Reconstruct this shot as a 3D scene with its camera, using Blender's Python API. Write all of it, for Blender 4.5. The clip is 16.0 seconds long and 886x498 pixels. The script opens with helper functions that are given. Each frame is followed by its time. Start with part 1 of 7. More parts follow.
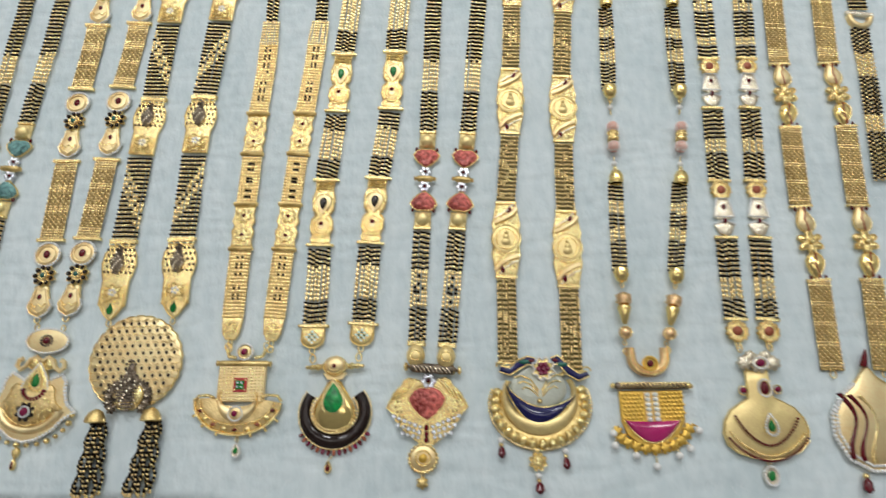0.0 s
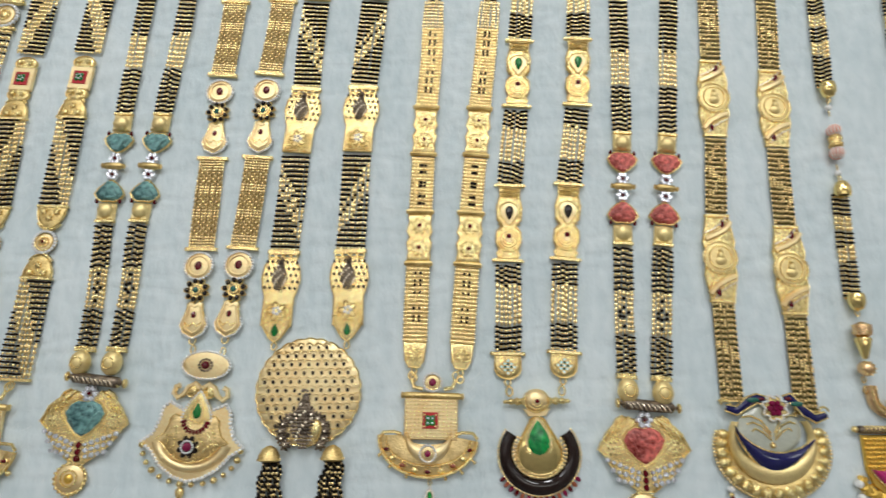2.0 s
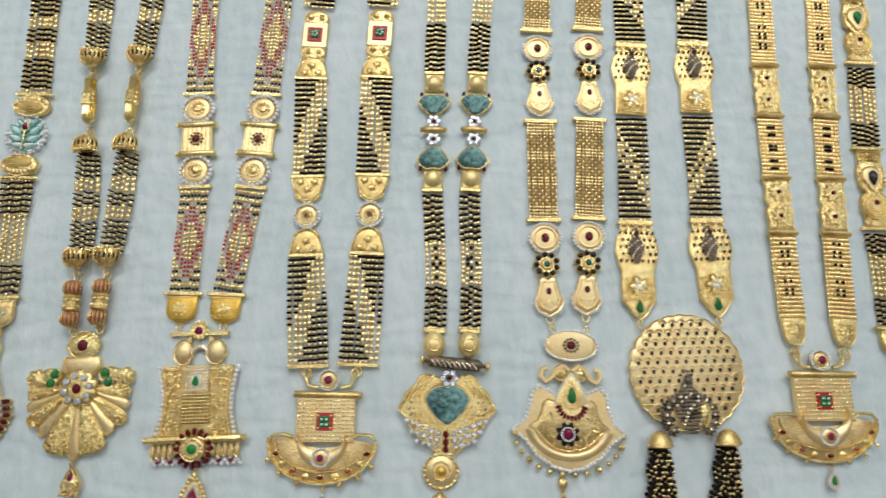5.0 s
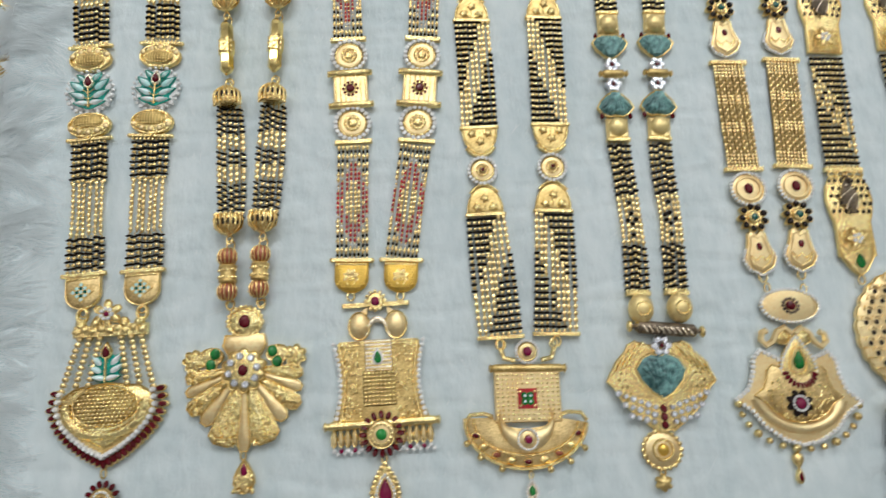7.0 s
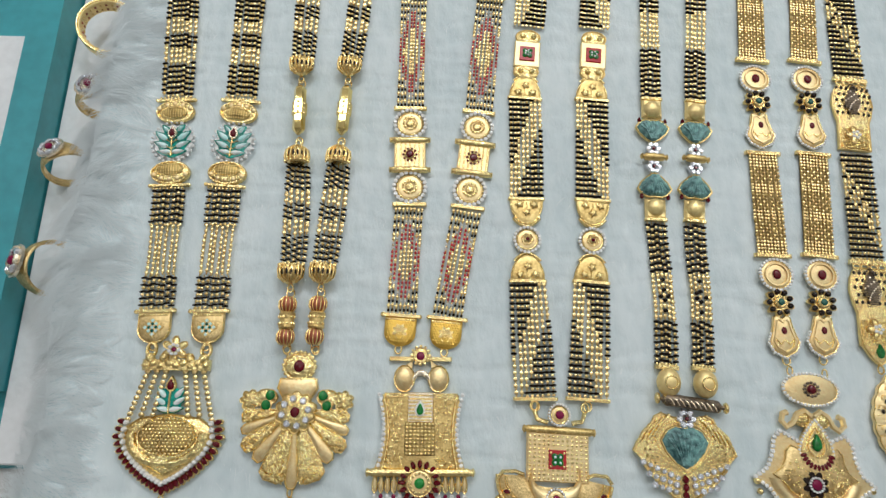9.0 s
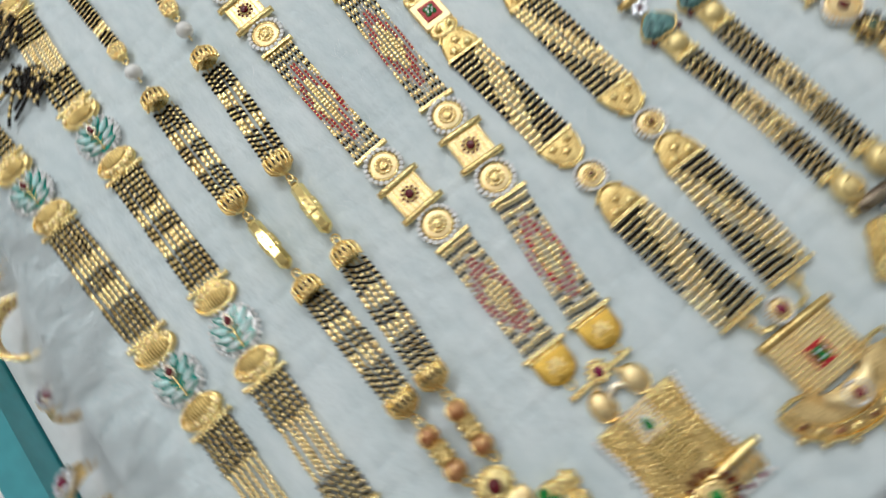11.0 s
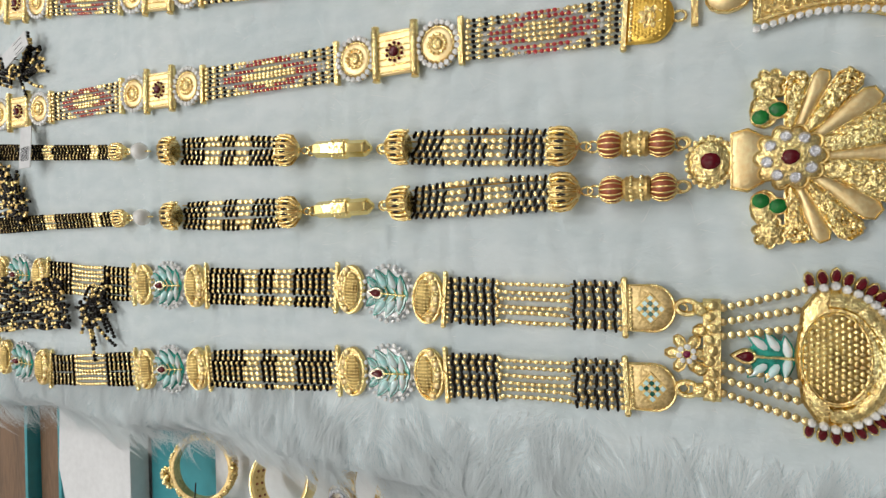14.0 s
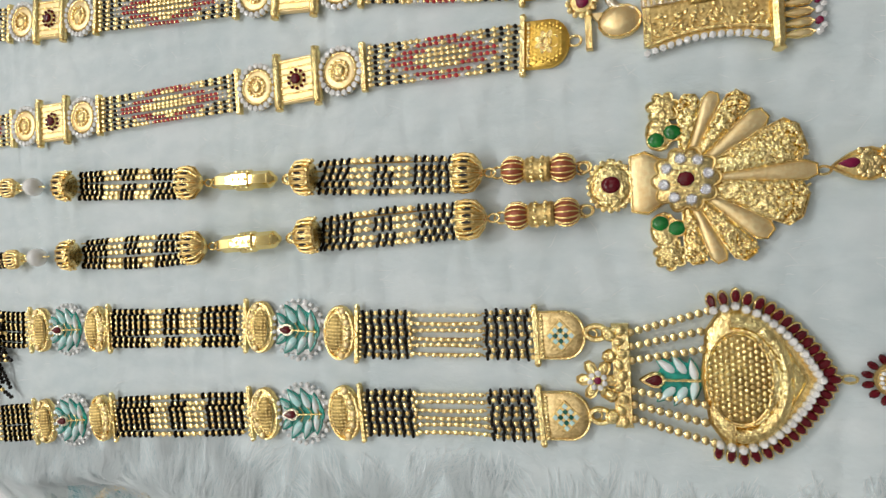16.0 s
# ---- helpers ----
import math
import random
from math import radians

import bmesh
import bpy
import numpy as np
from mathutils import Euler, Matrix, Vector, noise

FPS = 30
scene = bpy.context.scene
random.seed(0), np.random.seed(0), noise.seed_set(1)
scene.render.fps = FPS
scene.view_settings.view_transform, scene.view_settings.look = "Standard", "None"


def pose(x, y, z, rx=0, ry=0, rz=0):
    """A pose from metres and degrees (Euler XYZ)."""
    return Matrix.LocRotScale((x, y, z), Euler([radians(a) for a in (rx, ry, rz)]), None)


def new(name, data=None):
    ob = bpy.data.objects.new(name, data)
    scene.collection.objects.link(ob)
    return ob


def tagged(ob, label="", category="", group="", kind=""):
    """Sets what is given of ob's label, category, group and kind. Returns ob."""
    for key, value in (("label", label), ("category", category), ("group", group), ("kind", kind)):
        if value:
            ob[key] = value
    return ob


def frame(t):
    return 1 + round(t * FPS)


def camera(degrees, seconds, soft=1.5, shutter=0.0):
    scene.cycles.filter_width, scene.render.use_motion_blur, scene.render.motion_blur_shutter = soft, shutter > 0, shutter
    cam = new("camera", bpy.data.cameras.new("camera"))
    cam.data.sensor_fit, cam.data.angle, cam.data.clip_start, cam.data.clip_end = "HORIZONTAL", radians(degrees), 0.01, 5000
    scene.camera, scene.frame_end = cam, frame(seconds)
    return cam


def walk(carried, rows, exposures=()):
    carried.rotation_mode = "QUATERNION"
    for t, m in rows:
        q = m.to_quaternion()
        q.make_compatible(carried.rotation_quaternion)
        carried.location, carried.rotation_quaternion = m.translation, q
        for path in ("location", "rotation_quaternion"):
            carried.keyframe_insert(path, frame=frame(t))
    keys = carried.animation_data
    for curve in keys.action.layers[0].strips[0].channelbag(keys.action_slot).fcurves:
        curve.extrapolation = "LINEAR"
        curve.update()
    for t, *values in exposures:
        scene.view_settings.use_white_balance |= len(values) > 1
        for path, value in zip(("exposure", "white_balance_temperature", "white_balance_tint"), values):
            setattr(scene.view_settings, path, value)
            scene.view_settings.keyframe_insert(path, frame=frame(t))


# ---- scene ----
cam = camera(74.31, 16.0, soft=1.3, shutter=0.5)
PATH = [
    (0.0, pose(0.18982, -0.06612, 0.31755, 16.538, 1.248, -1.798)),
    (0.5, pose(0.16537, -0.04980, 0.30989, 16.457, 2.328, -1.760)),
    (1.0, pose(0.13678, -0.04432, 0.30274, 15.818, 0.936, -2.229)),
    (1.5, pose(0.10786, -0.03873, 0.29536, 14.500, 0.651, -1.818)),
    (2.0, pose(0.08685, -0.03385, 0.28751, 14.386, 0.920, -0.862)),
    (2.5, pose(0.05527, -0.03001, 0.28449, 14.218, 2.081, 0.104)),
    (3.0, pose(0.03141, -0.02724, 0.27740, 13.625, 0.921, -0.141)),
    (3.5, pose(0.01114, -0.02567, 0.27898, 13.524, -0.425, 1.383)),
    (4.0, pose(-0.00994, -0.02957, 0.27300, 14.635, -1.350, 0.909)),
    (4.5, pose(-0.05553, -0.03103, 0.26538, 13.144, -1.287, -0.393)),
    (4.7, pose(-0.07132, -0.03022, 0.26510, 12.843, -0.468, -1.341)),
    (6.8, pose(-0.17178, -0.03606, 0.23216, 13.351, -2.063, -3.035)),
    (7.0, pose(-0.17841, -0.03721, 0.22967, 12.957, -1.591, -3.662)),
    (7.5, pose(-0.19359, -0.04103, 0.22425, 11.974, -0.464, -6.280)),
    (8.0, pose(-0.19826, -0.03883, 0.21906, 12.567, -1.402, -3.522)),
    (8.5, pose(-0.19488, -0.03078, 0.24040, 12.698, -2.771, -0.125)),
    (8.7, pose(-0.19285, -0.02787, 0.25076, 14.558, -2.237, 0.701)),
    (10.8, pose(-0.20923, -0.00476, 0.21968, 15.136, 4.752, -30.627)),
    (11.0, pose(-0.21898, 0.00530, 0.20499, 13.851, 7.951, -40.317)),
    (11.5, pose(-0.23952, 0.02119, 0.18049, 7.006, 12.939, -62.279)),
    (12.0, pose(-0.25731, 0.02022, 0.17092, -0.936, 12.595, -79.339)),
    (12.5, pose(-0.26411, 0.01435, 0.19285, -1.229, 11.555, -88.395)),
    (13.0, pose(-0.26527, 0.00783, 0.20386, -1.106, 16.492, -90.660)),
    (13.5, pose(-0.26477, -0.00326, 0.19289, -1.226, 20.800, -90.693)),
    (14.0, pose(-0.26551, -0.00995, 0.17502, -1.661, 24.708, -90.877)),
    (14.5, pose(-0.26255, -0.00762, 0.16714, -0.058, 21.620, -92.737)),
    (15.0, pose(-0.25904, -0.01048, 0.16771, -0.894, 22.045, -93.865)),
    (15.5, pose(-0.26154, -0.01499, 0.16660, -0.945, 20.591, -93.223)),
    (16.0, pose(-0.26216, -0.02062, 0.16435, -0.769, 20.196, -93.176)),
]
walk(cam, PATH, [(0.0, 0.0, 6500, 10), (11.0, 0.0, 6500, 10), (12.5, 0.0, 6750, 12), (16.0, 0.0, 6850, 12)])

# ---- light: unseen ceiling panels assumed for a shop, pale closed room ----
scene.view_settings.exposure = 0.0
world = bpy.data.worlds.new("room_air")
scene.world = world
world.use_nodes = True
world.node_tree.nodes["Background"].inputs[0].default_value = (0.80, 0.90, 1.0, 1)
world.node_tree.nodes["Background"].inputs[1].default_value = 0.05


def ceiling_panel(x, y, sx, sy, power, tint):
    lamp = bpy.data.lights.new("panel_light", "AREA")
    lamp.shape, lamp.size, lamp.size_y, lamp.energy = "RECTANGLE", sx, sy, power
    lamp.color = tint
    ob = new("panel_light", lamp)
    ob.matrix_world = pose(x, y, 1.74)
    return ob


# unseen panels; the last two are fill added to brighten the gold below
PANELS = [(-0.65, 0.95), (0.75, 0.95), (0.05, 1.6), (-1.4, 0.75), (1.5, 0.75), (-0.35, 0.05), (0.45, 0.05)]
for px_, py_ in PANELS:
    # power and tint by y set the brightness gradient over the cloth
    ceiling_panel(px_, py_, 0.40, 0.40, 12.4 if py_ > 1.2 else 5.9 if py_ > 0.8 else 2.0 if py_ > 0.3 else 1.0, (0.955, 0.985, 1.0) if py_ > 0.3 else (1.0, 0.97, 0.92))

# ---- materials ----
MAT = {}


def material(name, color, rough, metal=0.0, bump=0.0, scale=900.0, vary=0.15, coat=0.0, stretch=(1, 1, 1), sheen=0.0, dark=None, detail=3.0, islands=0.0, spec=0.5):
    """Principled surface with two scales of colour variation and a fine relief; scale in features per metre."""
    m = bpy.data.materials.new(name)
    m.use_nodes = True
    nt = m.node_tree
    N, L = nt.nodes, nt.links
    b = N["Principled BSDF"]
    b.inputs["Roughness"].default_value = rough
    b.inputs["Metallic"].default_value = metal
    b.inputs["Specular IOR Level"].default_value = spec
    b.inputs["Coat Weight"].default_value = coat
    b.inputs["Coat Roughness"].default_value = 0.08
    b.inputs["Sheen Weight"].default_value = sheen
    tc = N.new("ShaderNodeTexCoord")
    mp = N.new("ShaderNodeMapping")
    mp.inputs["Scale"].default_value = stretch
    L.new(tc.outputs["Object"], mp.inputs["Vector"])
    fine = N.new("ShaderNodeTexNoise")
    fine.inputs["Scale"].default_value = scale
    fine.inputs["Detail"].default_value = detail
    broad = N.new("ShaderNodeTexNoise")
    broad.inputs["Scale"].default_value = scale * 0.13
    broad.inputs["Detail"].default_value = 2.0
    for n in (fine, broad):
        L.new(mp.outputs["Vector"], n.inputs["Vector"])
    mix = N.new("ShaderNodeMath")
    mix.operation = "ADD"
    L.new(fine.outputs["Fac"], mix.inputs[0])
    L.new(broad.outputs["Fac"], mix.inputs[1])
    half = N.new("ShaderNodeMath")
    half.operation = "MULTIPLY"
    half.inputs[1].default_value = 0.5
    L.new(mix.outputs[0], half.inputs[0])
    # colour shares the relief's noise, so hollows are painted darker
    ramp = N.new("ShaderNodeValToRGB")
    e = ramp.color_ramp.elements
    lo = dark if dark else [c * (1 - vary) for c in color]
    hi = [min(1.0, c * (1 + vary * 0.6)) for c in color]
    e[0].position, e[0].color = 0.36, (*lo, 1)
    e[1].position, e[1].color = 0.62, (*hi, 1)
    L.new(half.outputs[0], ramp.inputs["Fac"])
    out = ramp.outputs["Color"]
    if islands:
        geo = N.new("ShaderNodeNewGeometry")
        hsv = N.new("ShaderNodeHueSaturation")
        mr = N.new("ShaderNodeMapRange")
        mr.inputs["To Min"].default_value, mr.inputs["To Max"].default_value = 1 - islands, 1 + islands * 0.6
        L.new(geo.outputs["Random Per Island"], mr.inputs["Value"])
        L.new(mr.outputs["Result"], hsv.inputs["Value"])
        L.new(out, hsv.inputs["Color"])
        out = hsv.outputs["Color"]
    L.new(out, b.inputs["Base Color"])
    if bump:
        bn = N.new("ShaderNodeBump")
        bn.inputs["Strength"].default_value = 1.0
        bn.inputs["Distance"].default_value = bump * MM
        L.new(half.outputs[0], bn.inputs["Height"])
        L.new(bn.outputs["Normal"], b.inputs["Normal"])
    MAT[name] = m
    return m


MM = 0.001
material("gold", (1.0, 0.76, 0.36), 0.23, 1.0, 0.9, 1000, 0.16, islands=0.10, dark=(0.90, 0.62, 0.25))
material("gold_matte", (1.0, 0.76, 0.425), 0.40, 0.82, 0.25, 900, 0.14, dark=(0.94, 0.68, 0.33))
material("gold_polish", (0.98, 0.74, 0.30), 0.12, 1.0, 0.12, 500, 0.10)
material("gold_hammered", (1.0, 0.77, 0.375), 0.19, 1.0, 2.0, 700, 0.18, dark=(0.86, 0.60, 0.23))
material("gold_antique", (0.92, 0.66, 0.29), 0.38, 0.92, 0.4, 1300, 0.3, dark=(0.56, 0.36, 0.12))
# dark gold that paints shade into gaps between granules, rim stones and holes
material("gold_recess_shade", (0.56, 0.41, 0.15), 0.42, 0.9, 0.6, 1500, 0.3, dark=(0.24, 0.16, 0.05))
material("gold_yellow", (1.0, 0.75, 0.34), 0.36, 0.62, 0.3, 900, 0.12)
material("gold_aged", (0.88, 0.65, 0.32), 0.42, 0.80, 0.5, 1300, 0.3, dark=(0.56, 0.38, 0.15))
# painted shade, seen between the chains of woven bands
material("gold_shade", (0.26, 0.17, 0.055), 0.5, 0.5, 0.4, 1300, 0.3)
material("rose_gold", (0.96, 0.62, 0.33), 0.26, 0.95, 0.5, 1100, 0.16)
material("gold_weave", (0.46, 0.32, 0.11), 0.36, 0.8, 0.5, 1500, 0.3)
material("gold_bead", (1.0, 0.73, 0.34), 0.26, 1.0, 0.0, 500, 0.10, islands=0.22)
material("silver_gilt", (0.90, 0.80, 0.62), 0.26, 1.0, 0.9, 900, 0.18)
material("oxidised", (0.30, 0.235, 0.17), 0.36, 0.8, 0.5, 1500, 0.4, dark=(0.03, 0.022, 0.02))
material("black_bead", (0.012, 0.008, 0.005), 0.30, 0.0, 0.0, 600, 0.3, islands=0.3, spec=0.12)
material("olive_bead", (0.10, 0.095, 0.025), 0.26, 0.5, 0.0, 600, 0.3, islands=0.4)
material("red_bead", (0.56, 0.018, 0.026), 0.28, 0.0, 0.0, 600, 0.2, coat=0.1, islands=0.25)
material("white_bead", (0.78, 0.76, 0.72), 0.2, 0.0, 0.0, 600, 0.08, coat=0.5)
material("stone", (1.0, 0.99, 0.97), 0.16, 0.05, 1.8, 900, 0.03, islands=0.08, coat=0.8, spec=1.0)
material("pale_shell", (0.60, 0.62, 0.52), 0.16, 0.1, 0.5, 500, 0.12, coat=0.6)
material("crystal", (0.88, 0.90, 0.96), 0.07, 0.8, 0.6, 900, 0.05, islands=0.15)
material("pearl", (0.93, 0.92, 0.89), 0.25, 0.0, 0.0, 300, 0.04, coat=0.4)
material("ruby", (0.13, 0.004, 0.010), 0.08, 0.0, 0.15, 700, 0.3)
material("pink_stone", (0.24, 0.008, 0.055), 0.10, 0.0, 0.15, 700, 0.3)
# bright and dark green patches paint a sparkle inside the stone
material("green_glass", (0.01, 0.42, 0.08), 0.05, 0.0, 1.3, 420, 0.3, spec=0.9, dark=(0.0, 0.10, 0.025))
material("emerald", (0.012, 0.25, 0.04), 0.08, 0.0, 0.4, 500, 0.35, spec=0.6, dark=(0.002, 0.08, 0.015))
material("black_enamel", (0.018, 0.008, 0.006), 0.08, 0.0, 0.0, 200, 0.2, spec=0.5)
material("blue_enamel", (0.012, 0.012, 0.09), 0.08, 0.0, 0.0, 200, 0.2, spec=0.6)
material("pink_enamel", (0.52, 0.015, 0.16), 0.12, 0.0, 0.0, 300, 0.15, coat=0.9)
material("teal_shell", (0.22, 0.44, 0.42), 0.28, 0.0, 1.8, 520, 0.3, dark=(0.02, 0.08, 0.085))
material("rose_shell", (0.84, 0.21, 0.17), 0.24, 0.0, 1.8, 520, 0.3, dark=(0.20, 0.02, 0.016))
material("mint_enamel", (0.90, 1.0, 0.98), 0.10, 0.0, 0.1, 330, 0.2, coat=0.8, dark=(0.50, 0.92, 0.90), spec=0.8)
material("leaf_green", (0.02, 0.42, 0.34), 0.14, 0.0, 0.1, 500, 0.3, coat=0.6, dark=(0.005, 0.11, 0.075))
material("green_enamel", (0.01, 0.13, 0.09), 0.16, 0.0, 0.1, 500, 0.3, coat=0.7)
material("rust_enamel", (0.40, 0.10, 0.045), 0.3, 0.2, 0.1, 700, 0.25, coat=0.3)
material("coral_enamel", (0.82, 0.36, 0.24), 0.3, 0.0, 0.1, 700, 0.15, coat=0.3)
material("mustard", (0.90, 0.58, 0.12), 0.3, 0.85, 0.3, 1200, 0.15)
# also colours the dark ovals that stand in for shaded holes
material("thread", (0.03, 0.022, 0.016), 0.7, 0.0, 0.3, 1500, 0.4)
material("paper", (0.80, 0.81, 0.82), 0.6, 0.0, 0.05, 400, 0.06)
material("ink", (0.05, 0.05, 0.06), 0.7, 0.0, 0.0, 400, 0.2)
# blue-grey dark tone paints soft shadows of the pile into the colour
material("fur", (0.755, 0.832, 0.85), 0.9, 0.0, 2.0, 170, 0.05, stretch=(1.0, 0.5, 1.0), sheen=0.5, detail=6.0, dark=(0.64, 0.74, 0.765))
material("fur_hair", (0.885, 0.94, 0.955), 0.8, 0.0, 0.0, 60, 0.03, sheen=0.15, islands=0.04)
soft = MAT["fur_hair"].node_tree
glow = soft.nodes.new("ShaderNodeBsdfTranslucent")
glow.inputs["Color"].default_value = (0.94, 0.95, 0.95, 1)
both = soft.nodes.new("ShaderNodeMixShader")
both.inputs[0].default_value = 0.60
soft.links.new(soft.nodes["Principled BSDF"].outputs[0], both.inputs[1])
soft.links.new(glow.outputs[0], both.inputs[2])
soft.links.new(both.outputs[0], soft.nodes["Material Output"].inputs["Surface"])
material("teal_box", (0.05, 0.36, 0.41), 0.35, 0.0, 0.1, 120, 0.15, coat=0.2)
material("pad", (0.88, 0.89, 0.90), 0.6, 0.0, 0.3, 250, 0.06)
material("maroon", (0.055, 0.012, 0.018), 0.85, 0.0, 1.5, 260, 0.4, sheen=0.1)
material("counter", (0.70, 0.70, 0.69), 0.4, 0.0, 0.1, 60, 0.12)
material("bounce_floor", (0.60, 0.58, 0.55), 0.3, 0.0, 0.1, 20, 0.1)
material("wood", (0.22, 0.13, 0.075), 0.45, 0.0, 0.3, 90, 0.3, stretch=(1, 6, 1))
material("wall_paint", (0.80, 0.79, 0.77), 0.7, 0.0, 0.2, 30, 0.05)
material("panel_white", (0.86, 0.86, 0.86), 0.5, 0.0, 0.0, 30, 0.04)


# ---- mesh tools, in millimetres ----
def sphere_mesh(seg, rings):
    v = [(0, 0, 1)]
    for i in range(1, rings):
        a = math.pi * i / rings
        v += [(math.sin(a) * math.cos(2 * math.pi * j / seg), math.sin(a) * math.sin(2 * math.pi * j / seg), math.cos(a)) for j in range(seg)]
    v.append((0, 0, -1))
    f = [(0, 1 + j, 1 + (j + 1) % seg) for j in range(seg)]
    for i in range(rings - 2):
        a, b = 1 + i * seg, 1 + (i + 1) * seg
        f += [(a + j, b + j, b + (j + 1) % seg, a + (j + 1) % seg) for j in range(seg)]
    a, last = 1 + (rings - 2) * seg, len(v) - 1
    f += [(a + j, last, a + (j + 1) % seg) for j in range(seg)]
    return np.array(v, float), f


SMALL, ROUND, FINE = sphere_mesh(6, 3), sphere_mesh(8, 5), sphere_mesh(18, 10)


def barrel_mesh(seg=6):
    """A short tube with rounded ends, its axis along x."""
    v = [(x, r * math.cos(2 * math.pi * (k + 0.5) / seg), r * math.sin(2 * math.pi * (k + 0.5) / seg)) for x, r in ((-1, 0.62), (-0.62, 1.05), (0.62, 1.05), (1, 0.62)) for k in range(seg)]
    f = [(a * seg + k, a * seg + (k + 1) % seg, (a + 1) * seg + (k + 1) % seg, (a + 1) * seg + k) for a in range(3) for k in range(seg)]
    return np.array(v), f + [tuple(reversed(range(seg))), tuple(3 * seg + k for k in range(seg))]


BARREL = barrel_mesh()


class Solid:
    """Collects faces of several materials into one mesh."""

    def __init__(self):
        self.v, self.f, self.m, self.n, self.slots = [], [], [], 0, []

    def add(self, v, f, mat):
        v = np.asarray(v, float)
        if mat not in self.slots:
            self.slots.append(mat)
        k, o = self.slots.index(mat), self.n
        self.v.append(v)
        self.f += [tuple(i + o for i in q) for q in f]
        self.m += [k] * len(f)
        self.n += len(v)
        return self

    def ball(self, x, y, z, r, mat, ang=0.0, shape=ROUND):
        r = np.array(r if isinstance(r, tuple) else (r, r, r), float)
        v = shape[0] * r
        if ang:
            c, s = math.cos(ang), math.sin(ang)
            v = np.stack([v[:, 0] * c - v[:, 1] * s, v[:, 0] * s + v[:, 1] * c, v[:, 2]], 1)
        return self.add(v + (x, y, z), shape[1], mat)

    def plate(self, line, z0, z1, mat, bevel=0.5, dome=0.0, inset=None):
        """A bevelled plate over an outline; its middle may rise by dome."""
        p = np.array(line, float)
        c = p.mean(0)
        size = np.abs(p - c).max()
        n = len(p)
        k1 = 1 - (inset if inset is not None else bevel / max(size, 0.1))
        rows = [(1.0, z0), (1.0, z1 - bevel), (k1, z1)]
        if dome:
            rows += [(k1 * 0.8, z1 + dome * 0.45), (k1 * 0.5, z1 + dome * 0.82)]
        v = [(*(c + (q - c) * k), z) for k, z in rows for q in p] + [(*c, z1 + dome)]
        f = []
        for a in range(len(rows) - 1):
            f += [(a * n + j, a * n + (j + 1) % n, (a + 1) * n + (j + 1) % n, (a + 1) * n + j) for j in range(n)]
        a = (len(rows) - 1) * n
        f += [(a + j, a + (j + 1) % n, len(v) - 1) for j in range(n)]
        f.append(tuple(reversed(range(n))))
        if size > 3.4 and n > 4 and mat.startswith("gold"):
            self.rope([tuple(c + (q - c) * (k1 + 1) / 2) for q in p], 0.34, "gold_antique" if mat == "gold" else "gold", z1 - 0.05, True, 5)
        return self.add(v, f, mat)

    def band(self, outer, inner, z0, z1, crown, mat):
        """A strip with a rounded top between two lines of as many points."""
        o, i = np.array(outer, float), np.array(inner, float)
        n = len(o)
        rows = [(o, z0), (o, z1), (o * 0.78 + i * 0.22, z1 + crown * 0.75), ((o + i) / 2, z1 + crown), (o * 0.22 + i * 0.78, z1 + crown * 0.75), (i, z1), (i, z0)]
        v = [(*q, z) for r, z in rows for q in r]
        f = [(a * n + j, a * n + j + 1, (a + 1) * n + j + 1, (a + 1) * n + j) for a in range(6) for j in range(n - 1)]
        return self.add(v, f, mat)

    def rope(self, line, r, mat, z=1.0, closed=False, seg=6):
        p = np.array([(*q, z) if len(q) == 2 else q for q in line], float)
        n = len(p)
        d = np.roll(p, -1, 0) - np.roll(p, 1, 0)
        if not closed:
            d[0], d[-1] = p[1] - p[0], p[-1] - p[-2]
        d /= np.linalg.norm(d, axis=1)[:, None] + 1e-9
        side = np.cross(d, (0, 0, 1.0))
        side /= np.linalg.norm(side, axis=1)[:, None] + 1e-9
        up = np.cross(side, d)
        v = [p + r * (math.cos(2 * math.pi * k / seg) * side + math.sin(2 * math.pi * k / seg) * up) for k in range(seg)]
        v = np.stack(v, 1).reshape(-1, 3)
        f = [(a * seg + k, a * seg + (k + 1) % seg, ((a + 1) % n) * seg + (k + 1) % seg, ((a + 1) % n) * seg + k) for a in range(n if closed else n - 1) for k in range(seg)]
        if not closed:
            f += [tuple(range(seg)), tuple((n - 1) * seg + k for k in reversed(range(seg)))]
        return self.add(v, f, mat)

    def lathe(self, x0, y0, x1, y1, profile, mat, z=0.0, seg=10, flat=1.0):
        """A turned piece lying from one point to the other; profile: (share of the length, radius)."""
        d = np.array([x1 - x0, y1 - y0], float)
        L = np.linalg.norm(d)
        d /= L
        s = np.array([-d[1], d[0]])
        top = max(r for _, r in profile)
        v = []
        for u, r in profile:
            for k in range(seg):
                a = 2 * math.pi * k / seg
                v.append((x0 + d[0] * u * L + s[0] * r * math.cos(a), y0 + d[1] * u * L + s[1] * r * math.cos(a), z + (top + r * math.sin(a)) * flat))
        n = len(profile)
        f = [(a * seg + k, a * seg + (k + 1) % seg, (a + 1) * seg + (k + 1) % seg, (a + 1) * seg + k) for a in range(n - 1) for k in range(seg)]
        f += [tuple(reversed(range(seg))), tuple((n - 1) * seg + k for k in range(seg))]
        return self.add(v, f, mat)

    def gem(self, line, z0, h, mat, table=0.58):
        """A faceted stone over an outline."""
        p = np.array(line, float)
        c, n = p.mean(0), len(p)
        rows = [(0.92, z0), (1.0, z0 + h * 0.35), (0.84, z0 + h * 0.75), (table, z0 + h)]
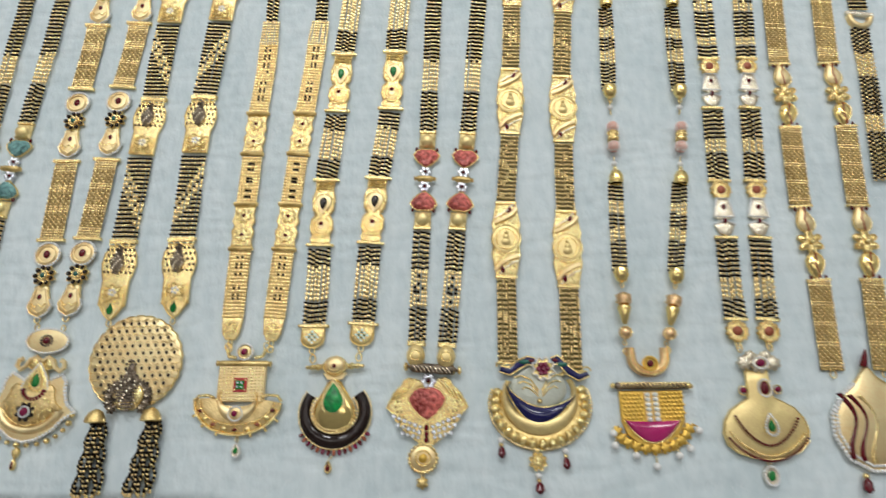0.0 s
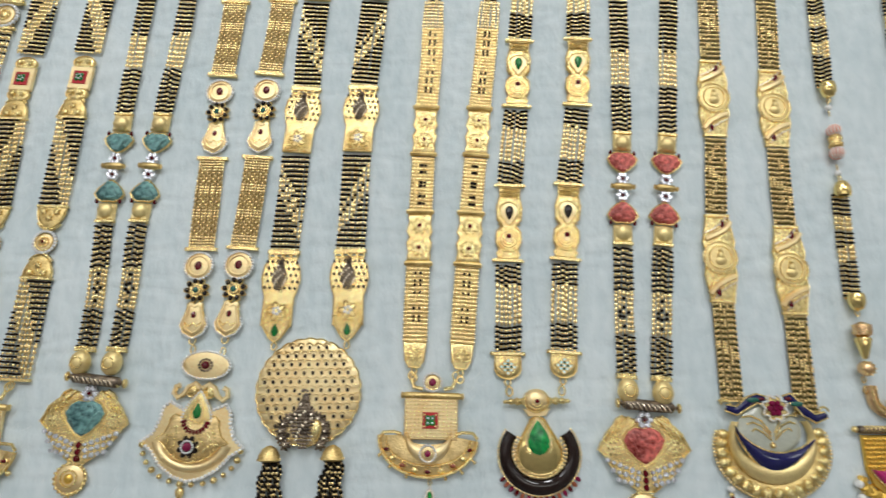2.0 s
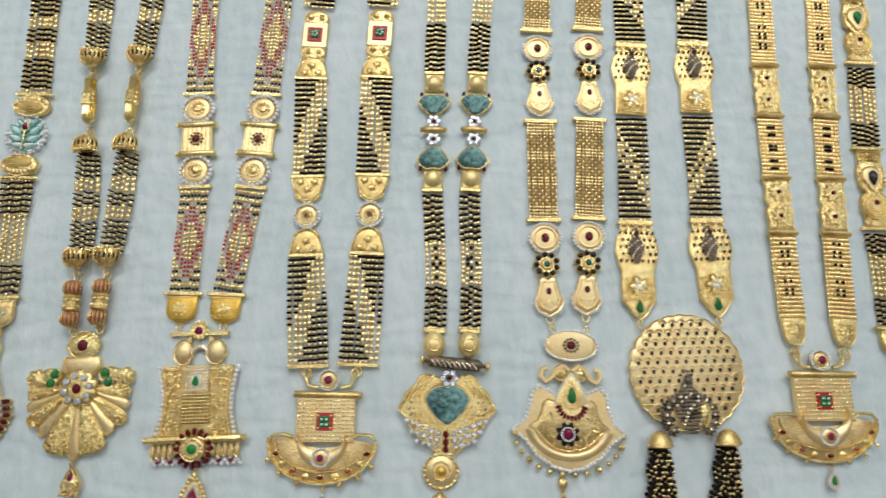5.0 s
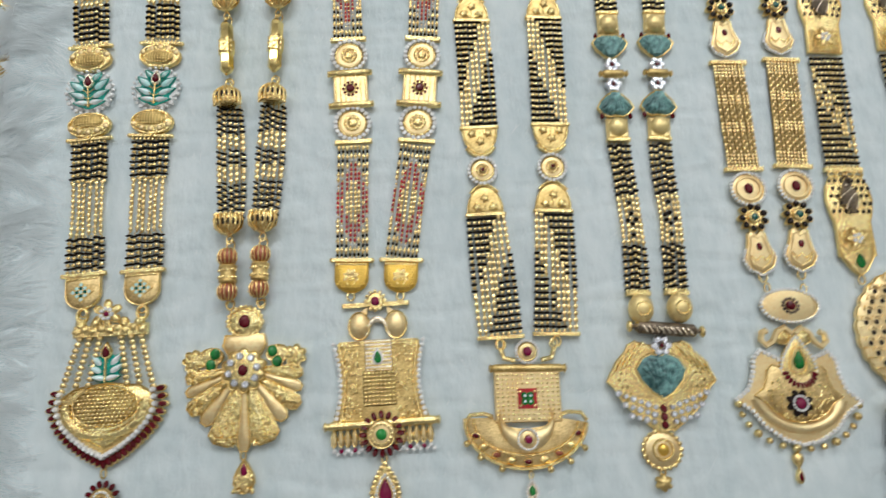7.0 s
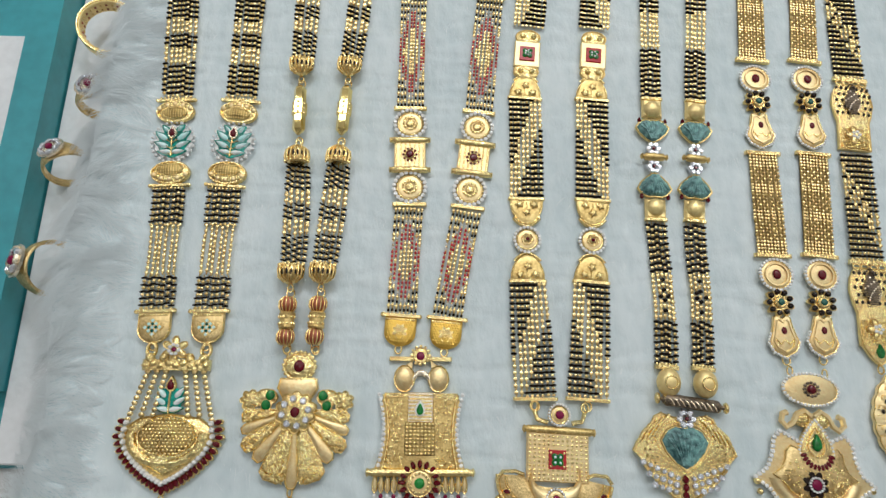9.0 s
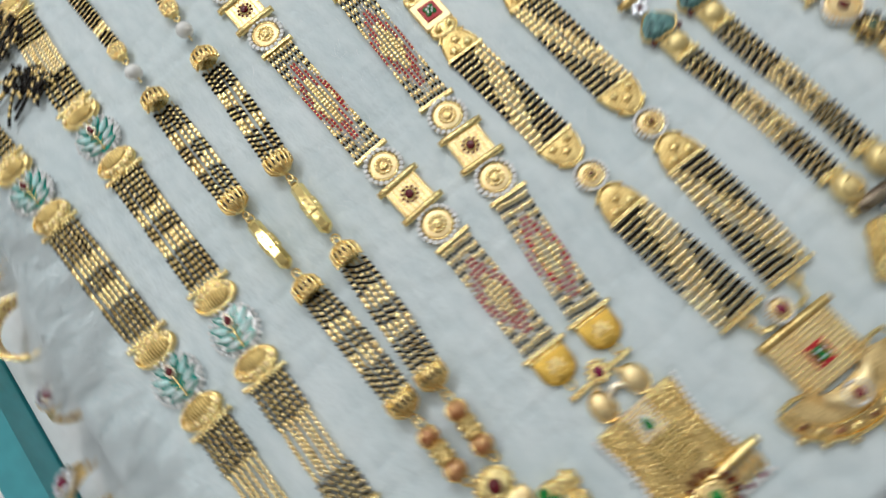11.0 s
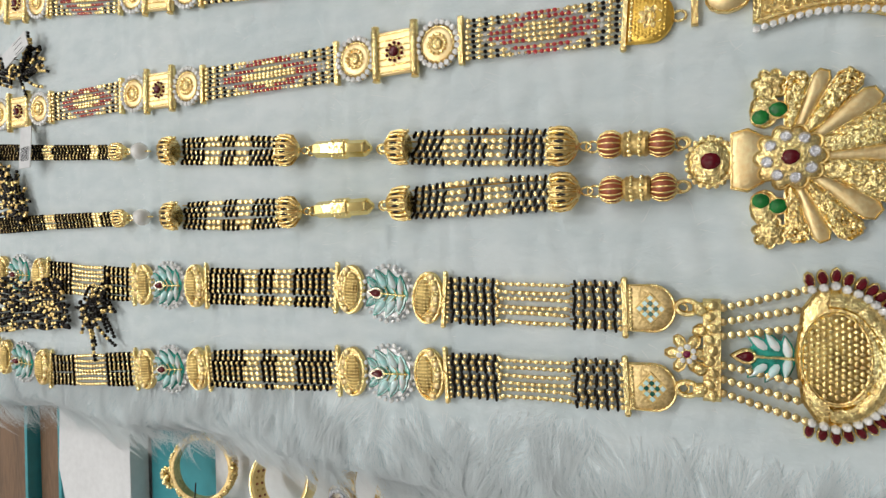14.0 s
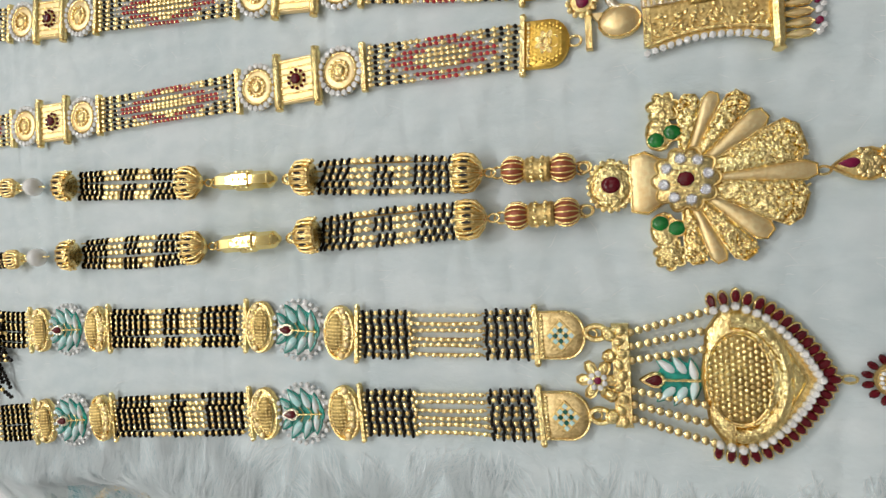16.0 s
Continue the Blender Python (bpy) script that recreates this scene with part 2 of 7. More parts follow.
        v = [(*(c + (q - c) * k), z) for k, z in rows for q in p]
        f = [(a * n + j, a * n + (j + 1) % n, (a + 1) * n + (j + 1) % n, (a + 1) * n + j) for a in range(3) for j in range(n)]
        f.append(tuple(3 * n + j for j in range(n)))
        return self.add(v, f, mat)

    def beads_along(self, line, r, mat, z=1.0, closed=False, gap=1.9):
        p = [Vector(q) for q in line]
        if closed:
            p.append(p[0])
        run = 0.0
        for a, b in zip(p, p[1:]):
            L = (b - a).length
            while run < L:
                q = a + (b - a) * (run / L)
                self.ball(q.x, q.y, z, r, mat, shape=SMALL)
                run += r * gap
            run -= L
        return self

    def box(self, x, y, z0, z1, wx, wy, mat, bevel=0.3, ang=0.0):
        c, s = math.cos(ang), math.sin(ang)
        pts = [(-wx, -wy), (wx, -wy), (wx, wy), (-wx, wy)]
        return self.plate([(x + (a * c - b * s) / 2, y + (a * s + b * c) / 2) for a, b in pts], z0, z1, mat, bevel)

    def mesh(self, name, smooth=True):
        me = bpy.data.meshes.new(name)
        me.from_pydata((np.concatenate(self.v) * MM).tolist(), [], self.f)
        for s in self.slots:
            me.materials.append(MAT[s])
        me.polygons.foreach_set("material_index", self.m)
        me.polygons.foreach_set("use_smooth", [smooth] * len(self.f))
        if smooth:
            me.set_sharp_from_angle(angle=radians(42))
        me.update()
        return me


def ellipse(x, y, a, b, n=20, start=0.0, end=360.0):
    k = n if end - start >= 360 else n - 1
    return [(x + a * math.cos(radians(start + (end - start) * i / k)), y + b * math.sin(radians(start + (end - start) * i / k))) for i in range(n)]


def tear(x, y, w, h, n=14, up=1):
    """A drop outline, its point towards +y (up=1) or -y."""
    out = []
    for i in range(n):
        a = 2 * math.pi * i / n + math.pi / 2
        k = 0.5 * (1 + math.sin(a))
        out.append((x + w / 2 * math.cos(a) * (1 - k ** 2 * 0.75), y + up * h / 2 * math.sin(a)))
    return out if up > 0 else out[::-1]


def petals(x, y, r0, r1, count, n=5):
    out = []
    for i in range(count * n):
        a = 2 * math.pi * i / (count * n)
        out.append((x + (r0 + (r1 - r0) * abs(math.sin(a * count / 2))) * math.cos(a), y + (r0 + (r1 - r0) * abs(math.sin(a * count / 2))) * math.sin(a)))
    return out


def arc(x0, y0, x1, y1, sag, n=14):
    """An arc between two points that bulges by sag to the side of -y for x1 > x0."""
    p0, p1 = Vector((x0, y0)), Vector((x1, y1))
    d = p1 - p0
    s = Vector((d.y, -d.x)).normalized()
    return [tuple(p0 + d * (i / (n - 1)) + s * sag * math.sin(math.pi * i / (n - 1)) ** 0.8) for i in range(n)]


class Kind:
    """A piece of jewellery built once, with its parts, and then put in place as often as needed."""

    def __init__(self):
        self.parts = []

    def part(self, name, solid, label="", smooth=True):
        self.parts.append((name, solid.mesh(name, smooth), label))
        return self

    def put(self, parent, x, y, ang=0.0, z=0.0, size=1.0):
        root = None
        for name, me, label in self.parts:
            ob = new(name, me)
            tagged(ob, label)
            if root is None:
                root = ob
                ob.parent = parent
                ob.matrix_basis = Matrix.Translation((x * MM, y * MM, z * MM)) @ Matrix.Rotation(ang, 4, "Z") @ Matrix.Diagonal((size, size, size, 1))
            else:
                ob.parent = root
        return root


# ---- strands of beads ----
GAUGE = {"d": "gold_antique", "q": "black_bead", "k": "black_bead", "g": "gold_bead", "r": "red_bead", "w": "white_bead", "o": "olive_bead"}


def bead_run(line, width, cols, pitch, rule, rng, loose=0.06, bulge=0.0, slant=0.0, wave=0.0, taper=1.0, backing="", gold=0.52, slim=0.20, tilt=0.0, dull=0.3):
    """Parallel chains of small beads along a line; rule(u, v, c, r) names the bead in a column and row, u across and v along."""
    s = Solid()
    p = [Vector(q) for q in line]
    lens = [(b - a).length for a, b in zip(p, p[1:])]
    total = sum(lens)
    rows = max(2, int(total / pitch))
    step = width / cols
    # sheet added under the chains; in gold_shade its colour paints the shaded gaps
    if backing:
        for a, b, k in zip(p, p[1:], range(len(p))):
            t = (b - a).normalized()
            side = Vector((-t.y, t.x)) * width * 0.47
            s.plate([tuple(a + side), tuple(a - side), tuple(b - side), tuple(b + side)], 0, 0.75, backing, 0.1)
    for c in range(cols):
        off = ((c + 0.5) / cols - 0.5) * width
        wire = []
        for i, q in enumerate(p):
            t = (p[min(i + 1, len(p) - 1)] - p[max(i - 1, 0)]).normalized()
            w = off * (1 + (taper - 1) * i / max(1, len(p) - 1))
            wire.append((q.x - t.y * w, q.y + t.x * w))
        s.rope(wire, 0.26, "gold_antique", 0.75, seg=4)
    drift = [rng.uniform(-loose, loose) * pitch for _ in range(cols)]
    sway = [rng.uniform(-0.25, 0.25) * step for _ in range(cols)]
    for r in range(rows):
        for c in range(cols):
            u = (c + 0.5) / cols
            d = (r + 0.5) / rows * total + drift[c] + slant * (u - 0.5) * pitch + wave * pitch * math.sin(c * 2.1 + r * 0.25)
            d = min(max(d, 0.3), total - 0.3)
            v, k, rest = d / total, 0, d
            while k < len(lens) - 1 and rest > lens[k]:
                rest -= lens[k]
                k += 1
            a, b = p[k], p[k + 1]
            t = (b - a) / lens[k]
            q = a + t * rest
            wide = (1 + bulge * math.sin(math.pi * v)) * (1 + (taper - 1) * v)
            off = ((u - 0.5) * width + sway[c] * math.sin(math.pi * v)) * wide
            x, y = q.x - t.y * off, q.y + t.x * off
            ang = math.atan2(t.y, t.x)
            kind = rule(u, v, c, r)
            z = 0.9 + 0.5 * bulge * math.sin(math.pi * u) + rng.uniform(-0.12, 0.12)
            if kind == "k":
                s.ball(x, y, z, (pitch * slim, min(step * 0.64, 1.5), 0.9), GAUGE["k"], ang + rng.gauss(tilt, 0.06 + 0.5 * abs(tilt)), BARREL)
                s.ball(x + t.x * pitch * 0.5, y + t.y * pitch * 0.5, z - 0.1, (pitch * 0.27, min(step * 0.44, 0.95), 0.62), GAUGE["g"] if rng.random() > dull else GAUGE["d"], ang, SMALL)
            elif kind == "K":
                s.ball(x, y, z, (pitch * 0.50, step * 0.60, 1.0), GAUGE["k"], ang, SMALL)
            elif kind == "O":
                s.ball(x, y, z, (pitch * 0.56, step * 0.50, 0.8), GAUGE["o"], ang, SMALL)
            elif kind in "SY" and kind:
                s.ball(x, y, z, (pitch * 0.56, step * 0.40, 0.8), "olive_bead" if kind == "S" and rng.random() < 0.85 else "gold_bead", ang, SMALL)
            elif kind == "V":
                s.ball(x, y, z, (pitch * 0.50, step * 0.40, 0.8), GAUGE["g"], ang, SMALL)
            elif kind == "D":
                s.ball(x, y, z, (pitch * 0.56, step * 0.52, 0.7), "gold_weave", ang, SMALL)
            elif kind == "G":
                s.ball(x, y, z, (pitch * 0.56, step * 0.52, 0.85), GAUGE["g"], ang, SMALL)
            elif kind == "g":
                s.ball(x, y, z, (min(pitch * 0.46, 1.15), min(step * gold, 1.4), 0.9), GAUGE["g"], ang + rng.gauss(0, 0.10), SMALL)
                s.ball(x + t.x * pitch * 0.5, y + t.y * pitch * 0.5, z + 0.05, min(0.46, pitch * 0.25), GAUGE["d"], 0, SMALL)
            elif kind:
                s.ball(x, y, z, (min(pitch * 0.40, 0.90), min(step * 0.42, 0.82), 0.82), GAUGE[kind], ang, SMALL)
                s.ball(x + t.x * pitch * 0.5, y + t.y * pitch * 0.5, z, 0.42, GAUGE["g"], 0, SMALL)
    return s


class Necklace:
    """One necklace lying flat: an empty at the top of its pendant, strands and links as parts. Coordinates in mm of the world."""

    def __init__(self, x, y, label, seed, shift=(0.0, 0.0)):
        self.x, self.y, self.rng = x, y, random.Random(seed)
        self.base = new("necklace")
        self.base.location = ((x + shift[0]) * MM, (y + shift[1]) * MM, 0)
        tagged(self.base, label, "necklace", "necklaces laid out on the fur")

    def strand(self, path, tokens, dy=0.0):
        """path: points of the strand from its upper end down; tokens: (kind, y of the upper end, y of the lower end, options)."""
        ys = [q[1] for q in reversed(path)]
        xs = [q[0] for q in reversed(path)]

        def at(y):
            return float(np.interp(y, ys, xs)) - self.x, y - self.y

        for kind, y0, y1, opt in tokens:
            y0, y1 = y0 + dy, y1 + dy
            a, b = at(y0), at(y1)
            if kind == "beads":
                inner = [at(y) for y in sorted(ys, reverse=True) if y1 + 2 < y < y0 - 2]
                s = bead_run([a, *inner, b], rng=self.rng, **opt)
                ob = new("bead_strand", s.mesh("bead_strand"))
                ob.parent = self.base
                tagged(ob, opt.get("label", ""), kind="stuff")
            else:
                ang = math.atan2(b[1] - a[1], b[0] - a[0]) + math.pi / 2
                size = opt.get("size", 1.0)
                kind.put(self.base, (a[0] + b[0]) / 2, (a[1] + b[1]) / 2, ang, 0.0, size)


def solid_rule(code):
    return lambda u, v, c, r: code


def bands(*cuts):
    """cuts: (share of the length, bead code), in order."""
    return lambda u, v, c, r: next(code for end, code in cuts if v <= end or end >= 1)


def beads(y0, y1, width, cols, pitch, rule, **more):
    return ("beads", y0, y1, dict(width=width, cols=cols, pitch=pitch, rule=rule, **more))


def link(kind, y0, y1, size=1.0):
    return (kind, y0, y1, dict(size=size))


# ---- small shared pieces ----
def stone_ring(s, line, r=0.75, z=1.8, mat="stone", gap=2.0):
    return s.beads_along(line, r, mat, z, True, gap)


def wire_ring(r=1.6):
    return Kind().part("jump_ring", Solid().rope(ellipse(0, 0, r, r * 1.25, 14), 0.38, "gold", 0.6, True))


RING = wire_ring()


def leaf_link():
    """Mint enamel leaf with a drop stone in a rim of white stones, between two ribbed ovals. 42 mm."""
    k = Kind()
    s = Solid()
    s.plate(petals(0, 0, 8.2, 9.2, 13, 4), 0, 1.5, "stone", 0.6)
    for a in range(26):
        t = 2 * math.pi * a / 26
        s.ball(9.6 * math.cos(t), 9.9 * math.sin(t), 1.3, 0.95 if a % 2 else 0.75, "stone", shape=SMALL)
    for y in (15.2, -15.2):
        s.plate(ellipse(0, y, 8.8, 5.7, 20), 0, 1.6, "gold", 0.7, 1.4)
        s.plate(ellipse(0, y - math.copysign(1.1, y), 6.0, 2.9, 16), 2.0, 2.8, "gold_recess_shade", 0.3, 0.9)
        for j in range(-2, 3):
            for i in range(-5, 6):
                gx, gy = i * 1.12, j * 1.05
                h = 1 - (gx / 6.0) ** 2 - (gy / 2.9) ** 2
                if h > 0.03:
                    s.ball(gx, y - math.copysign(1.1, y) + gy, 2.8 + 0.8 * h, (0.36, 0.56, 0.45), "gold_antique", shape=SMALL)
        s.rope(ellipse(0, y, 8.2, 5.1, 24), 0.6, "gold", 1.7, True)
        for i in range(-4, 5):
            s.ball(i * 1.75, y + math.copysign(3.5 - 0.045 * (i * 1.75) ** 2, y), 2.3, (1.25, 1.2, 0.7), "gold_hammered" if i % 2 else "gold_matte", i * 0.6)
        s.rope([(-1.6, y + math.copysign(5.0, y), 1.6), (0, y + math.copysign(6.6, y), 1.8), (1.6, y + math.copysign(5.0, y), 1.6)], 0.6, "gold")
    for y in (21.3, -21.3):
        for x in (-8.6, 8.6):
            s.ball(x, y, 1.1, 1.0, "gold", shape=SMALL)
        s.beads_along([(-7.2, y + math.copysign(1.3, y)), (7.2, y + math.copysign(1.3, y))], 0.62, "gold", 1.0, False, 2.6)
    s.box(0, 21.3, 0, 1.8, 16.5, 1.2, "gold", 0.4)
    s.box(0, -21.3, 0, 1.8, 16.5, 1.2, "gold", 0.4)
    k.part("leaf_link", s, "gold link with mint enamel leaf and white stones")
    s = Solid()
    s.plate(ellipse(0, -0.6, 6.6, 7.2, 20), 1.3, 1.8, "leaf_green", 0.3)
    s.plate(ellipse(0, -3.6, 4.0, 4.6, 16), 1.7, 2.0, "leaf_green", 0.2)
    for side in (-1, 1):
        for x, y, a, w, h in ((4.9, 2.6, -52, 3.5, 7.0), (4.6, -1.6, -66, 3.3, 7.0), (3.4, 6.4, -44, 2.2, 4.2), (3.0, -5.2, -84, 3.2, 6.4)):
            ca, sa = math.cos(radians(a * side)), math.sin(radians(a * side))
            s.plate([(x * side + p * ca - q * sa, y + p * sa + q * ca) for p, q in tear(0, 0, w + 1.5, h + 1.5, 10)], 1.6, 2.1, "leaf_green", 0.2)
            s.plate([(x * side + p * ca - q * sa, y + p * sa + q * ca) for p, q in tear(0, 0, w - 0.4, h - 0.4, 10)], 1.9, 2.5, "mint_enamel", 0.25, 0.7)
    s.rope([(0, -7.6, 2.6), (0, 2, 2.8)], 0.32, "gold")
    for side in (-1, 1):
        for y in (-5.4, -2.4, 0.6):
            s.rope([(0, y - 1.6, 2.6), (side * 2.4, y, 2.6)], 0.24, "gold", seg=4)
    k.part("enamel_leaf", s, "mint and green enamel leaf")
    s = Solid().plate(tear(0, 4.4, 5.0, 6.6, 14), 1.9, 3.0, "silver_gilt", 0.4)
    s.gem(tear(0, 4.2, 3.0, 4.4, 12), 3.0, 0.9, "ruby")
    k.part("drop_stone", s, "dark red drop stone")
    return k


def shield_end(w, h, inlay=None, body="gold_matte"):
    """End piece under a bar; its tip holds the ring of the pendant."""
    k = Kind()
    s = Solid()
    line = [(-w / 2, h / 2), (-w / 2, 0), *[(w / 2 * math.cos(radians(a)), -h * 0.04 + (h * 0.46) * math.sin(radians(a))) for a in range(190, 351, 16)], (w / 2, 0), (w / 2, h / 2)]
    s.plate(line, 0, 1.5, body, 0.5, 1.2)
    s.box(0, h / 2 + 0.6, 0, 2.2, w + 3.4, 1.4, "gold", 0.5)
    for x in (-w / 2 - 1.2, w / 2 + 1.2):
        s.ball(x, h / 2 + 0.6, 1.1, 1.05, "gold")
    s.beads_along([(-w / 2 + 0.8, h / 2 - 1.2), (w / 2 - 0.8, h / 2 - 1.2)], 0.6, "gold", 1.9)
    s.rope(ellipse(0, -h / 2 - 1.2, 1.4, 1.8, 12), 0.4, "gold", 0.7, True)
    k.part("end_cap", s)
    s = Solid()
    if inlay == "diamond":
        s.plate([(0, 4.4), (-4.6, 0), (0, -4.4), (4.6, 0)], 2.2, 2.75, "gold_antique", 0.2)
        for i, j in ((0, 0), (1, 0), (-1, 0), (0, 1), (0, -1), (1, 1), (-1, -1), (1, -1), (-1, 1), (2, 0), (-2, 0), (0, 2), (0, -2)):
            s.box(i * 1.5, j * 1.45, 2.6, 3.05, 1.25, 1.2, "green_enamel" if (i + j) % 2 else "mint_enamel", 0.1, 0.785)
        k.part("inlay", s, "green enamel diamond inlay")
    elif inlay == "flower":
        s.plate(petals(0, 0, 2.3, 3.6, 8), 2.0, 2.6, "gold", 0.25)
        stone_ring(s, ellipse(0, 0, 1.5, 1.5, 8), 0.45, 2.9, "gold")
        for j in range(-5, 5):
            for i in range(-5, 6):
                x, y = (i + 0.5 * (j % 2)) * 1.15, j * 1.0
                if 3.3 < math.hypot(x, y) and abs(x) < w * 0.42 and y > -math.sqrt(max(0.0, 1 - (2 * x / w) ** 2)) * h * 0.40:
                    s.ball(x, y, 2.1, 0.52, "mustard", shape=SMALL)
        k.part("inlay", s)
    return k


def round_disc(r, gem="gold", rim="stone", gem_r=0.9, body="gold_matte"):
    s = Solid()
    s.plate(ellipse(0, 0, r * 1.06, r * 1.06, 22), 0, 0.8, "gold_recess_shade", 0.2)
    s.plate(ellipse(0, 0, r * 0.84, r * 0.84, 22), 0.5, 1.6, body, 0.3, 0.3)
    stone_ring(s, ellipse(0, 0, r * 1.02, r * 1.02, 22), r * 0.165, 1.4, rim, 1.85)
    stone_ring(s, ellipse(0, 0, r * 0.44, r * 0.44, 14), r * 0.10, 2.2, "gold")
    s.plate(ellipse(0, 0, r * 0.3, r * 0.3, 12), 1.6, 2.5, "gold", 0.3, 0.4)
    if gem != "gold":
        s.gem(ellipse(0, 0, gem_r, gem_r, 10), 2.5, 0.7, gem)
    return s


# ---- necklace with mint leaves ----
LEAF = leaf_link()
LEAF_END = shield_end(13.5, 13, "diamond", "gold_aged")


def mint_pendant():
    k = Kind()
    s = Solid()
    s.box(0, -1.0, 0.3, 3.2, 26.5, 4.4, "gold", 1.0)
    for i in range(9):
        s.ball(-11.6 + i * 2.9, -1.2 + 0.8 * (i % 2), 3.0, (1.7, 1.3, 0.9), "gold", i * 0.7)
    for x in (-10.5, -5.0, 5.0, 10.5):
        s.ball(x, 1.6, 2.2, (2.4, 2.0, 1.6), "gold_hammered", x)
    for side in (-1, 1):
        s.rope([(side * (10.8 + 1.8 * math.cos(t / 3)), 5.0 + 2.6 * math.sin(t / 3)) for t in range(0, 19)], 0.75, "gold", 1.3, True)
    body = [(-16.6, -24.5), (-17.0, -30), (-13.4, -36.5), (-7, -41.5), (0, -44.8), (7, -41.5), (13.4, -36.5), (17.0, -30), (16.6, -24.5), (11.5, -21), (0, -19.5), (-11.5, -21)]
    s.plate(body, 0, 1.6, "gold", 0.6, 1.4)
    s.band(ellipse(0, -28.6, 16.0, 11.4, 22, 170, 370), ellipse(0, -27.8, 11.4, 7.6, 22, 170, 370), 0.5, 1.8, 2.0, "gold_hammered")
    s.plate([(-13.5, -31), (-9, -30), (0, -35.5), (9, -30), (13.5, -31), (10, -37), (0, -42.2), (-10, -37)], 1.2, 2.4, "gold_hammered", 0.5, 0.8)
    k.part("pendant", s, "heavy gold pendant edged with red stones")
    s = Solid()
    s.plate(ellipse(0, -27.8, 11.2, 7.2, 24), 1.6, 3.4, "gold_recess_shade", 0.7, 1.2)
    for j in range(-5, 6):
        wide = 10.4 * math.sqrt(max(0.0, 1 - (j * 1.25 / 7.0) ** 2))
        for i in range(int(-wide / 1.5), int(wide / 1.5) + 1):
            x, y = i * 1.5 + (j % 2) * 0.7, -27.8 + j * 1.25
            h = 1 - (x / 11.2) ** 2 - ((y + 27.8) / 7.2) ** 2
            if h > 0.05:
                s.ball(x, y, 3.5 + h * 1.1, (0.58, 0.66, 0.66) if (i + j) % 2 else (0.86, 0.56, 0.72), "gold", shape=SMALL)
    k.part("beaded_dome", s, "oval dome of fine gold granules")
    rim = []
    for i in range(31):
        a = abs(i / 15 - 1)
        rim.append((math.copysign(float(np.interp(a, [0, 0.25, 0.5, 0.7, 0.86, 1], [0, 6.4, 12.4, 17.0, 19.6, 18.4])), i - 15), float(np.interp(a, [0, 0.25, 0.5, 0.7, 0.86, 1], [-47.4, -44.0, -39.4, -34.4, -28.4, -22.6]))))
    for x, y in rim:
        x, y = x * 0.88, -26 + (y + 26) * 0.885
        k.part("clear_stone", Solid().gem(ellipse(x, y, 1.15, 1.15, 7), 1.6, 1.9, "stone"), "", False)
    for i, (x, y) in enumerate(rim):
        a, b = rim[max(0, i - 1)], rim[min(30, i + 1)]
        t = math.atan2(b[1] - a[1], b[0] - a[0])
        n = (math.sin(t), -math.cos(t))
        s = Solid()
        line = [(x + p * math.cos(t) - q * math.sin(t), y + p * math.sin(t) + q * math.cos(t)) for p, q in ellipse(0, 0, 0.98, 1.65, 8)]
        s.plate([(x + (p - x) * 1.35, y + (q - y) * 1.3) for p, q in line], 0, 1.2, "gold", 0.3)
        s.gem(line, 1.1, 1.0, "ruby")
        k.part("rim_stone", s, "dark red marquise stone" if i == 0 else "", False)
    for side in (-1, 1):
        for n in range(3):
            s = Solid()
            s.beads_along([(side * (11.0 - n * 3.6), -3.6), (side * (16.2 - n * 4.7), -22.2 + n * 0.8)], 1.2, "gold_bead", 1.6, False, 1.75)
            k.part("chain", s)
    s = Solid()
    s.plate(petals(-1.2, 5.0, 2.4, 5.6, 6), 1.8, 2.6, "gold", 0.3, 0.6)
    stone_ring(s, ellipse(-1.2, 5.0, 2.0, 2.0, 8), 0.85, 3.4)
    s.gem(ellipse(-1.2, 5.0, 1.0, 1.0, 8), 3.3, 0.8, "pink_stone")
    k.part("flower", s, "gold flower with white stones")
    s = Solid()
    s.plate(ellipse(-0.9, -14.5, 4.6, 5.4, 16), 0.8, 1.6, "leaf_green", 0.3)
    for side in (-1, 1):
        for x, y, a in ((3.6, -11.4, -40), (3.9, -14.6, -58), (2.6, -17.8, -80)):
            ca, sa = math.cos(radians(a * side)), math.sin(radians(a * side))
            s.plate([(-0.9 + x * side + p * ca - q * sa, y + p * sa + q * ca) for p, q in tear(0, 0, 3.6, 6.4, 10)], 1.2, 1.8, "leaf_green", 0.2)
            s.plate([(-0.9 + x * side + p * ca - q * sa, y + p * sa + q * ca) for p, q in tear(0, 0, 2.5, 5.4, 10)], 1.6, 2.2, "mint_enamel", 0.25, 0.6)
    s.rope([(-0.9, -19.5, 2.2), (-0.9, -10, 2.4)], 0.4, "gold")
    s.plate(tear(-1.0, -8.2, 5.0, 6.4, 12), 1.4, 2.5, "gold", 0.4)
    s.gem(tear(-1.0, -8.5, 3.0, 4.2, 12), 2.5, 0.9, "ruby")
    k.part("enamel_leaf", s, "mint enamel leaf with red drop stone")
    s = Solid()
    s.rope(ellipse(0, -50.6, 0.9, 1.6, 10), 0.35, "gold", 0.8, True)
    s.plate(ellipse(0.1, -59.7, 4.0, 4.6, 14), 0.3, 1.6, "gold", 0.4)
    for i in range(14):
        t = 2 * math.pi * i / 14
        s.gem([(0.1 + (5.1 + p) * math.cos(t) - q * math.sin(t), -59.7 + (5.8 + p) * math.sin(t) + q * math.cos(t)) for p, q in ellipse(0, 0, 1.35, 0.9, 8)], 0.6, 1.2, "ruby")
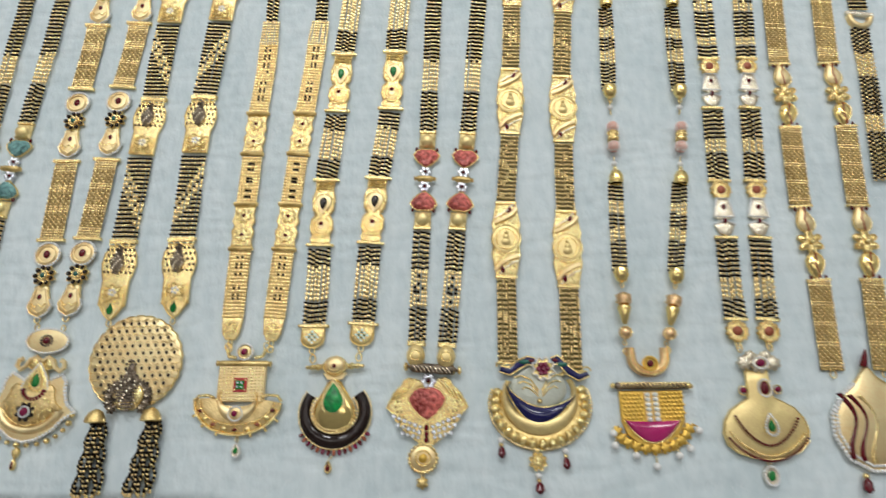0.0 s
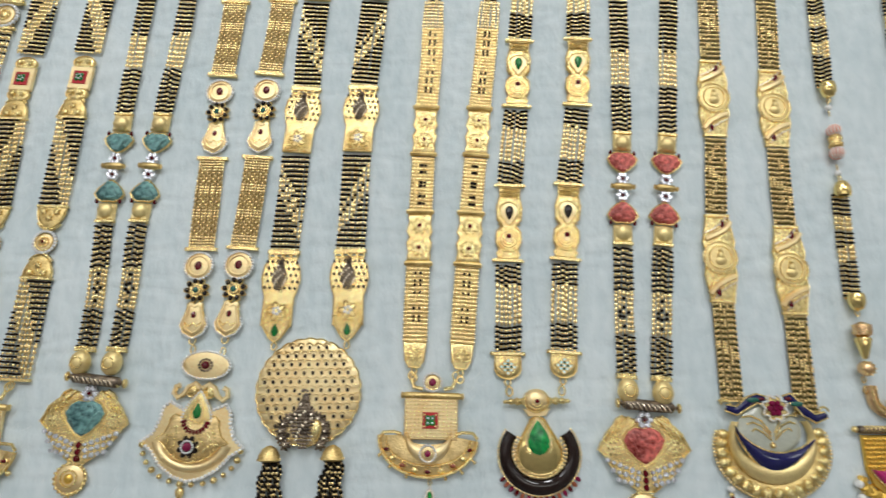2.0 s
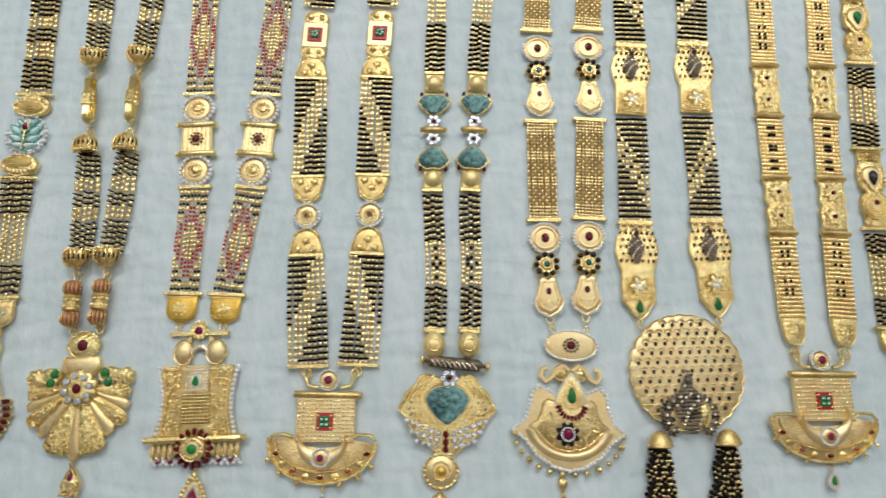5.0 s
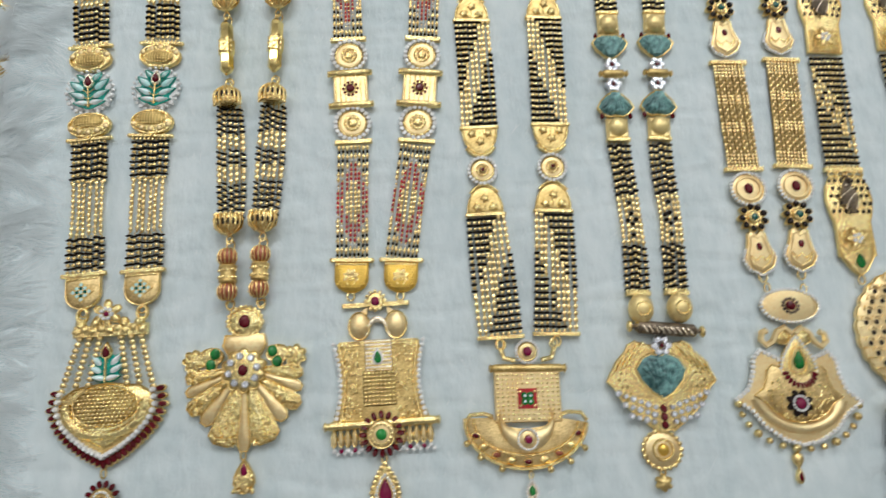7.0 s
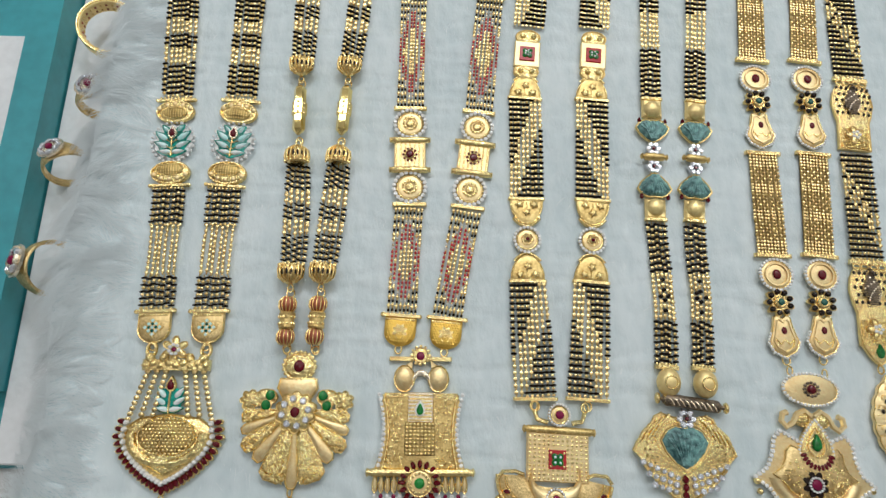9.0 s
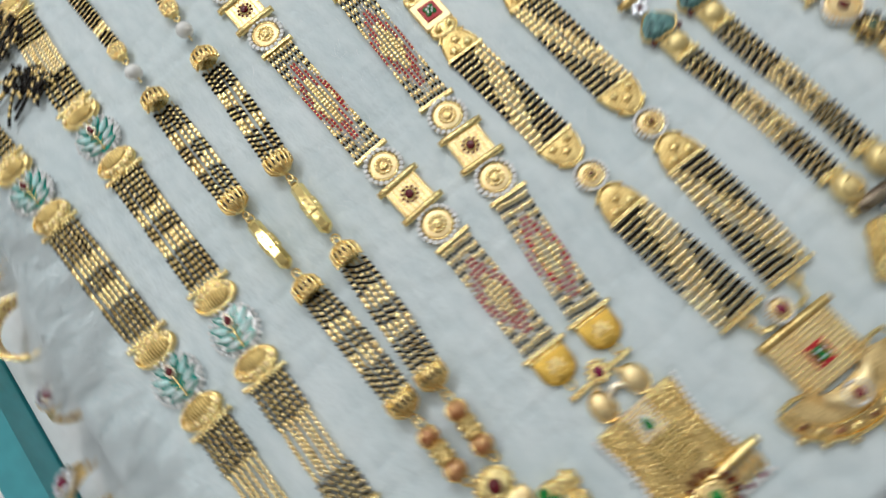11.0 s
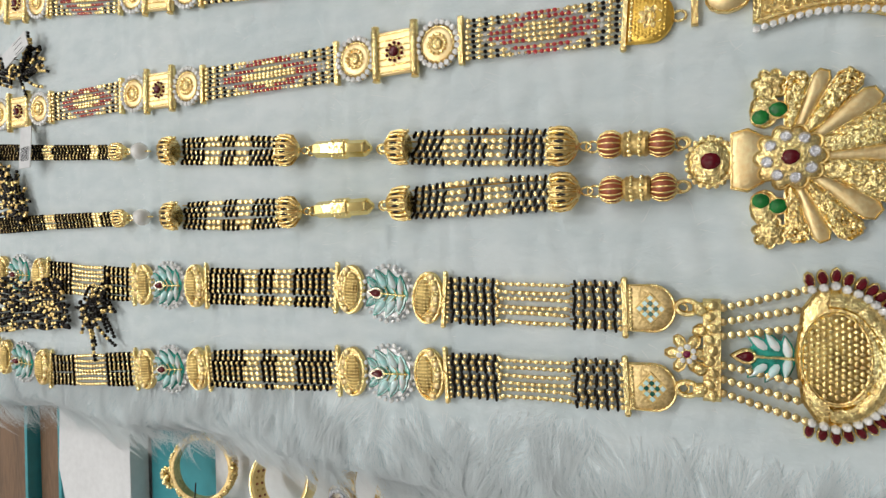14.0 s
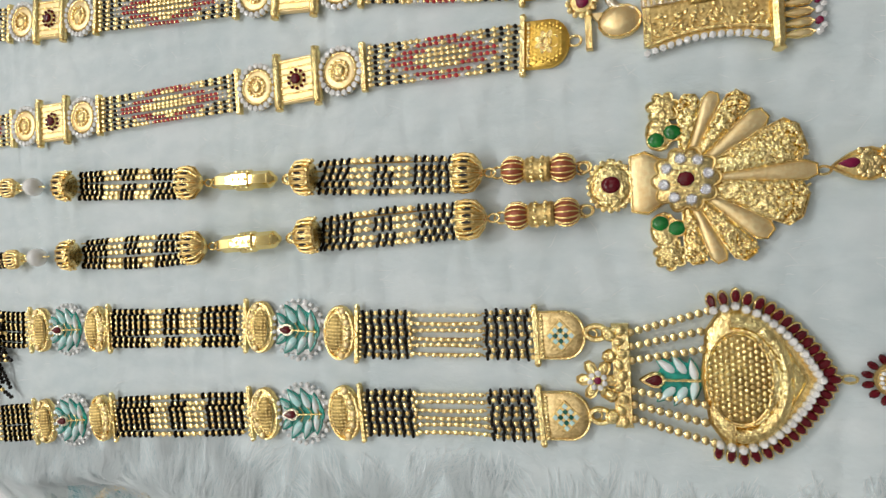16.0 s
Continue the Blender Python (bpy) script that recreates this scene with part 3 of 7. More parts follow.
    stone_ring(s, ellipse(0.1, -59.7, 3.0, 3.4, 12), 0.55, 1.8)
    s.gem(tear(0.1, -59.7, 2.4, 3.2, 10), 1.6, 1.0, "pink_stone")
    k.part("drop", s, "round drop of red stones round a clear one")
    return k


n = Necklace(-297.4, -8.8, "gold and black bead necklace with mint leaves and red-edged pendant", 1)
def leaf_tokens(end):
    w = dict(width=14.6, cols=7, pitch=2.75, slim=0.145, dull=0.75, tilt=0.06)
    return [link(LEAF, 319, 277), beads(276, 259, rule=solid_rule("k"), **w), beads(259, 238, rule=solid_rule("g"), width=14.6, cols=7, pitch=2.1, gold=0.42), beads(238, 220.5, rule=solid_rule("k"), **w),
            link(LEAF, 217.3, 175.3), beads(174, 115, rule=bands((0.31, "k"), (0.44, "g"), (0.57, "k"), (0.71, "g"), (1, "k")), loose=0.3, slant=0.6, **w),
            link(LEAF, 111.8, 69.8), beads(68.4, 51.5, rule=solid_rule("k"), wave=0.12, **w), beads(51.5, 28.5, rule=solid_rule("g"), width=13.8, cols=6, pitch=2.3, loose=0.4, gold=0.36), beads(28.5, 14.0, rule=solid_rule("k"), wave=0.15, **w), link(LEAF_END, 12.0, -1.0)]
n.strand([(-323, 330), (-322.4, 290), (-327, 275), (-321.8, 220), (-318.6, 186), (-313.6, 114), (-311.4, 75), (-309.6, 14), (-308.8, 0)], leaf_tokens(0))
n.strand([(-281, 330), (-281.7, 290), (-282.5, 272), (-284.8, 219), (-284.5, 183), (-283.6, 113), (-286.4, 75), (-286.9, 14), (-286.6, 0)], leaf_tokens(0), 0.3)
mint_pendant().put(n.base, 0, 0, 0.0, 0.0, 1.045)


# ---- necklace with the fan pendant ----
def crown_cap(h=9.0, r=5.4, up=1):
    """A gold cap that gathers the chains; dark ovals paint the shade of its piercings."""
    s = Solid()
    s.lathe(0, h / 2 * up, 0, -h / 2 * up, [(0, 1.0), (0.1, 2.6), (0.35, r * 0.88), (0.7, r), (0.9, r * 0.93), (1.0, r * 0.7)], "gold", 0, 12, 0.72)
    for i in range(9):
        a = math.pi * i / 8
        s.rope([(math.cos(a) * r * q, up * (h / 2 - h * w), 0.72 * (r + math.sin(a) * r * q) + 0.1) for q, w in ((0.45, 0.1), (0.95, 0.35), (1.05, 0.7), (0.95, 0.95))], 0.42, "gold_antique" if i % 2 else "gold")
        if i < 8:
            b = math.pi * (i + 0.5) / 8
            # dark oval painted where a pierced hole would be in shade
            s.ball(math.cos(b) * r * 0.95, -up * h * 0.08, 0.72 * (r + math.sin(b) * r * 0.97), (0.5, 1.7, 0.35), "thread", shape=SMALL)
        s.ball(math.cos(a) * r * 0.98, -up * h * 0.44, 0.72 * (r + math.sin(a) * r * 0.95), 0.7, "gold", shape=SMALL)
    s.rope(ellipse(0, up * (h / 2 + 1.3), 1.2, 1.7, 10), 0.36, "gold", 2.2, True)
    return Kind().part("bead_cap", s)


def tube_bead():
    s = Solid()
    s.lathe(0, 12.5, 0, -12.5, [(0, 1.0), (0.04, 1.8), (0.06, 2.5), (0.1, 2.9), (0.36, 2.9), (0.38, 3.5), (0.62, 3.5), (0.64, 2.9), (0.9, 2.9), (0.94, 2.5), (0.96, 1.8), (1, 1.0)], "gold_polish", 0, 6)
    for y in (-2.4, 0, 2.4):
        for x in (-2.2, 0, 2.2):
            s.ball(x, y, 6.0 - abs(x) * 0.5, 0.95, "gold_hammered", shape=SMALL)
    return Kind().part("tube_bead", s, "polished gold tube bead")


def barrel_bead(mat, cream="gold"):
    k = Kind()
    s = Solid()
    prof = [(0, 1.6), (0.12, 2.9), (0.35, 3.7), (0.65, 3.7), (0.88, 2.9), (1, 1.6)]
    s.lathe(0, 3.6, 0, -3.6, [(0, 3.1), (0.1, 3.6), (0.5, 3.0), (0.9, 3.6), (1, 3.1)], "gold_antique", 0, 10)
    for i in range(6):
        a = math.pi * (i + 0.5) / 6
        for y in (-1.4, 1.4):
            s.ball(math.cos(a) * 3.2, y, 3.5 + math.sin(a) * 3.2, 0.75, "gold", shape=SMALL)
    k.part("barrel_bead", s, "ribbed enamel barrel bead with gold waist")
    for y0, y1 in ((10.2, 3.4), (-3.4, -10.2)):
        k.part("barrel", Solid().lathe(0, y0, 0, y1, prof, mat, 0, 12), "rust enamel" if mat == "rust_enamel" else "coral enamel")
        for i in range(7):
            a = math.pi * (i + 0.5) / 7
            k.part("rib", Solid().rope([(math.cos(a) * q * 1.03, y0 + (y1 - y0) * w, 3.7 + math.sin(a) * q * 1.03) for w, q in prof], 0.30, cream))
    return k


def pearl_bead(r):
    s = Solid().ball(0, 0, r, r, "pearl", shape=FINE)
    s.rope([(0, r + 3.0, r), (0, -r - 3.0, r)], 0.35, "gold")
    return Kind().part("pearl", s, "white pearl bead")


CAP_UP, CAP_DOWN = crown_cap(), crown_cap(up=-1)
PLAIN_UP, PLAIN_DOWN = crown_cap(7.5, 3.5), crown_cap(7.5, 3.5, -1)
TUBE, RUST, PEARL = tube_bead(), barrel_bead("rust_enamel"), pearl_bead(3.6)


def fan_pendant():
    k = Kind()
    s = Solid()
    s.plate(ellipse(0, -6, 6.9, 6.0, 10), 0, 2.2, "gold_hammered", 0.6, 1.0)
    stone_ring(s, ellipse(0, -6, 6.6, 5.8, 18), 0.95, 1.8, "gold")
    s.plate([(-7.5, -11), (7.5, -11), (8.4, -15), (6, -19), (-6, -19), (-8.4, -15)], 0, 2.4, "gold_matte", 0.6, 0.8)
    s.plate(petals(0, -24.5, 7.0, 8.6, 10), 0, 3.0, "gold", 0.5, 1.0)
    for side in (-1, 1):
        s.rope(ellipse(side * 6.0, 0.6, 1.4, 1.7, 12), 0.4, "gold", 0.8, True)
        s.plate(petals(side * 19.0, -20.0, 3.2, 4.4, 7), 0, 2.0, "gold_hammered", 0.5, 0.8)
        s.plate(ellipse(side * 12.6, -18.8, 4.6, 3.4, 12), 0, 2.0, "gold_hammered", 0.4, 0.6)
    k.part("pendant", s, "gold fan pendant of smooth and chased ribs")
    ribs = [(-82, 22.0, 5.2, 1), (-68, 23.2, 4.4, 0), (-53, 25.5, 6.4, 1), (-37, 25.0, 5.6, 0), (-17, 29.0, 11.5, 1), (0, 30.5, 5.0, 0), (17, 29.0, 11.5, 1), (37, 25.0, 5.6, 0), (53, 25.5, 6.4, 1), (68, 23.2, 4.4, 0), (82, 22.0, 5.2, 1)]
    for deg, L, w, chased in ribs:
        a = radians(deg)
        s = Solid()
        line = []
        for p, q in [(0, 0)] + [(L * 0.35, w * 0.22), (L * 0.7, w * 0.42), (L * 0.92, w * 0.48), (L, w * 0.25), (L * 1.0, -w * 0.25), (L * 0.92, -w * 0.48), (L * 0.7, -w * 0.42), (L * 0.35, -w * 0.22)]:
            line.append((p * math.sin(a) + q * math.cos(a), -23.5 - p * math.cos(a) + q * math.sin(a)))
        s.plate(line, 0.2, 1.6, "gold_hammered" if chased else "gold_matte", 0.5, 1.2 if chased else 0.9)
        if chased:
            rng = random.Random(deg + 200)
            for i in range(int(L * w / 3.2)):
                p = L * (0.35 + 0.62 * math.sqrt(rng.random()))
                q = (rng.random() - 0.5) * w * 0.85 * p / L
                s.ball(p * math.sin(a) + q * math.cos(a), -23.5 - p * math.cos(a) + q * math.sin(a), 2.4 + rng.random() * 0.4, (rng.uniform(0.5, 1.1), rng.uniform(0.4, 0.7), 0.6), "gold_hammered", rng.random() * 3, SMALL)
        k.part("rib", s)
    for i in range(8):
        t = 2 * math.pi * i / 8 + 0.2
        k.part("clear_stone", Solid().gem(ellipse(5.4 * math.cos(t), -24.5 + 5.4 * math.sin(t), 1.6, 1.6, 8), 3.6, 1.5, "crystal"), "clear round stone", False)
    k.part("bead_ring", stone_ring(Solid(), ellipse(0, -24.5, 3.2, 3.2, 12), 0.7, 3.9, "gold"))
    for x, y, r, mat, z in ((0, -24.5, 1.9, "ruby", 4.0), (0.2, -6.1, 2.3, "ruby", 3.0), (10.7, -17.9, 1.9, "emerald", 2.5), (12.4, -21.9, 1.9, "emerald", 2.5), (-10.8, -17.9, 1.9, "emerald", 2.5), (-12.3, -21.8, 1.9, "emerald", 2.5)):
        s = Solid().plate(ellipse(x, y, r * 1.25, r * 1.3, 12), z - 0.9, z, "gold", 0.3)
        s.gem(ellipse(x, y, r, r * 1.1, 10), z, 1.0, mat)
        k.part("gemstone", s, {"ruby": "round dark red stone", "emerald": "round green stone"}[mat])
    s = Solid()
    s.rope(ellipse(-0.4, -55.2, 1.0, 1.7, 10), 0.35, "gold", 0.8, True)
    s.plate(tear(0.2, -62.6, 9.0, 12, 16), 0, 2.0, "gold", 0.5, 1.4)
    for i in range(40):
        rng = random.Random(i)
        x, y = rng.uniform(-3.4, 3.8), rng.uniform(-68, -62)
        s.ball(x, y, 2.7, 0.8, "gold_bead", shape=SMALL)
    s.gem(tear(0.6, -60.0, 3.0, 4.6, 12), 2.6, 1.2, "pink_stone")
    k.part("drop", s, "granulated gold drop with red stone")
    return k


n = Necklace(-246.8, -3.5, "gold necklace of bundled black beads with a fan pendant", 2)
FAN_RULE = bands((0.26, "k"), (0.40, "g"), (0.55, "k"), (0.68, "g"), (1, "k"))
w = dict(width=10.6, cols=5, pitch=2.55, loose=0.8, bulge=0.16, slant=0.4, wave=0.2, slim=0.145, tilt=-0.28, dull=0.6)
fan_tokens = [beads(318, 227, 8.0, 5, 2.4, bands((0.42, "k"), (0.5, "g"), (0.8, "k"), (0.86, "g"), (1, "k")), loose=0.4, taper=0.75, slim=0.15, tilt=-0.2, dull=0.6), link(PLAIN_DOWN, 228, 220.5), link(PEARL, 214, 206.5), link(CAP_UP, 198, 189),
              beads(189.5, 134.5, rule=FAN_RULE, **w), link(CAP_DOWN, 135.5, 126.5), link(RING, 125.6, 122.0), link(TUBE, 121.5, 96.5), link(RING, 96, 92), link(CAP_UP, 91, 82),
              beads(83, 33.5, rule=FAN_RULE, **w), link(CAP_DOWN, 35, 26), link(RING, 24.5, 21), link(RUST, 20.5, 0.5), link(RING, 1.0, -2.4)]
n.strand([(-220.5, 318), (-224, 272), (-228.6, 201), (-233.6, 129), (-235.8, 85), (-239.8, 29), (-240.8, 7), (-241.2, -4)], fan_tokens, -1.1)
n.strand([(-257.5, 318), (-256.4, 275), (-255.8, 200), (-256.1, 130), (-254.6, 86), (-253.0, 29), (-253.4, 6), (-252.8, -4)], fan_tokens, -1.5)
fan_pendant().put(n.base, 0, 0)


# ---- necklace with the gateway pendant ----
def gate_link():
    """A scroll box with a red stone between two discs rimmed with white stones. 47 mm."""
    k = Kind()
    s = Solid()
    s.box(0, 0, 0, 1.8, 14.5, 14, "gold_matte", 0.4)
    k.part("scroll_box", s, "gold scroll box link")
    for i in range(-3, 4):
        k.part("rib", Solid().rope([(i * 2.1, -6.5, 1.8), (i * 2.1, 6.5, 1.8)], 0.35, "gold"))
    for y in (7.4, -7.4):
        s = Solid().lathe(-9.6, y, 9.6, y, [(0, 0.7), (0.02, 1.5), (0.06, 1.2), (0.09, 1.6), (0.91, 1.6), (0.94, 1.2), (0.98, 1.5), (1, 0.7)], "gold", 0, 8)
        k.part("scroll_bar", s)
    s = Solid()
    for i in range(10):
        t = 2 * math.pi * i / 10
        s.gem(ellipse(3.0 * math.cos(t), 3.0 * math.sin(t), 0.62, 0.62, 6), 1.9, 0.7, "ruby")
    s.plate(ellipse(0, 0, 2.2, 2.2, 12), 1.8, 2.6, "gold", 0.3)
    s.gem(ellipse(0, 0, 1.8, 1.8, 10), 2.6, 0.9, "ruby")
    k.part("gemstone", s, "dark red stone in a star setting")
    for y in (15.8, -15.8):
        d = round_disc(7.0)
        d.v = [q + (0, y, 0) for q in d.v]
        k.part("disc", d, "matte gold disc rimmed with white stones")
    for y in (23.9, -23.9):
        k.part("bar", Solid().box(0, y, 0, 1.9, 15.5, 1.6, "gold", 0.4))
    return k


GATE, GATE_END = gate_link(), shield_end(13.5, 12.5, "flower", "mustard")


def lattice(u, v, c, r):
    """Red diamond with gold inside, black and white beads outside."""
    d = abs(u - 0.5) * 1.8 + abs(v - 0.52) / 0.36
    if d < 0.66:
        return "g"
    if d < 1.08:
        return "r"
    if d < 1.24:
        return "w"
    return "q" if r % 2 and (v < 0.26 or v > 0.78) else "g"


def gate_pendant():
    k = Kind()
    s = Solid()
    side = [(-14.0, -20), (-15.2, -24), (-13.6, -30), (-13.6, -38), (-15.5, -44), (-17.5, -49)]
    s.plate([*side, *[(1.0 - x, y) for x, y in reversed(side)]], 0, 1.6, "gold_antique", 0.4)
    rng = random.Random(5)
    for i in range(430):
        y = rng.uniform(-47, -21)
        wide = 11.8 + 3.5 * abs((y + 34) / 14) ** 2
        x = rng.uniform(-wide, wide + 1)
        if abs(x) > 6.2:
            s.ball(x, y, 1.75, (rng.uniform(0.6, 1.05), rng.uniform(0.4, 0.6), 0.6), "gold", rng.random() * 3, SMALL)
    for sg in (-1, 1):
        s.rope([(0.5 + sg * (14.6 - 2.2 * math.sin(math.pi * i / 12)), -20 - i * 2.35) for i in range(13)], 0.6, "gold", 1.9)
        s.beads_along([(0.5 + sg * (16.4 - 2.2 * math.sin(math.pi * i / 12)), -20 - i * 2.35) for i in range(13)], 1.0, "stone", 1.5, False, 1.9)
        s.plate(ellipse(0.5 + sg * 6.8, -13.8, 4.2, 5.4, 14), 0, 1.6, "gold_matte", 0.5, 1.6)
        s.plate([(0.5 + sg * 3.5, -6.5), (0.5 + sg * 7, -9), (0.5 + sg * 8.5, -18.5), (0.5 + sg * 4.6, -18.5)], 0, 1.5, "gold_matte", 0.3)
    s.band(ellipse(0.4, -17.5, 5.0, 7.2, 12, 0, 180), ellipse(0.4, -17.5, 3.4, 4.8, 12, 0, 180), 0, 1.4, 0.5, "silver_gilt")
    s.box(0, -6.0, 0.2, 1.8, 25, 1.7, "gold", 0.4)
    s.box(0.5, -20.2, 0, 2.2, 29, 1.8, "gold_hammered", 0.5)
    k.part("pendant", s, "gold gateway pendant with filigree sides")
    s = Solid()
    s.box(0.4, -24.8, 1.4, 2.6, 10.2, 11.5, "silver_gilt", 0.4)
    for i in range(8):
        k.part("rib", Solid().rope([(-4.2, -20.2 - i * 1.35, 2.7), (5.0, -20.2 - i * 1.35, 2.7)], 0.3, "gold"))
    s.plate(tear(0.2, -25.2, 5.0, 6.4, 12), 2.4, 3.2, "stone", 0.4)
    s.gem(tear(0.2, -25.4, 3.3, 4.6, 12), 3.2, 1.0, "emerald")
    k.part("green_stone_panel", s, "pale gold panel with green drop stone")
    s = Solid()
    s.box(0.4, -36.5, 1.4, 2.2, 12.0, 12.5, "gold_recess_shade", 0.3)
    for j in range(9):
        for i in range(8):
            s.ball(-4.7 + i * 1.45, -31.0 - j * 1.38, 2.4, (0.66, 0.45, 0.5), "gold", shape=SMALL)
    k.part("grid_panel", s, "panel of fine gold granules")
    s = Solid()
    s.lathe(-20.2, -48.9, 21.8, -48.7, [(0, 0.6), (0.015, 1.7), (0.04, 1.2), (0.07, 1.6), (0.93, 1.6), (0.96, 1.2), (0.985, 1.7), (1, 0.6)], "gold", 0.4, 8)
    for i in range(15):
        x = -16.5 + i * 2.45
        s.plate(tear(x, -53.0, 2.2, 7.0, 8), 0.2, 1.3, "gold_matte", 0.3, 0.5)
        s.ball(x, -57.4, 0.8, 1.0, "pink_stone" if i % 2 else "stone", shape=SMALL)
        s.ball(x + 1.2, -58.4, 0.7, 0.8, "stone", shape=SMALL)
    k.part("fringe_bar", s, "gold bar with a fringe of small drops")
    s = Solid()
    s.plate(ellipse(0.6, -52.4, 5.0, 5.0, 16), 2.0, 4.0, "gold_matte", 0.5, 0.5)
    stone_ring(s, ellipse(0.6, -52.4, 3.6, 3.6, 12), 0.7, 4.4, "gold")
    s.gem(ellipse(0.6, -52.4, 2.0, 2.0, 10), 4.2, 1.2, "emerald")
    for i in range(16):
        t = 2 * math.pi * i / 16
        s.gem([(0.6 + (6.7 + p) * math.cos(t) - q * math.sin(t), -52.4 + (6.7 + p) * math.sin(t) + q * math.cos(t)) for p, q in ellipse(0, 0, 1.6, 0.98, 8)], 2.2, 1.4, "ruby")
    k.part("rosette", s, "rosette of dark red petals round a green stone")
    s = Solid()
    stone_ring(s, ellipse(0, -4.7, 3.5, 3.5, 12), 0.9, 2.0, "gold")
    s.plate(ellipse(0, -4.7, 3.2, 3.2, 12), 0.4, 2.4, "gold", 0.4)
    s.gem(ellipse(0, -4.9, 1.7, 1.7, 10), 2.4, 1.0, "pink_stone")
    k.part("flower", s, "small flower with a purple-red stone")
    s = Solid()
    s.rope(ellipse(1.0, -61.0, 0.9, 1.6, 10), 0.35, "gold", 0.8, True)
    s.plate(tear(1.0, -70.6, 12, 17, 18), 0, 1.6, "gold", 0.5, 0.4)
    s.beads_along(tear(1.0, -70.6, 11.4, 16.2, 18), 0.9, "gold_bead", 1.6, True, 2.0)
    s.beads_along(tear(1.0, -71.2, 7.4, 10.2, 14), 0.6, "stone", 2.1, True, 2.0)
    s.gem(tear(1.0, -71.4, 5.2, 7.6, 14), 1.9, 1.4, "pink_stone")
    k.part("drop", s, "gold drop with a red drop stone")
    return k


n = Necklace(-197.2, 0.4, "gold necklace with red bead lattice and a gateway pendant", 3)
w = dict(width=13.4, cols=8, pitch=1.95, loose=0.2)
gate_tokens = [link(GATE, 319.5, 271.5), beads(271, 223.5, rule=lattice, **w), link(GATE, 222.6, 175.2), beads(174, 111.5, rule=lattice, **w), link(GATE, 110.4, 63.0), beads(61.5, 13.6, rule=lattice, **w), link(GATE_END, 11.6, -0.6)]
n.strand([(-202, 332), (-202.7, 284), (-202.8, 221), (-203.7, 170), (-204, 115), (-203, 66), (-204.8, 18), (-206.0, 0)], gate_tokens)
n.strand([(-146, 332), (-151, 290), (-160, 225), (-165.6, 173), (-171.2, 113), (-176.8, 62), (-185.4, 13), (-186.6, 0)], gate_tokens, -1.0)
gate_pendant().put(n.base, 0.7, 0, 0.0, 0.0, 1.045)


# ---- necklaces with the temple pendant ----
def half_plate(up):
    """Half-round plate with three flowers. 12 mm."""
    s = Solid()
    y = -6.2 * up
    s.plate([(-7.6, y), (7.6, y), *[(7.6 * math.cos(radians(a)), y + up * 11.5 * math.sin(radians(a))) for a in range(15, 180, 15)]][:: 1 if up > 0 else -1], 0, 1.3, "gold_antique", 0.4, 0.5)
    s.box(0, y - 0.4 * up, 0, 1.9, 16.5, 1.2, "gold", 0.4)
    for x, q in ((-3.4, 2.6), (3.4, 2.6), (0, 6.2)):
        s.plate(petals(x, y + up * q, 1.2, 2.1, 5, 3), 1.3, 2.4, "gold", 0.3, 0.4)
        s.rope([(x, y + up * q, 1.9), (x * 0.4, y + up * 1.2, 1.6)], 0.3, "gold")
    s.band(arc(-6.4, y + 9.0, 6.4, y + 9.0, -4 * 1, 9) if up > 0 else arc(-6.4, y - 9.0, 6.4, y - 9.0, 4, 9), arc(-5.4, y + 8.4, 5.4, y + 8.4, -3.4, 9) if up > 0 else arc(-5.4, y - 8.4, 5.4, y - 8.4, 3.4, 9), 0, 1.2, 0.4, "gold")
    return Kind().part("half_round_link", s)


HALF_UP, HALF_DOWN = half_plate(1), half_plate(-1)
SMALL_DISC = Kind().part("disc_link", round_disc(5.6, "ruby"), "small disc with red centre and white stone rim")


def square_link():
    s = Solid()
    s.box(0, 0, 0, 1.8, 12.5, 14, "gold_matte", 0.5)
    for y in (9.5, -9.5):
        s.plate(ellipse(0, y, 6.2, 4.2, 14), 0, 1.4, "gold", 0.4, 0.6)
        for x in (-2.6, 2.6):
            s.ball(x, y, 1.9, 1.5, "gold_hammered")
    k = Kind().part("square_link", s)
    k.part("square_inlay", Solid().box(0, 0, 1.7, 2.4, 7.4, 7.8, "red_bead", 0.2), "dark red square inlay")
    s = Solid().plate(petals(0, 0, 1.8, 3.0, 4), 2.3, 2.9, "emerald", 0.2, 0.3)
    for i in range(5):
        t = 2 * math.pi * i / 5
        s.ball(1.3 * math.cos(t), 1.3 * math.sin(t), 3.0, 0.5, "stone", shape=SMALL)
    k.part("green_flower", s, "small green flower")
    return k


SQUARE = square_link()


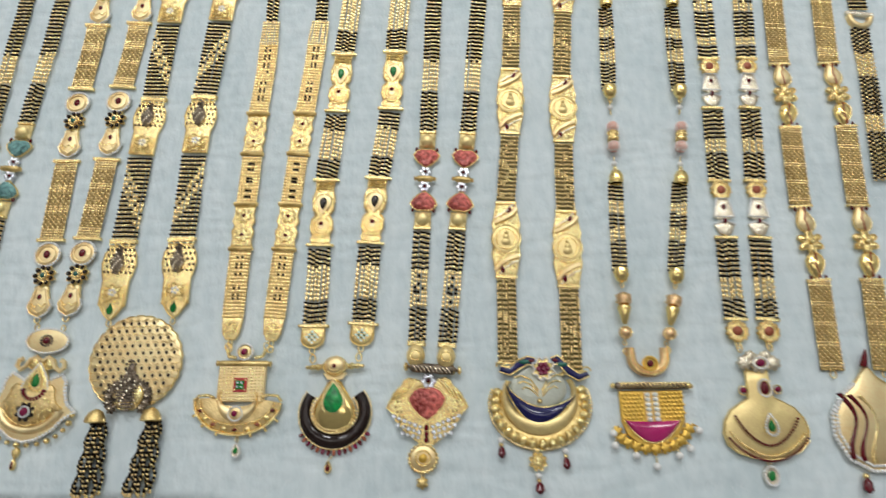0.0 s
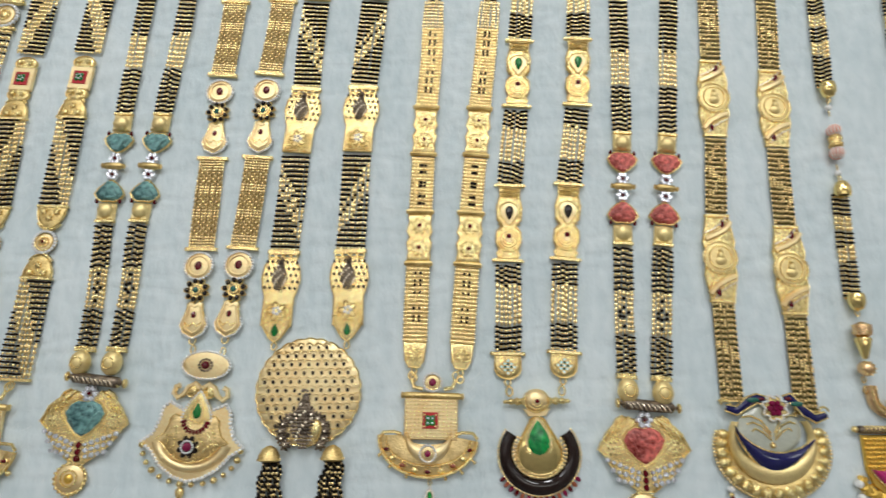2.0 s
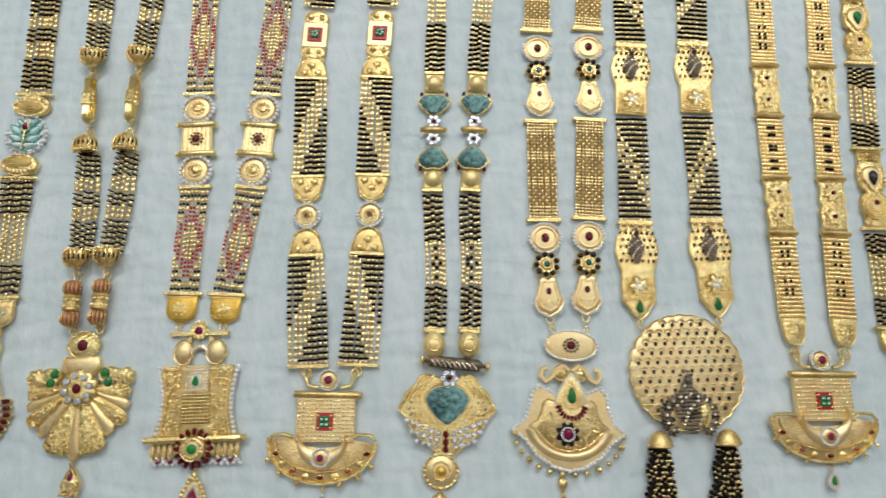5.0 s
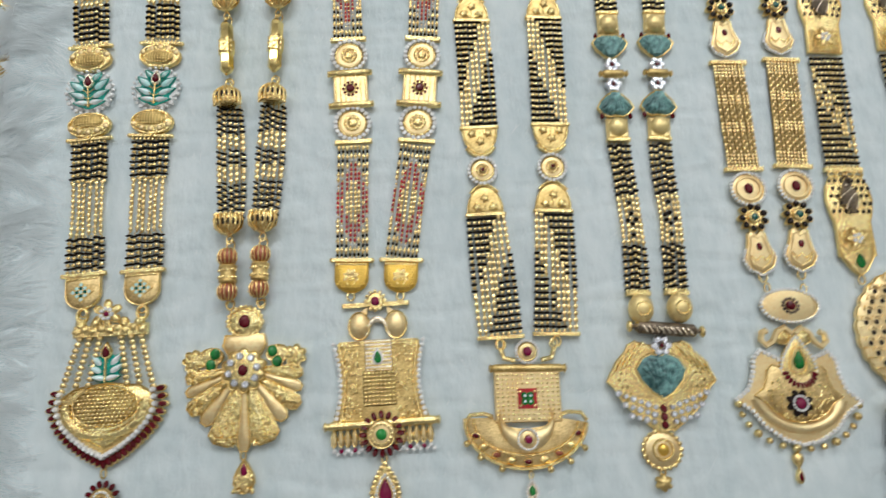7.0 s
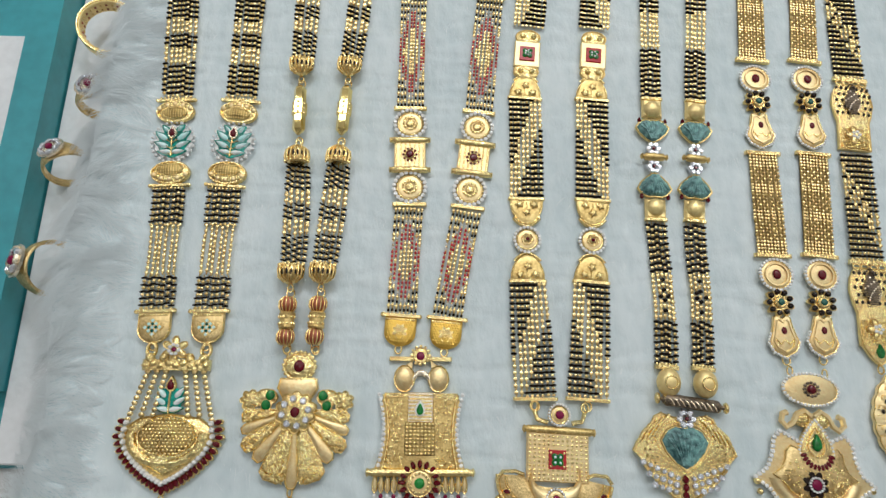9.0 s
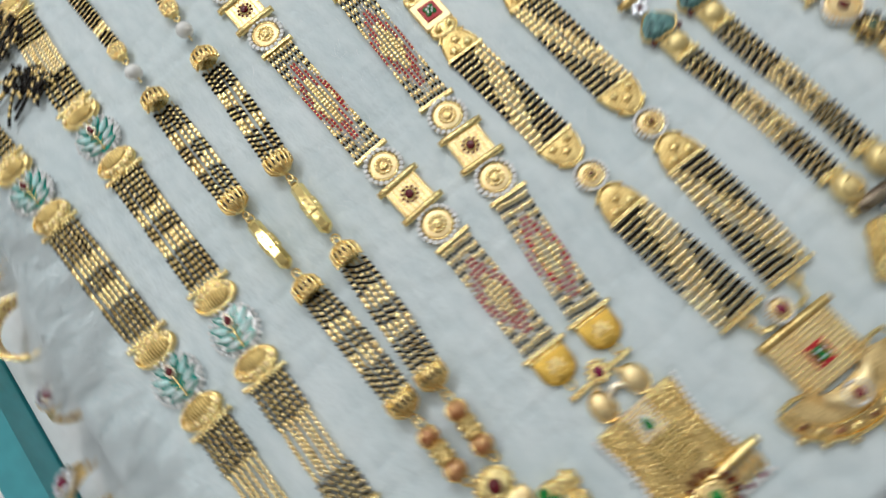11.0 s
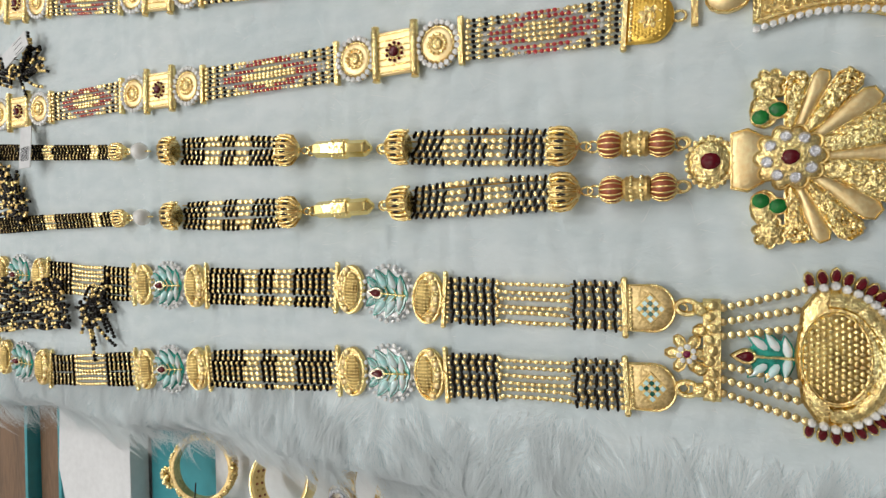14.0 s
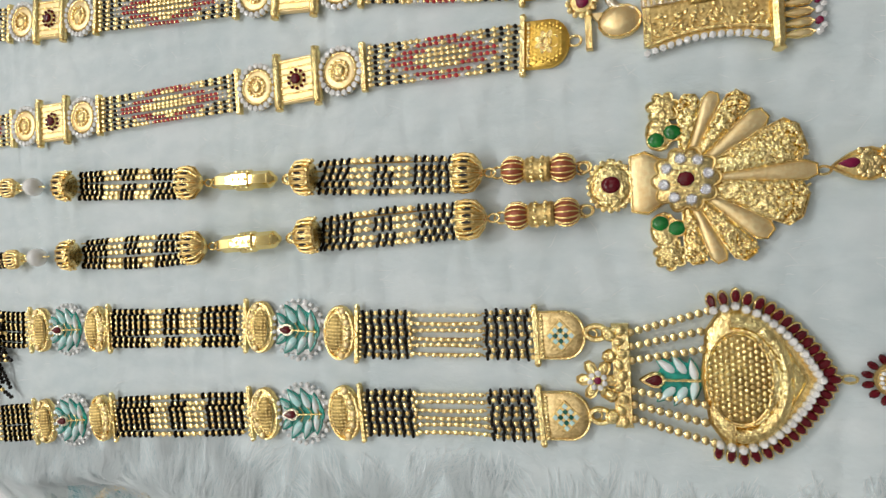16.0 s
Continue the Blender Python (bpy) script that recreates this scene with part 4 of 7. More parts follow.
def temple_pendant(spheres):
    k = Kind()
    s = Solid()
    for side in (-1, 1):
        s.rope(ellipse(side * 10.6, -2.0, 1.5, 1.9, 12), 0.42, "gold", 0.8, True)
        s.rope([(side * 10.4, -4, 1.2), (side * 9.2, -7.4, 1.4), (side * 5.0, -8.4, 1.4)], 1.0, "gold_hammered")
    s.lathe(-15.4, -11.2, 14.7, -11.6, [(0, 0.7), (0.02, 1.7), (0.05, 1.2), (0.08, 1.6), (0.92, 1.6), (0.95, 1.2), (0.98, 1.7), (1, 0.7)], "gold_antique", 0.2, 8)
    s.box(-0.9, -21.8, 0, 2.4, 25.2, 19, "gold_matte", 0.5)
    for j in range(11):
        for i in range(13):
            if abs(i - 6) > 1.8 or abs(j - 5) > 2:
                s.ball(-0.9 + (i - 6) * 1.9, -13.8 - j * 1.62, 2.5, (0.62, 0.55, 0.5), "gold", shape=SMALL)
    k.part("pendant", s, "gold temple pendant with a boat-shaped fan")
    s = Solid()
    out = [(-2.0 + 23.0 * math.cos(radians(a)), -30.5 + 17.2 * math.sin(radians(a))) for a in range(176, 365, 9)]
    inn = [(-2.0 + 12.0 * math.cos(radians(a)), -29.5 + 4.0 * math.sin(radians(a))) for a in range(176, 365, 9)]
    s.band(out, inn, 0, 1.2, 1.1, "gold_aged")
    s.rope(out, 0.85, "gold", 1.5)
    s.rope([(-2 + (x + 2) * 0.86, -30.5 + (y + 30.5) * 0.72) for x, y in out], 0.55, "gold", 2.5)
    for sg in (-1, 1):
        s.rope([(-2 + sg * 23, -31, 1.6), (-2 + sg * 21, -28.2, 1.9), (-2 + sg * 16, -27.8, 2.2), (-2 + sg * 12.5, -29, 2.2)], 0.8, "gold")
    for i in range(9):
        a = radians(200 + i * 17.5)
        x, y = -2 + 20.3 * math.cos(a), -30.5 + 14.8 * math.sin(a)
        s.plate(ellipse(x, y, 2.0, 1.5, 8), 1.4, 2.2, "gold", 0.3, 0.5)
        if i % 2 == 0:
            s.gem(ellipse(x, y, 1.5, 0.95, 8), 2.3, 0.8, "rust_enamel" if i % 4 else "ruby")
    k.part("boat_fan", s)
    for x, y in ((-24.6, -38.4), (-19.6, -43.4), (-11.8, -47.6), (6.3, -48.3), (14, -45.6), (19.6, -41.0)):
        s = Solid().ball(x, y, 1.6, spheres, "gold", shape=FINE)
        s.rope([(x, y, 1.4), (-2 + (x + 2) * 0.9, y + 1.9, 1.4)], 0.5, "gold")
        k.part("ball", s)
    s = Solid()
    horn_o = [(-1.9 + 10.4 * math.cos(radians(a)), -31.0 + 10.6 * math.sin(radians(a))) for a in range(160, 381, 10)]
    horn_i = [(-1.9 + 8.6 * math.cos(radians(a)), -27.5 + 7.6 * math.sin(radians(a))) for a in range(170, 371, 10)]
    m = min(len(horn_o), len(horn_i))
    horn_o = [(-1.9 + 10.4 * math.cos(radians(160 + 220 * i / 20)), -31.0 + 10.6 * math.sin(radians(160 + 220 * i / 20))) for i in range(21)]
    horn_i = [(-1.9 + 9.6 * math.cos(radians(160 + 220 * i / 20)), -27.6 + 7.4 * math.sin(radians(160 + 220 * i / 20))) for i in range(21)]
    s.band(horn_o, horn_i, 1.5, 2.8, 1.2, "gold_matte")
    k.part("crescent", s, "matte gold crescent")
    for x, y, r in ((-0.4, -5.2, 4.2), (-2.0, -37.2, 3.6)):
        s = round_disc(r, "pink_stone", "stone", r * 0.42)
        s.v = [q + (x, y, 1.2 if y > -10 else 2.6) for q in s.v]
        k.part("stone_disc", s, "white stones round a red one")
    s = Solid().box(-1.2, -22.6, 2.3, 3.0, 7.2, 7.4, "red_bead", 0.2)
    for x in (-3.9, 1.5):
        for y in (-25.2, -20):
            s.ball(x, y, 3.0, 0.6, "gold", shape=SMALL)
    k.part("square_inlay", s, "dark red square inlay")
    s = Solid().plate(petals(-1.2, -22.6, 1.9, 3.0, 4), 2.9, 3.5, "emerald", 0.2, 0.3)
    for i in range(4):
        t = math.pi / 2 * i + 0.78
        s.ball(-1.2 + 1.5 * math.cos(t), -22.6 + 1.5 * math.sin(t), 3.7, 0.6, "mint_enamel", shape=SMALL)
    k.part("green_flower", s, "small green flower")
    s = Solid()
    s.rope(ellipse(-1.0, -50.2, 0.7, 1.4, 10), 0.3, "gold", 0.7, True)
    s.plate(tear(-0.9, -55.3, 5.6, 7.6, 14), 0, 1.4, "silver_gilt", 0.4)
    s.beads_along(tear(-0.9, -55.3, 5.2, 7.2, 14), 0.6, "stone", 1.4, True, 2.0)
    s.gem(tear(-0.9, -55.4, 2.6, 3.8, 10), 1.4, 0.9, "emerald")
    k.part("drop", s, "clear drop with a dark centre")
    return k


TEMPLE = temple_pendant(1.25)
n = Necklace(-139.0, -22.0, "gold necklace with diagonal black beads and a temple pendant", 4, (0.5, -0.6))


def slash(side, half=0.25):
    def rule(u, v, c, r):
        return "g" if abs(u - ((1 - v) if side < 0 else v)) < half else "k"
    return rule


def slash_tokens(side):
    w = dict(width=15.6, cols=8, pitch=2.62)
    return [beads(205, 158, rule=slash(side), **w), link(SQUARE, 156, 127.5), link(HALF_UP, 130, 119), beads(118.6, 67.5, rule=slash(side), **w),
            link(HALF_DOWN, 66.5, 54.5), link(SMALL_DISC, 53.3, 42.3), link(HALF_UP, 41.5, 29.5), beads(28.6, -19.6, width=16.0, cols=8, pitch=2.62, rule=slash(side), taper=1.12), link(SLASH_BAR, -20, -22), link(RING, -22.0, -25.6)]


SLASH_BAR = Kind().part("bar", Solid().box(0, 0, 0, 1.9, 18.5, 1.5, "gold", 0.4))
n.strand([(-143, 205), (-147.2, 158), (-150.0, 122), (-150.7, 60), (-150.9, 30), (-149, -20), (-149, -26)], slash_tokens(-1))
n.strand([(-110, 205), (-114.6, 158), (-117.8, 122), (-120.6, 60), (-122.9, 30), (-127, -20), (-127.4, -26)], slash_tokens(1))
TEMPLE.put(n.base, 0, 0, -0.04)


# ---- necklaces with shells ----
def shell_outline(w, h, up=1):
    pts = [(0, h * 0.47), (-w * 0.20, h * 0.50), (-w * 0.37, h * 0.40), (-w * 0.50, h * 0.16), (-w * 0.40, -h * 0.10), (-w * 0.20, -h * 0.36), (0, -h * 0.5), (w * 0.20, -h * 0.36), (w * 0.40, -h * 0.10), (w * 0.50, h * 0.16), (w * 0.37, h * 0.40), (w * 0.20, h * 0.50)]
    return pts if up > 0 else [(x, -y) for x, y in reversed(pts)]


def shell_solid(w, h, up, mat, z=0.6):
    s = Solid()
    line = shell_outline(w, h, up)
    s.plate([(x * 1.06, y * 1.08) for x, y in line], 0, z + 0.7, "gold", 0.4)
    s.plate(line, z, z + 1.0, mat, 0.5, 1.7)
    for i in range(-4, 5):
        x0, x1 = i * w * 0.095, i * w * 0.02
        s.rope([(x0, up * h * (0.40 - 0.012 * i * i), z + 1.9), ((x0 + x1) / 2, 0, z + 2.7 - 0.05 * abs(i)), (x1, -up * h * 0.40, z + 2.0)], 0.5, mat)
    return s


def shell_link(mat):
    """Two shells tip to tip with stone flowers and a little roller between them, gold caps at both ends. 66 mm."""
    k = Kind()
    s = Solid()
    s.lathe(-6.6, 0, 6.6, 0, [(0, 0.6), (0.06, 1.6), (0.12, 0.9), (0.2, 1.9), (0.8, 1.9), (0.88, 0.9), (0.94, 1.6), (1, 0.6)], "gold_antique", 0.2, 8)
    for y in (16.8, -16.8, 8.5, -8.5):
        s.rope(ellipse(0, y * 0.96, 1.2, 2.0, 8), 0.4, "gold", 0.8, True)
    k.part("roller", s)
    for y, up in ((13.8, 1), (-13.8, -1)):
        s = shell_solid(15.5, 11.5, up, mat)
        s.v = [q + (0, y, 0) for q in s.v]
        for x in (-6.2, 6.2):
            s.gem(tear(x, y + up * 5.6, 2.4, 3.2, 8), 0.6, 1.2, "ruby")
        k.part("shell", s, "carved %s shell" % ("teal" if mat == "teal_shell" else "rose-red"))
        s = Solid()
        for i in range(6):
            t = 2 * math.pi * i / 6
            s.gem(ellipse(2.3 * math.cos(t), up * 4.6 + 2.3 * math.sin(t), 1.6, 1.6, 7), 0.6, 1.6, "crystal")
        s.gem(ellipse(0, up * 4.6, 0.9, 0.9, 6), 1.5, 1.0, "ruby")
        k.part("stone_flower", s, "flower of clear stones", False)
        s = Solid()
        s.box(0, up * 25.6, 0, 2.0, 9.6, 9.6, "gold_yellow", 1.0)
        s.ball(0, up * 25.0, 1.6, (4.4, 4.4, 3.2), "gold_yellow", shape=FINE)
        s.box(0, up * 30.8, 0, 2.2, 10.2, 1.4, "gold", 0.4)
        k.part("cap", s)
    return k


def shell_end():
    s = Solid()
    s.ball(0, -1.0, 3.0, (5.0, 6.0, 4.0), "gold_yellow", shape=FINE)
    s.rope(ellipse(0, -1.2, 2.6, 2.6, 14), 0.4, "gold", 6.6, True)
    s.box(0, 5.2, 0, 2.6, 9.8, 1.8, "gold", 0.5)
    s.beads_along([(-4.4, 6.4), (4.4, 6.4)], 0.7, "gold", 1.8)
    return Kind().part("end_cap", s)


SHELL_END = shell_end()


def shell_pendant(mat):
    k = Kind()
    s = Solid()
    right = [(0, -11), (5, -9.5), (9, -8.5), (12, -10), (14.5, -15), (19.5, -20.5), (21.0, -23.5), (18.2, -26), (16.4, -29.6), (12.2, -34.4), (7.0, -38.8), (2.6, -42)]
    line = [(x - 2.4, y) for x, y in right] + [(-x - 2.4, y) for x, y in reversed(right[1:])]
    s.plate(line[::-1], 0, 1.6, "gold", 0.5, 0.5)
    for sg in (-1, 1):
        for j in range(6):
            for i in range(3):
                x, y = -2.4 + sg * (11.5 + i * 2.0 + (j % 2) * 0.9 - max(0, j - 3) * 1.6), -20.6 - j * 2.5
                # dark dots put the shade of pierced holes into colour
                s.ball(x, y, 1.6, (0.75, 0.85, 0.4), "gold_recess_shade", shape=SMALL)
        s.rope([(-2.4 + sg * x, y) for x, y in right[2:]], 0.7, "gold", 1.5)
        for t in range(4):
            s.rope([(-2.4 + sg * (6.0 + t * 2.6), -9 - t * 1.4, 1.8), (-2.4 + sg * (9.6 + t * 2.6), -12.5 - t * 1.4, 2.4), (-2.4 + sg * (13.2 + t * 2.0), -18.0 - t * 0.9, 1.8)], 0.8, "gold_hammered")
    k.part("pendant", s, "gold shield pendant")
    s = shell_solid(19.5, 16.5, 1, mat, 1.6)
    s.v = [q + (-2.4, -21.8, 0) for q in s.v]
    stone_ring(s, [(x * 1.25 - 2.4, y * 1.22 - 21.8) for x, y in shell_outline(19.5, 16.5)], 0.6, 2.0, "gold")
    k.part("shell", s, "large carved %s shell" % ("teal" if mat == "teal_shell" else "rose-red"))
    s = Solid()
    s.lathe(-13.4, -2.6, 14.6, -5.0, [(0, 1.4), (0.05, 0.7), (0.08, 1.6), (0.12, 2.6), (0.88, 2.6), (0.92, 1.6), (0.95, 0.7), (1, 1.4)], "oxidised", 0.3, 10)
    for i in range(9):
        x = -8.5 + i * 2.2
        s.rope([(x - 1.0, -2.0 - 0.085 * (x + 13), 5.3), (x, -3.0 - 0.085 * (x + 13), 5.7), (x + 1.0, -4.6 - 0.085 * (x + 13), 5.2)], 0.35, "silver_gilt")
    for x, y in ((-13.6, -2.6), (14.8, -5.0), (-10.4, -2.8), (11.5, -4.8)):
        s.ball(x, y, 2.9, (1.2, 2.4, 2.0), "gold")
    k.part("roller", s, "dark patterned roller")
    s = Solid()
    for i in range(6):
        t = 2 * math.pi * i / 6
        s.gem(ellipse(-1.6 + 2.7 * math.cos(t), -10.2 + 2.7 * math.sin(t), 1.8, 1.8, 7), 1.4, 1.8, "crystal")
    s.gem(ellipse(-1.6, -10.2, 1.0, 1.0, 6), 2.6, 1.0, "ruby")
    k.part("stone_flower", s, "flower of clear stones", False)
    s = Solid()
    for sg in (-1, 1):
        for row in range(3):
            for i in range(6 - row):
                x, y = 3.2 + i * 2.75 + row * 0.5, -33.2 - row * 2.7 + i * (1.05 - 0.15 * row)
                r = 1.45 if (i + row) % 2 else 1.2
                k.part("clear_stone", Solid().gem(ellipse(-2.8 + sg * x, y, r, r, 7), 1.6, 1.6, "crystal"), "clear round stone", False)
    for y in (-33.8, -36.8, -39.8):
        k.part("gemstone", Solid().gem(ellipse(-2.8, y, 1.3, 1.6, 8), 1.8, 1.4, "ruby"), "small dark red stone")
    s = Solid()
    s.plate(ellipse(-4.6, -48.8, 7.4, 7.0, 20), 0, 1.4, "gold_matte", 0.5, 1.2)
    stone_ring(s, ellipse(-4.6, -48.8, 7.2, 6.8, 20), 1.0, 1.2, "gold", 2.2)
    s.rope(ellipse(-4.6, -48.6, 3.8, 3.6, 16), 0.5, "gold", 2.5, True)
    s.ball(-4.6, -48.6, 2.0, (2.4, 2.4, 1.6), "mustard", shape=FINE)
    s.rope(ellipse(-4.8, -56.8, 0.9, 1.5, 10), 0.35, "gold", 0.8, True)
    s.plate(petals(-5.0, -60.4, 2.2, 3.2, 6), 0, 2.2, "gold_antique", 0.4, 1.0)
    k.part("coin_drop", s, "gold coin drop with a small flower below")
    return k


TEAL_LINK, ROSE_LINK = shell_link("teal_shell"), shell_link("rose_shell")
w5 = dict(width=9.8, cols=5, pitch=2.65, loose=0.12)


def dotted(u, v, c, r):
    return "K" if (c == 2 and r % 2) or (c in (1, 3) and 0.4 < v < 0.6) else "g"


def shell_tokens(kind, low):
    return [beads(226, 206, rule=solid_rule("k"), **w5), beads(206, 189, rule=solid_rule("k"), **w5), beads(189, 147, rule=bands((0.5, "k"), (1, "g")), **w5), beads(147, 119.6, rule=solid_rule("k"), wave=0.2, **w5), link(kind, 120.0, 57.0, 0.985),
            beads(57.2, 33.5, rule=solid_rule("k"), wave=0.2, **w5), beads(33.5, 13, width=9.8, cols=5, pitch=2.2, rule=dotted, loose=0.3), beads(13, low + 1.5, rule=solid_rule("k"), wave=0.25, **w5), link(SHELL_END, low + 1.0, low - 10.4)]


n = Necklace(-87.2, -19.0, "gold necklace with teal carved shells and black beads", 5, (0.4, -0.4))
n.strand([(-82, 226), (-85.9, 169), (-89, 122), (-91.2, 82), (-92.0, 55), (-91.0, 20), (-92.8, -8), (-93.6, -19)], shell_tokens(TEAL_LINK, -8))
n.strand([(-58, 226), (-62.3, 170), (-67.5, 122), (-71.8, 82), (-74.4, 55), (-75, 20), (-77.2, -8), (-78.2, -19)], shell_tokens(TEAL_LINK, -8), -0.5)
shell_pendant("teal_shell").put(n.base, 2.4, 0.8, -0.05)

n = Necklace(178.6, -33.8, "gold necklace with rose-red carved shells and black beads", 10, (-0.4, 0.1))
n.strand([(189, 226), (184.6, 180), (181, 126), (178.2, 76), (175, 45), (172.5, 10), (170.4, -24), (169.6, -36)], shell_tokens(ROSE_LINK, -8), -17.6)
n.strand([(219, 226), (213, 180), (206.8, 126), (200.6, 76), (195.4, 45), (191, 10), (187, -24), (185.6, -36)], shell_tokens(ROSE_LINK, -8), -19.0)
shell_pendant("rose_shell").put(n.base, -0.4, -0.8, -0.02)


# ---- necklace with woven gold bands and a scalloped crescent ----
WOVEN = [(0.12, 0), (0.29, 1), (0.40, 0), (0.57, 1), (0.67, 0), (0.87, 1), (1.01, 0)]


def woven(u, v, c, r):
    open_part = next(f for end, f in WOVEN if v <= end)
    if not open_part:
        return "G"
    return "V" if (c + r) % 2 else "D"


def bunny_link():
    """White-rimmed disc, dark flower and a looped plate. 43 mm."""
    k = Kind()
    s = Solid()
    s.plate(ellipse(0, 14.6, 7.0, 6.8, 20), 0, 1.5, "gold_matte", 0.5, 0.4)
    s.rope(ellipse(0, 14.6, 5.0, 5.0, 18), 0.5, "gold_matte", 2.0, True)
    s.beads_along(ellipse(0, 14.6, 7.2, 7.0, 20), 0.85, "stone", 1.6, True, 1.95)
    s.gem(ellipse(0, 14.6, 1.9, 2.3, 10), 1.9, 1.0, "ruby")
    k.part("disc", s, "matte gold disc with a dark red stone and white rim")
    s = Solid()
    s.plate(petals(0, 2.2, 3.8, 6.6, 9), 0, 1.6, "gold", 0.4)
    for i in range(9):
        t = 2 * math.pi * (i + 0.5) / 9
        s.ball(4.7 * math.cos(t), 2.2 + 4.7 * math.sin(t), 1.8, 1.35, "black_enamel", shape=ROUND)
    s.plate(ellipse(0, 2.2, 2.6, 2.6, 12), 1.8, 2.8, "gold", 0.4)
    s.gem(ellipse(0, 2.2, 1.5, 1.5, 10), 2.8, 0.7, "green_enamel")
    k.part("dark_flower", s, "dark oxidised flower with a gold centre")
    s = Solid()
    line = [(-2.0, -3.4), (-3.6, -4.2), (-4.2, -8), (-5.2, -11.5), (-6.6, -15.2), (-4.8, -19.0), (0, -21.6), (4.8, -19.0), (6.6, -15.2), (5.2, -11.5), (4.2, -8), (3.6, -4.2), (2.0, -3.4), (0, -5.0)]
    s.plate(line, 0, 1.5, "gold_matte", 0.5, 0.6)
    s.rope([(x * 0.72, -12 + (y + 12) * 0.76) for x, y in line], 0.5, "gold_matte", 1.9, True)
    s.rope([(-4.4, -13.2), (-2, -16), (0, -14.2), (2, -16), (4.4, -13.2), (3.4, -17), (0, -19.4), (-3.4, -17)], 0.45, "gold", 1.9, True)
    s.beads_along([(-5.6, -11.5), (-6.9, -15.2), (-5.0, -19.4), (0, -22), (5.0, -19.4), (6.9, -15.2), (5.6, -11.5)], 0.75, "stone", 1.2, False, 1.95)
    s.gem(ellipse(0, -10.2, 1.3, 1.7, 8), 1.9, 0.8, "ruby")
    k.part("looped_plate", s)
    return k


BUNNY = bunny_link()
WOVEN_BAR = Kind().part("bar", Solid().box(0, 0, 0, 2.0, 16.5, 1.7, "gold", 0.5))


def scallop_pendant():
    k = Kind()
    s = Solid()
    half = [(0, -30), (5, -32), (9.5, -29.6), (14.0, -27.6), (17.0, -31), (17.6, -36.5), (20, -43), (25.5, -47.4), (19.6, -51.2), (14.5, -57.6), (7, -62.4), (0, -64)]
    line = [(x - 2.0, y) for x, y in half] + [(-x - 2.0, y) for x, y in reversed(half[1:-1])]
    line = line[::-1]
    s.plate(line, 0, 1.6, "gold_matte", 0.5, 0.3)
    s.beads_along(line, 1.1, "stone", 1.5, True, 1.8)
    s.plate([(-2 + (x + 2) * 0.72, -44 + (y + 45) * 0.62) for x, y in line], 1.5, 2.3, "gold_aged", 0.4, 1.3)
    rng = random.Random(6)
    for i in range(170):
        a, q = rng.random() * 2 * math.pi, math.sqrt(rng.random())
        x, y = -2 + 13.5 * q * math.cos(a), -46.2 + 9.5 * q * math.sin(a)
        s.ball(x, y, 2.9 + (1 - q) * 0.9, (rng.uniform(0.4, 0.9), 0.45, 0.45), "gold_hammered", rng.random() * 3, SMALL)
    s.band([(-2 + 20.5 * math.cos(radians(a)), -42.5 + 17.5 * math.sin(radians(a))) for a in range(195, 346, 10)], [(-2 + 15.0 * math.cos(radians(a)), -44.0 + 11.8 * math.sin(radians(a))) for a in range(195, 346, 10)], 1.2, 1.9, 1.5, "gold_matte")
    k.part("pendant", s, "scalloped gold crescent pendant rimmed with white stones")
    s = Solid()
    s.plate(ellipse(-1.2, -9.0, 12.2, 6.8, 24), 0, 1.5, "gold_matte", 0.5, 0.4)
    stone_ring(s, ellipse(-1.2, -9.0, 12.3, 6.9, 28), 0.85, 1.4, "stone", 1.95)
    for i in range(12):
        t = 2 * math.pi * i / 12
        s.ball(-1.2 + 3.2 * math.cos(t), -9 + 2.9 * math.sin(t), 2.0, 0.8, "oxidised", shape=SMALL)
    s.gem(ellipse(-1.2, -9.0, 2.2, 2.0, 10), 1.9, 1.3, "ruby")
    for x in (-9.5, 6.0):
        s.rope(ellipse(x, -1.6, 1.2, 2.0, 10), 0.4, "gold", 0.8, True)
    k.part("oval_plate", s, "oval plate with a red stone and white rim")
    for sg in (-1, 1):
        s = Solid()
        pts = [(0.5, -20.5), (3.5, -18.2), (6.6, -20.0), (8.6, -23.8), (11.4, -25.6), (13.6, -23.4), (13.0, -20.4), (11.0, -19.6)]
        s.rope([(-1.4 + sg * x, y) for x, y in pts], 1.35, "gold_matte", 1.5)
        s.plate(ellipse(-1.4 + sg * 4.4, -21.6, 3.4, 3.6, 12), 0, 1.6, "gold_hammered", 0.4, 1.0)
        k.part("scroll", s)
    s = Solid()
    s.plate(tear(-1.2, -32.5, 18, 23, 18), 0.8, 2.6, "gold", 0.5, 0.5)
    s.beads_along(tear(-1.2, -32.8, 17.2, 22, 18), 0.75, "stone", 2.4, True, 2.0)
    s.beads_along(tear(-1.2, -31.2, 8.2, 12, 14), 0.6, "gold_bead", 3.4, True, 2.0)
    for i in range(11):
        t = radians(195 + i * 15)
        x, y = -1.2 + 6.2 * math.cos(t), -35.0 + 6.4 * math.sin(t)
        s.gem([(x + p * math.cos(t) - q * math.sin(t), y + p * math.sin(t) + q * math.cos(t)) for p, q in ellipse(0, 0, 1.6, 0.9, 8)], 2.9, 0.9, "ruby")
    s.gem(tear(-1.2, -31.2, 4.8, 7.4, 14), 3.0, 1.5, "emerald")
    k.part("drop_plate", s, "drop plate with a green stone and red petals")
    s = Solid()
    s.plate(petals(-3.0, -48.2, 3.8, 5.6, 8), 3.2, 4.0, "black_enamel", 0.4)
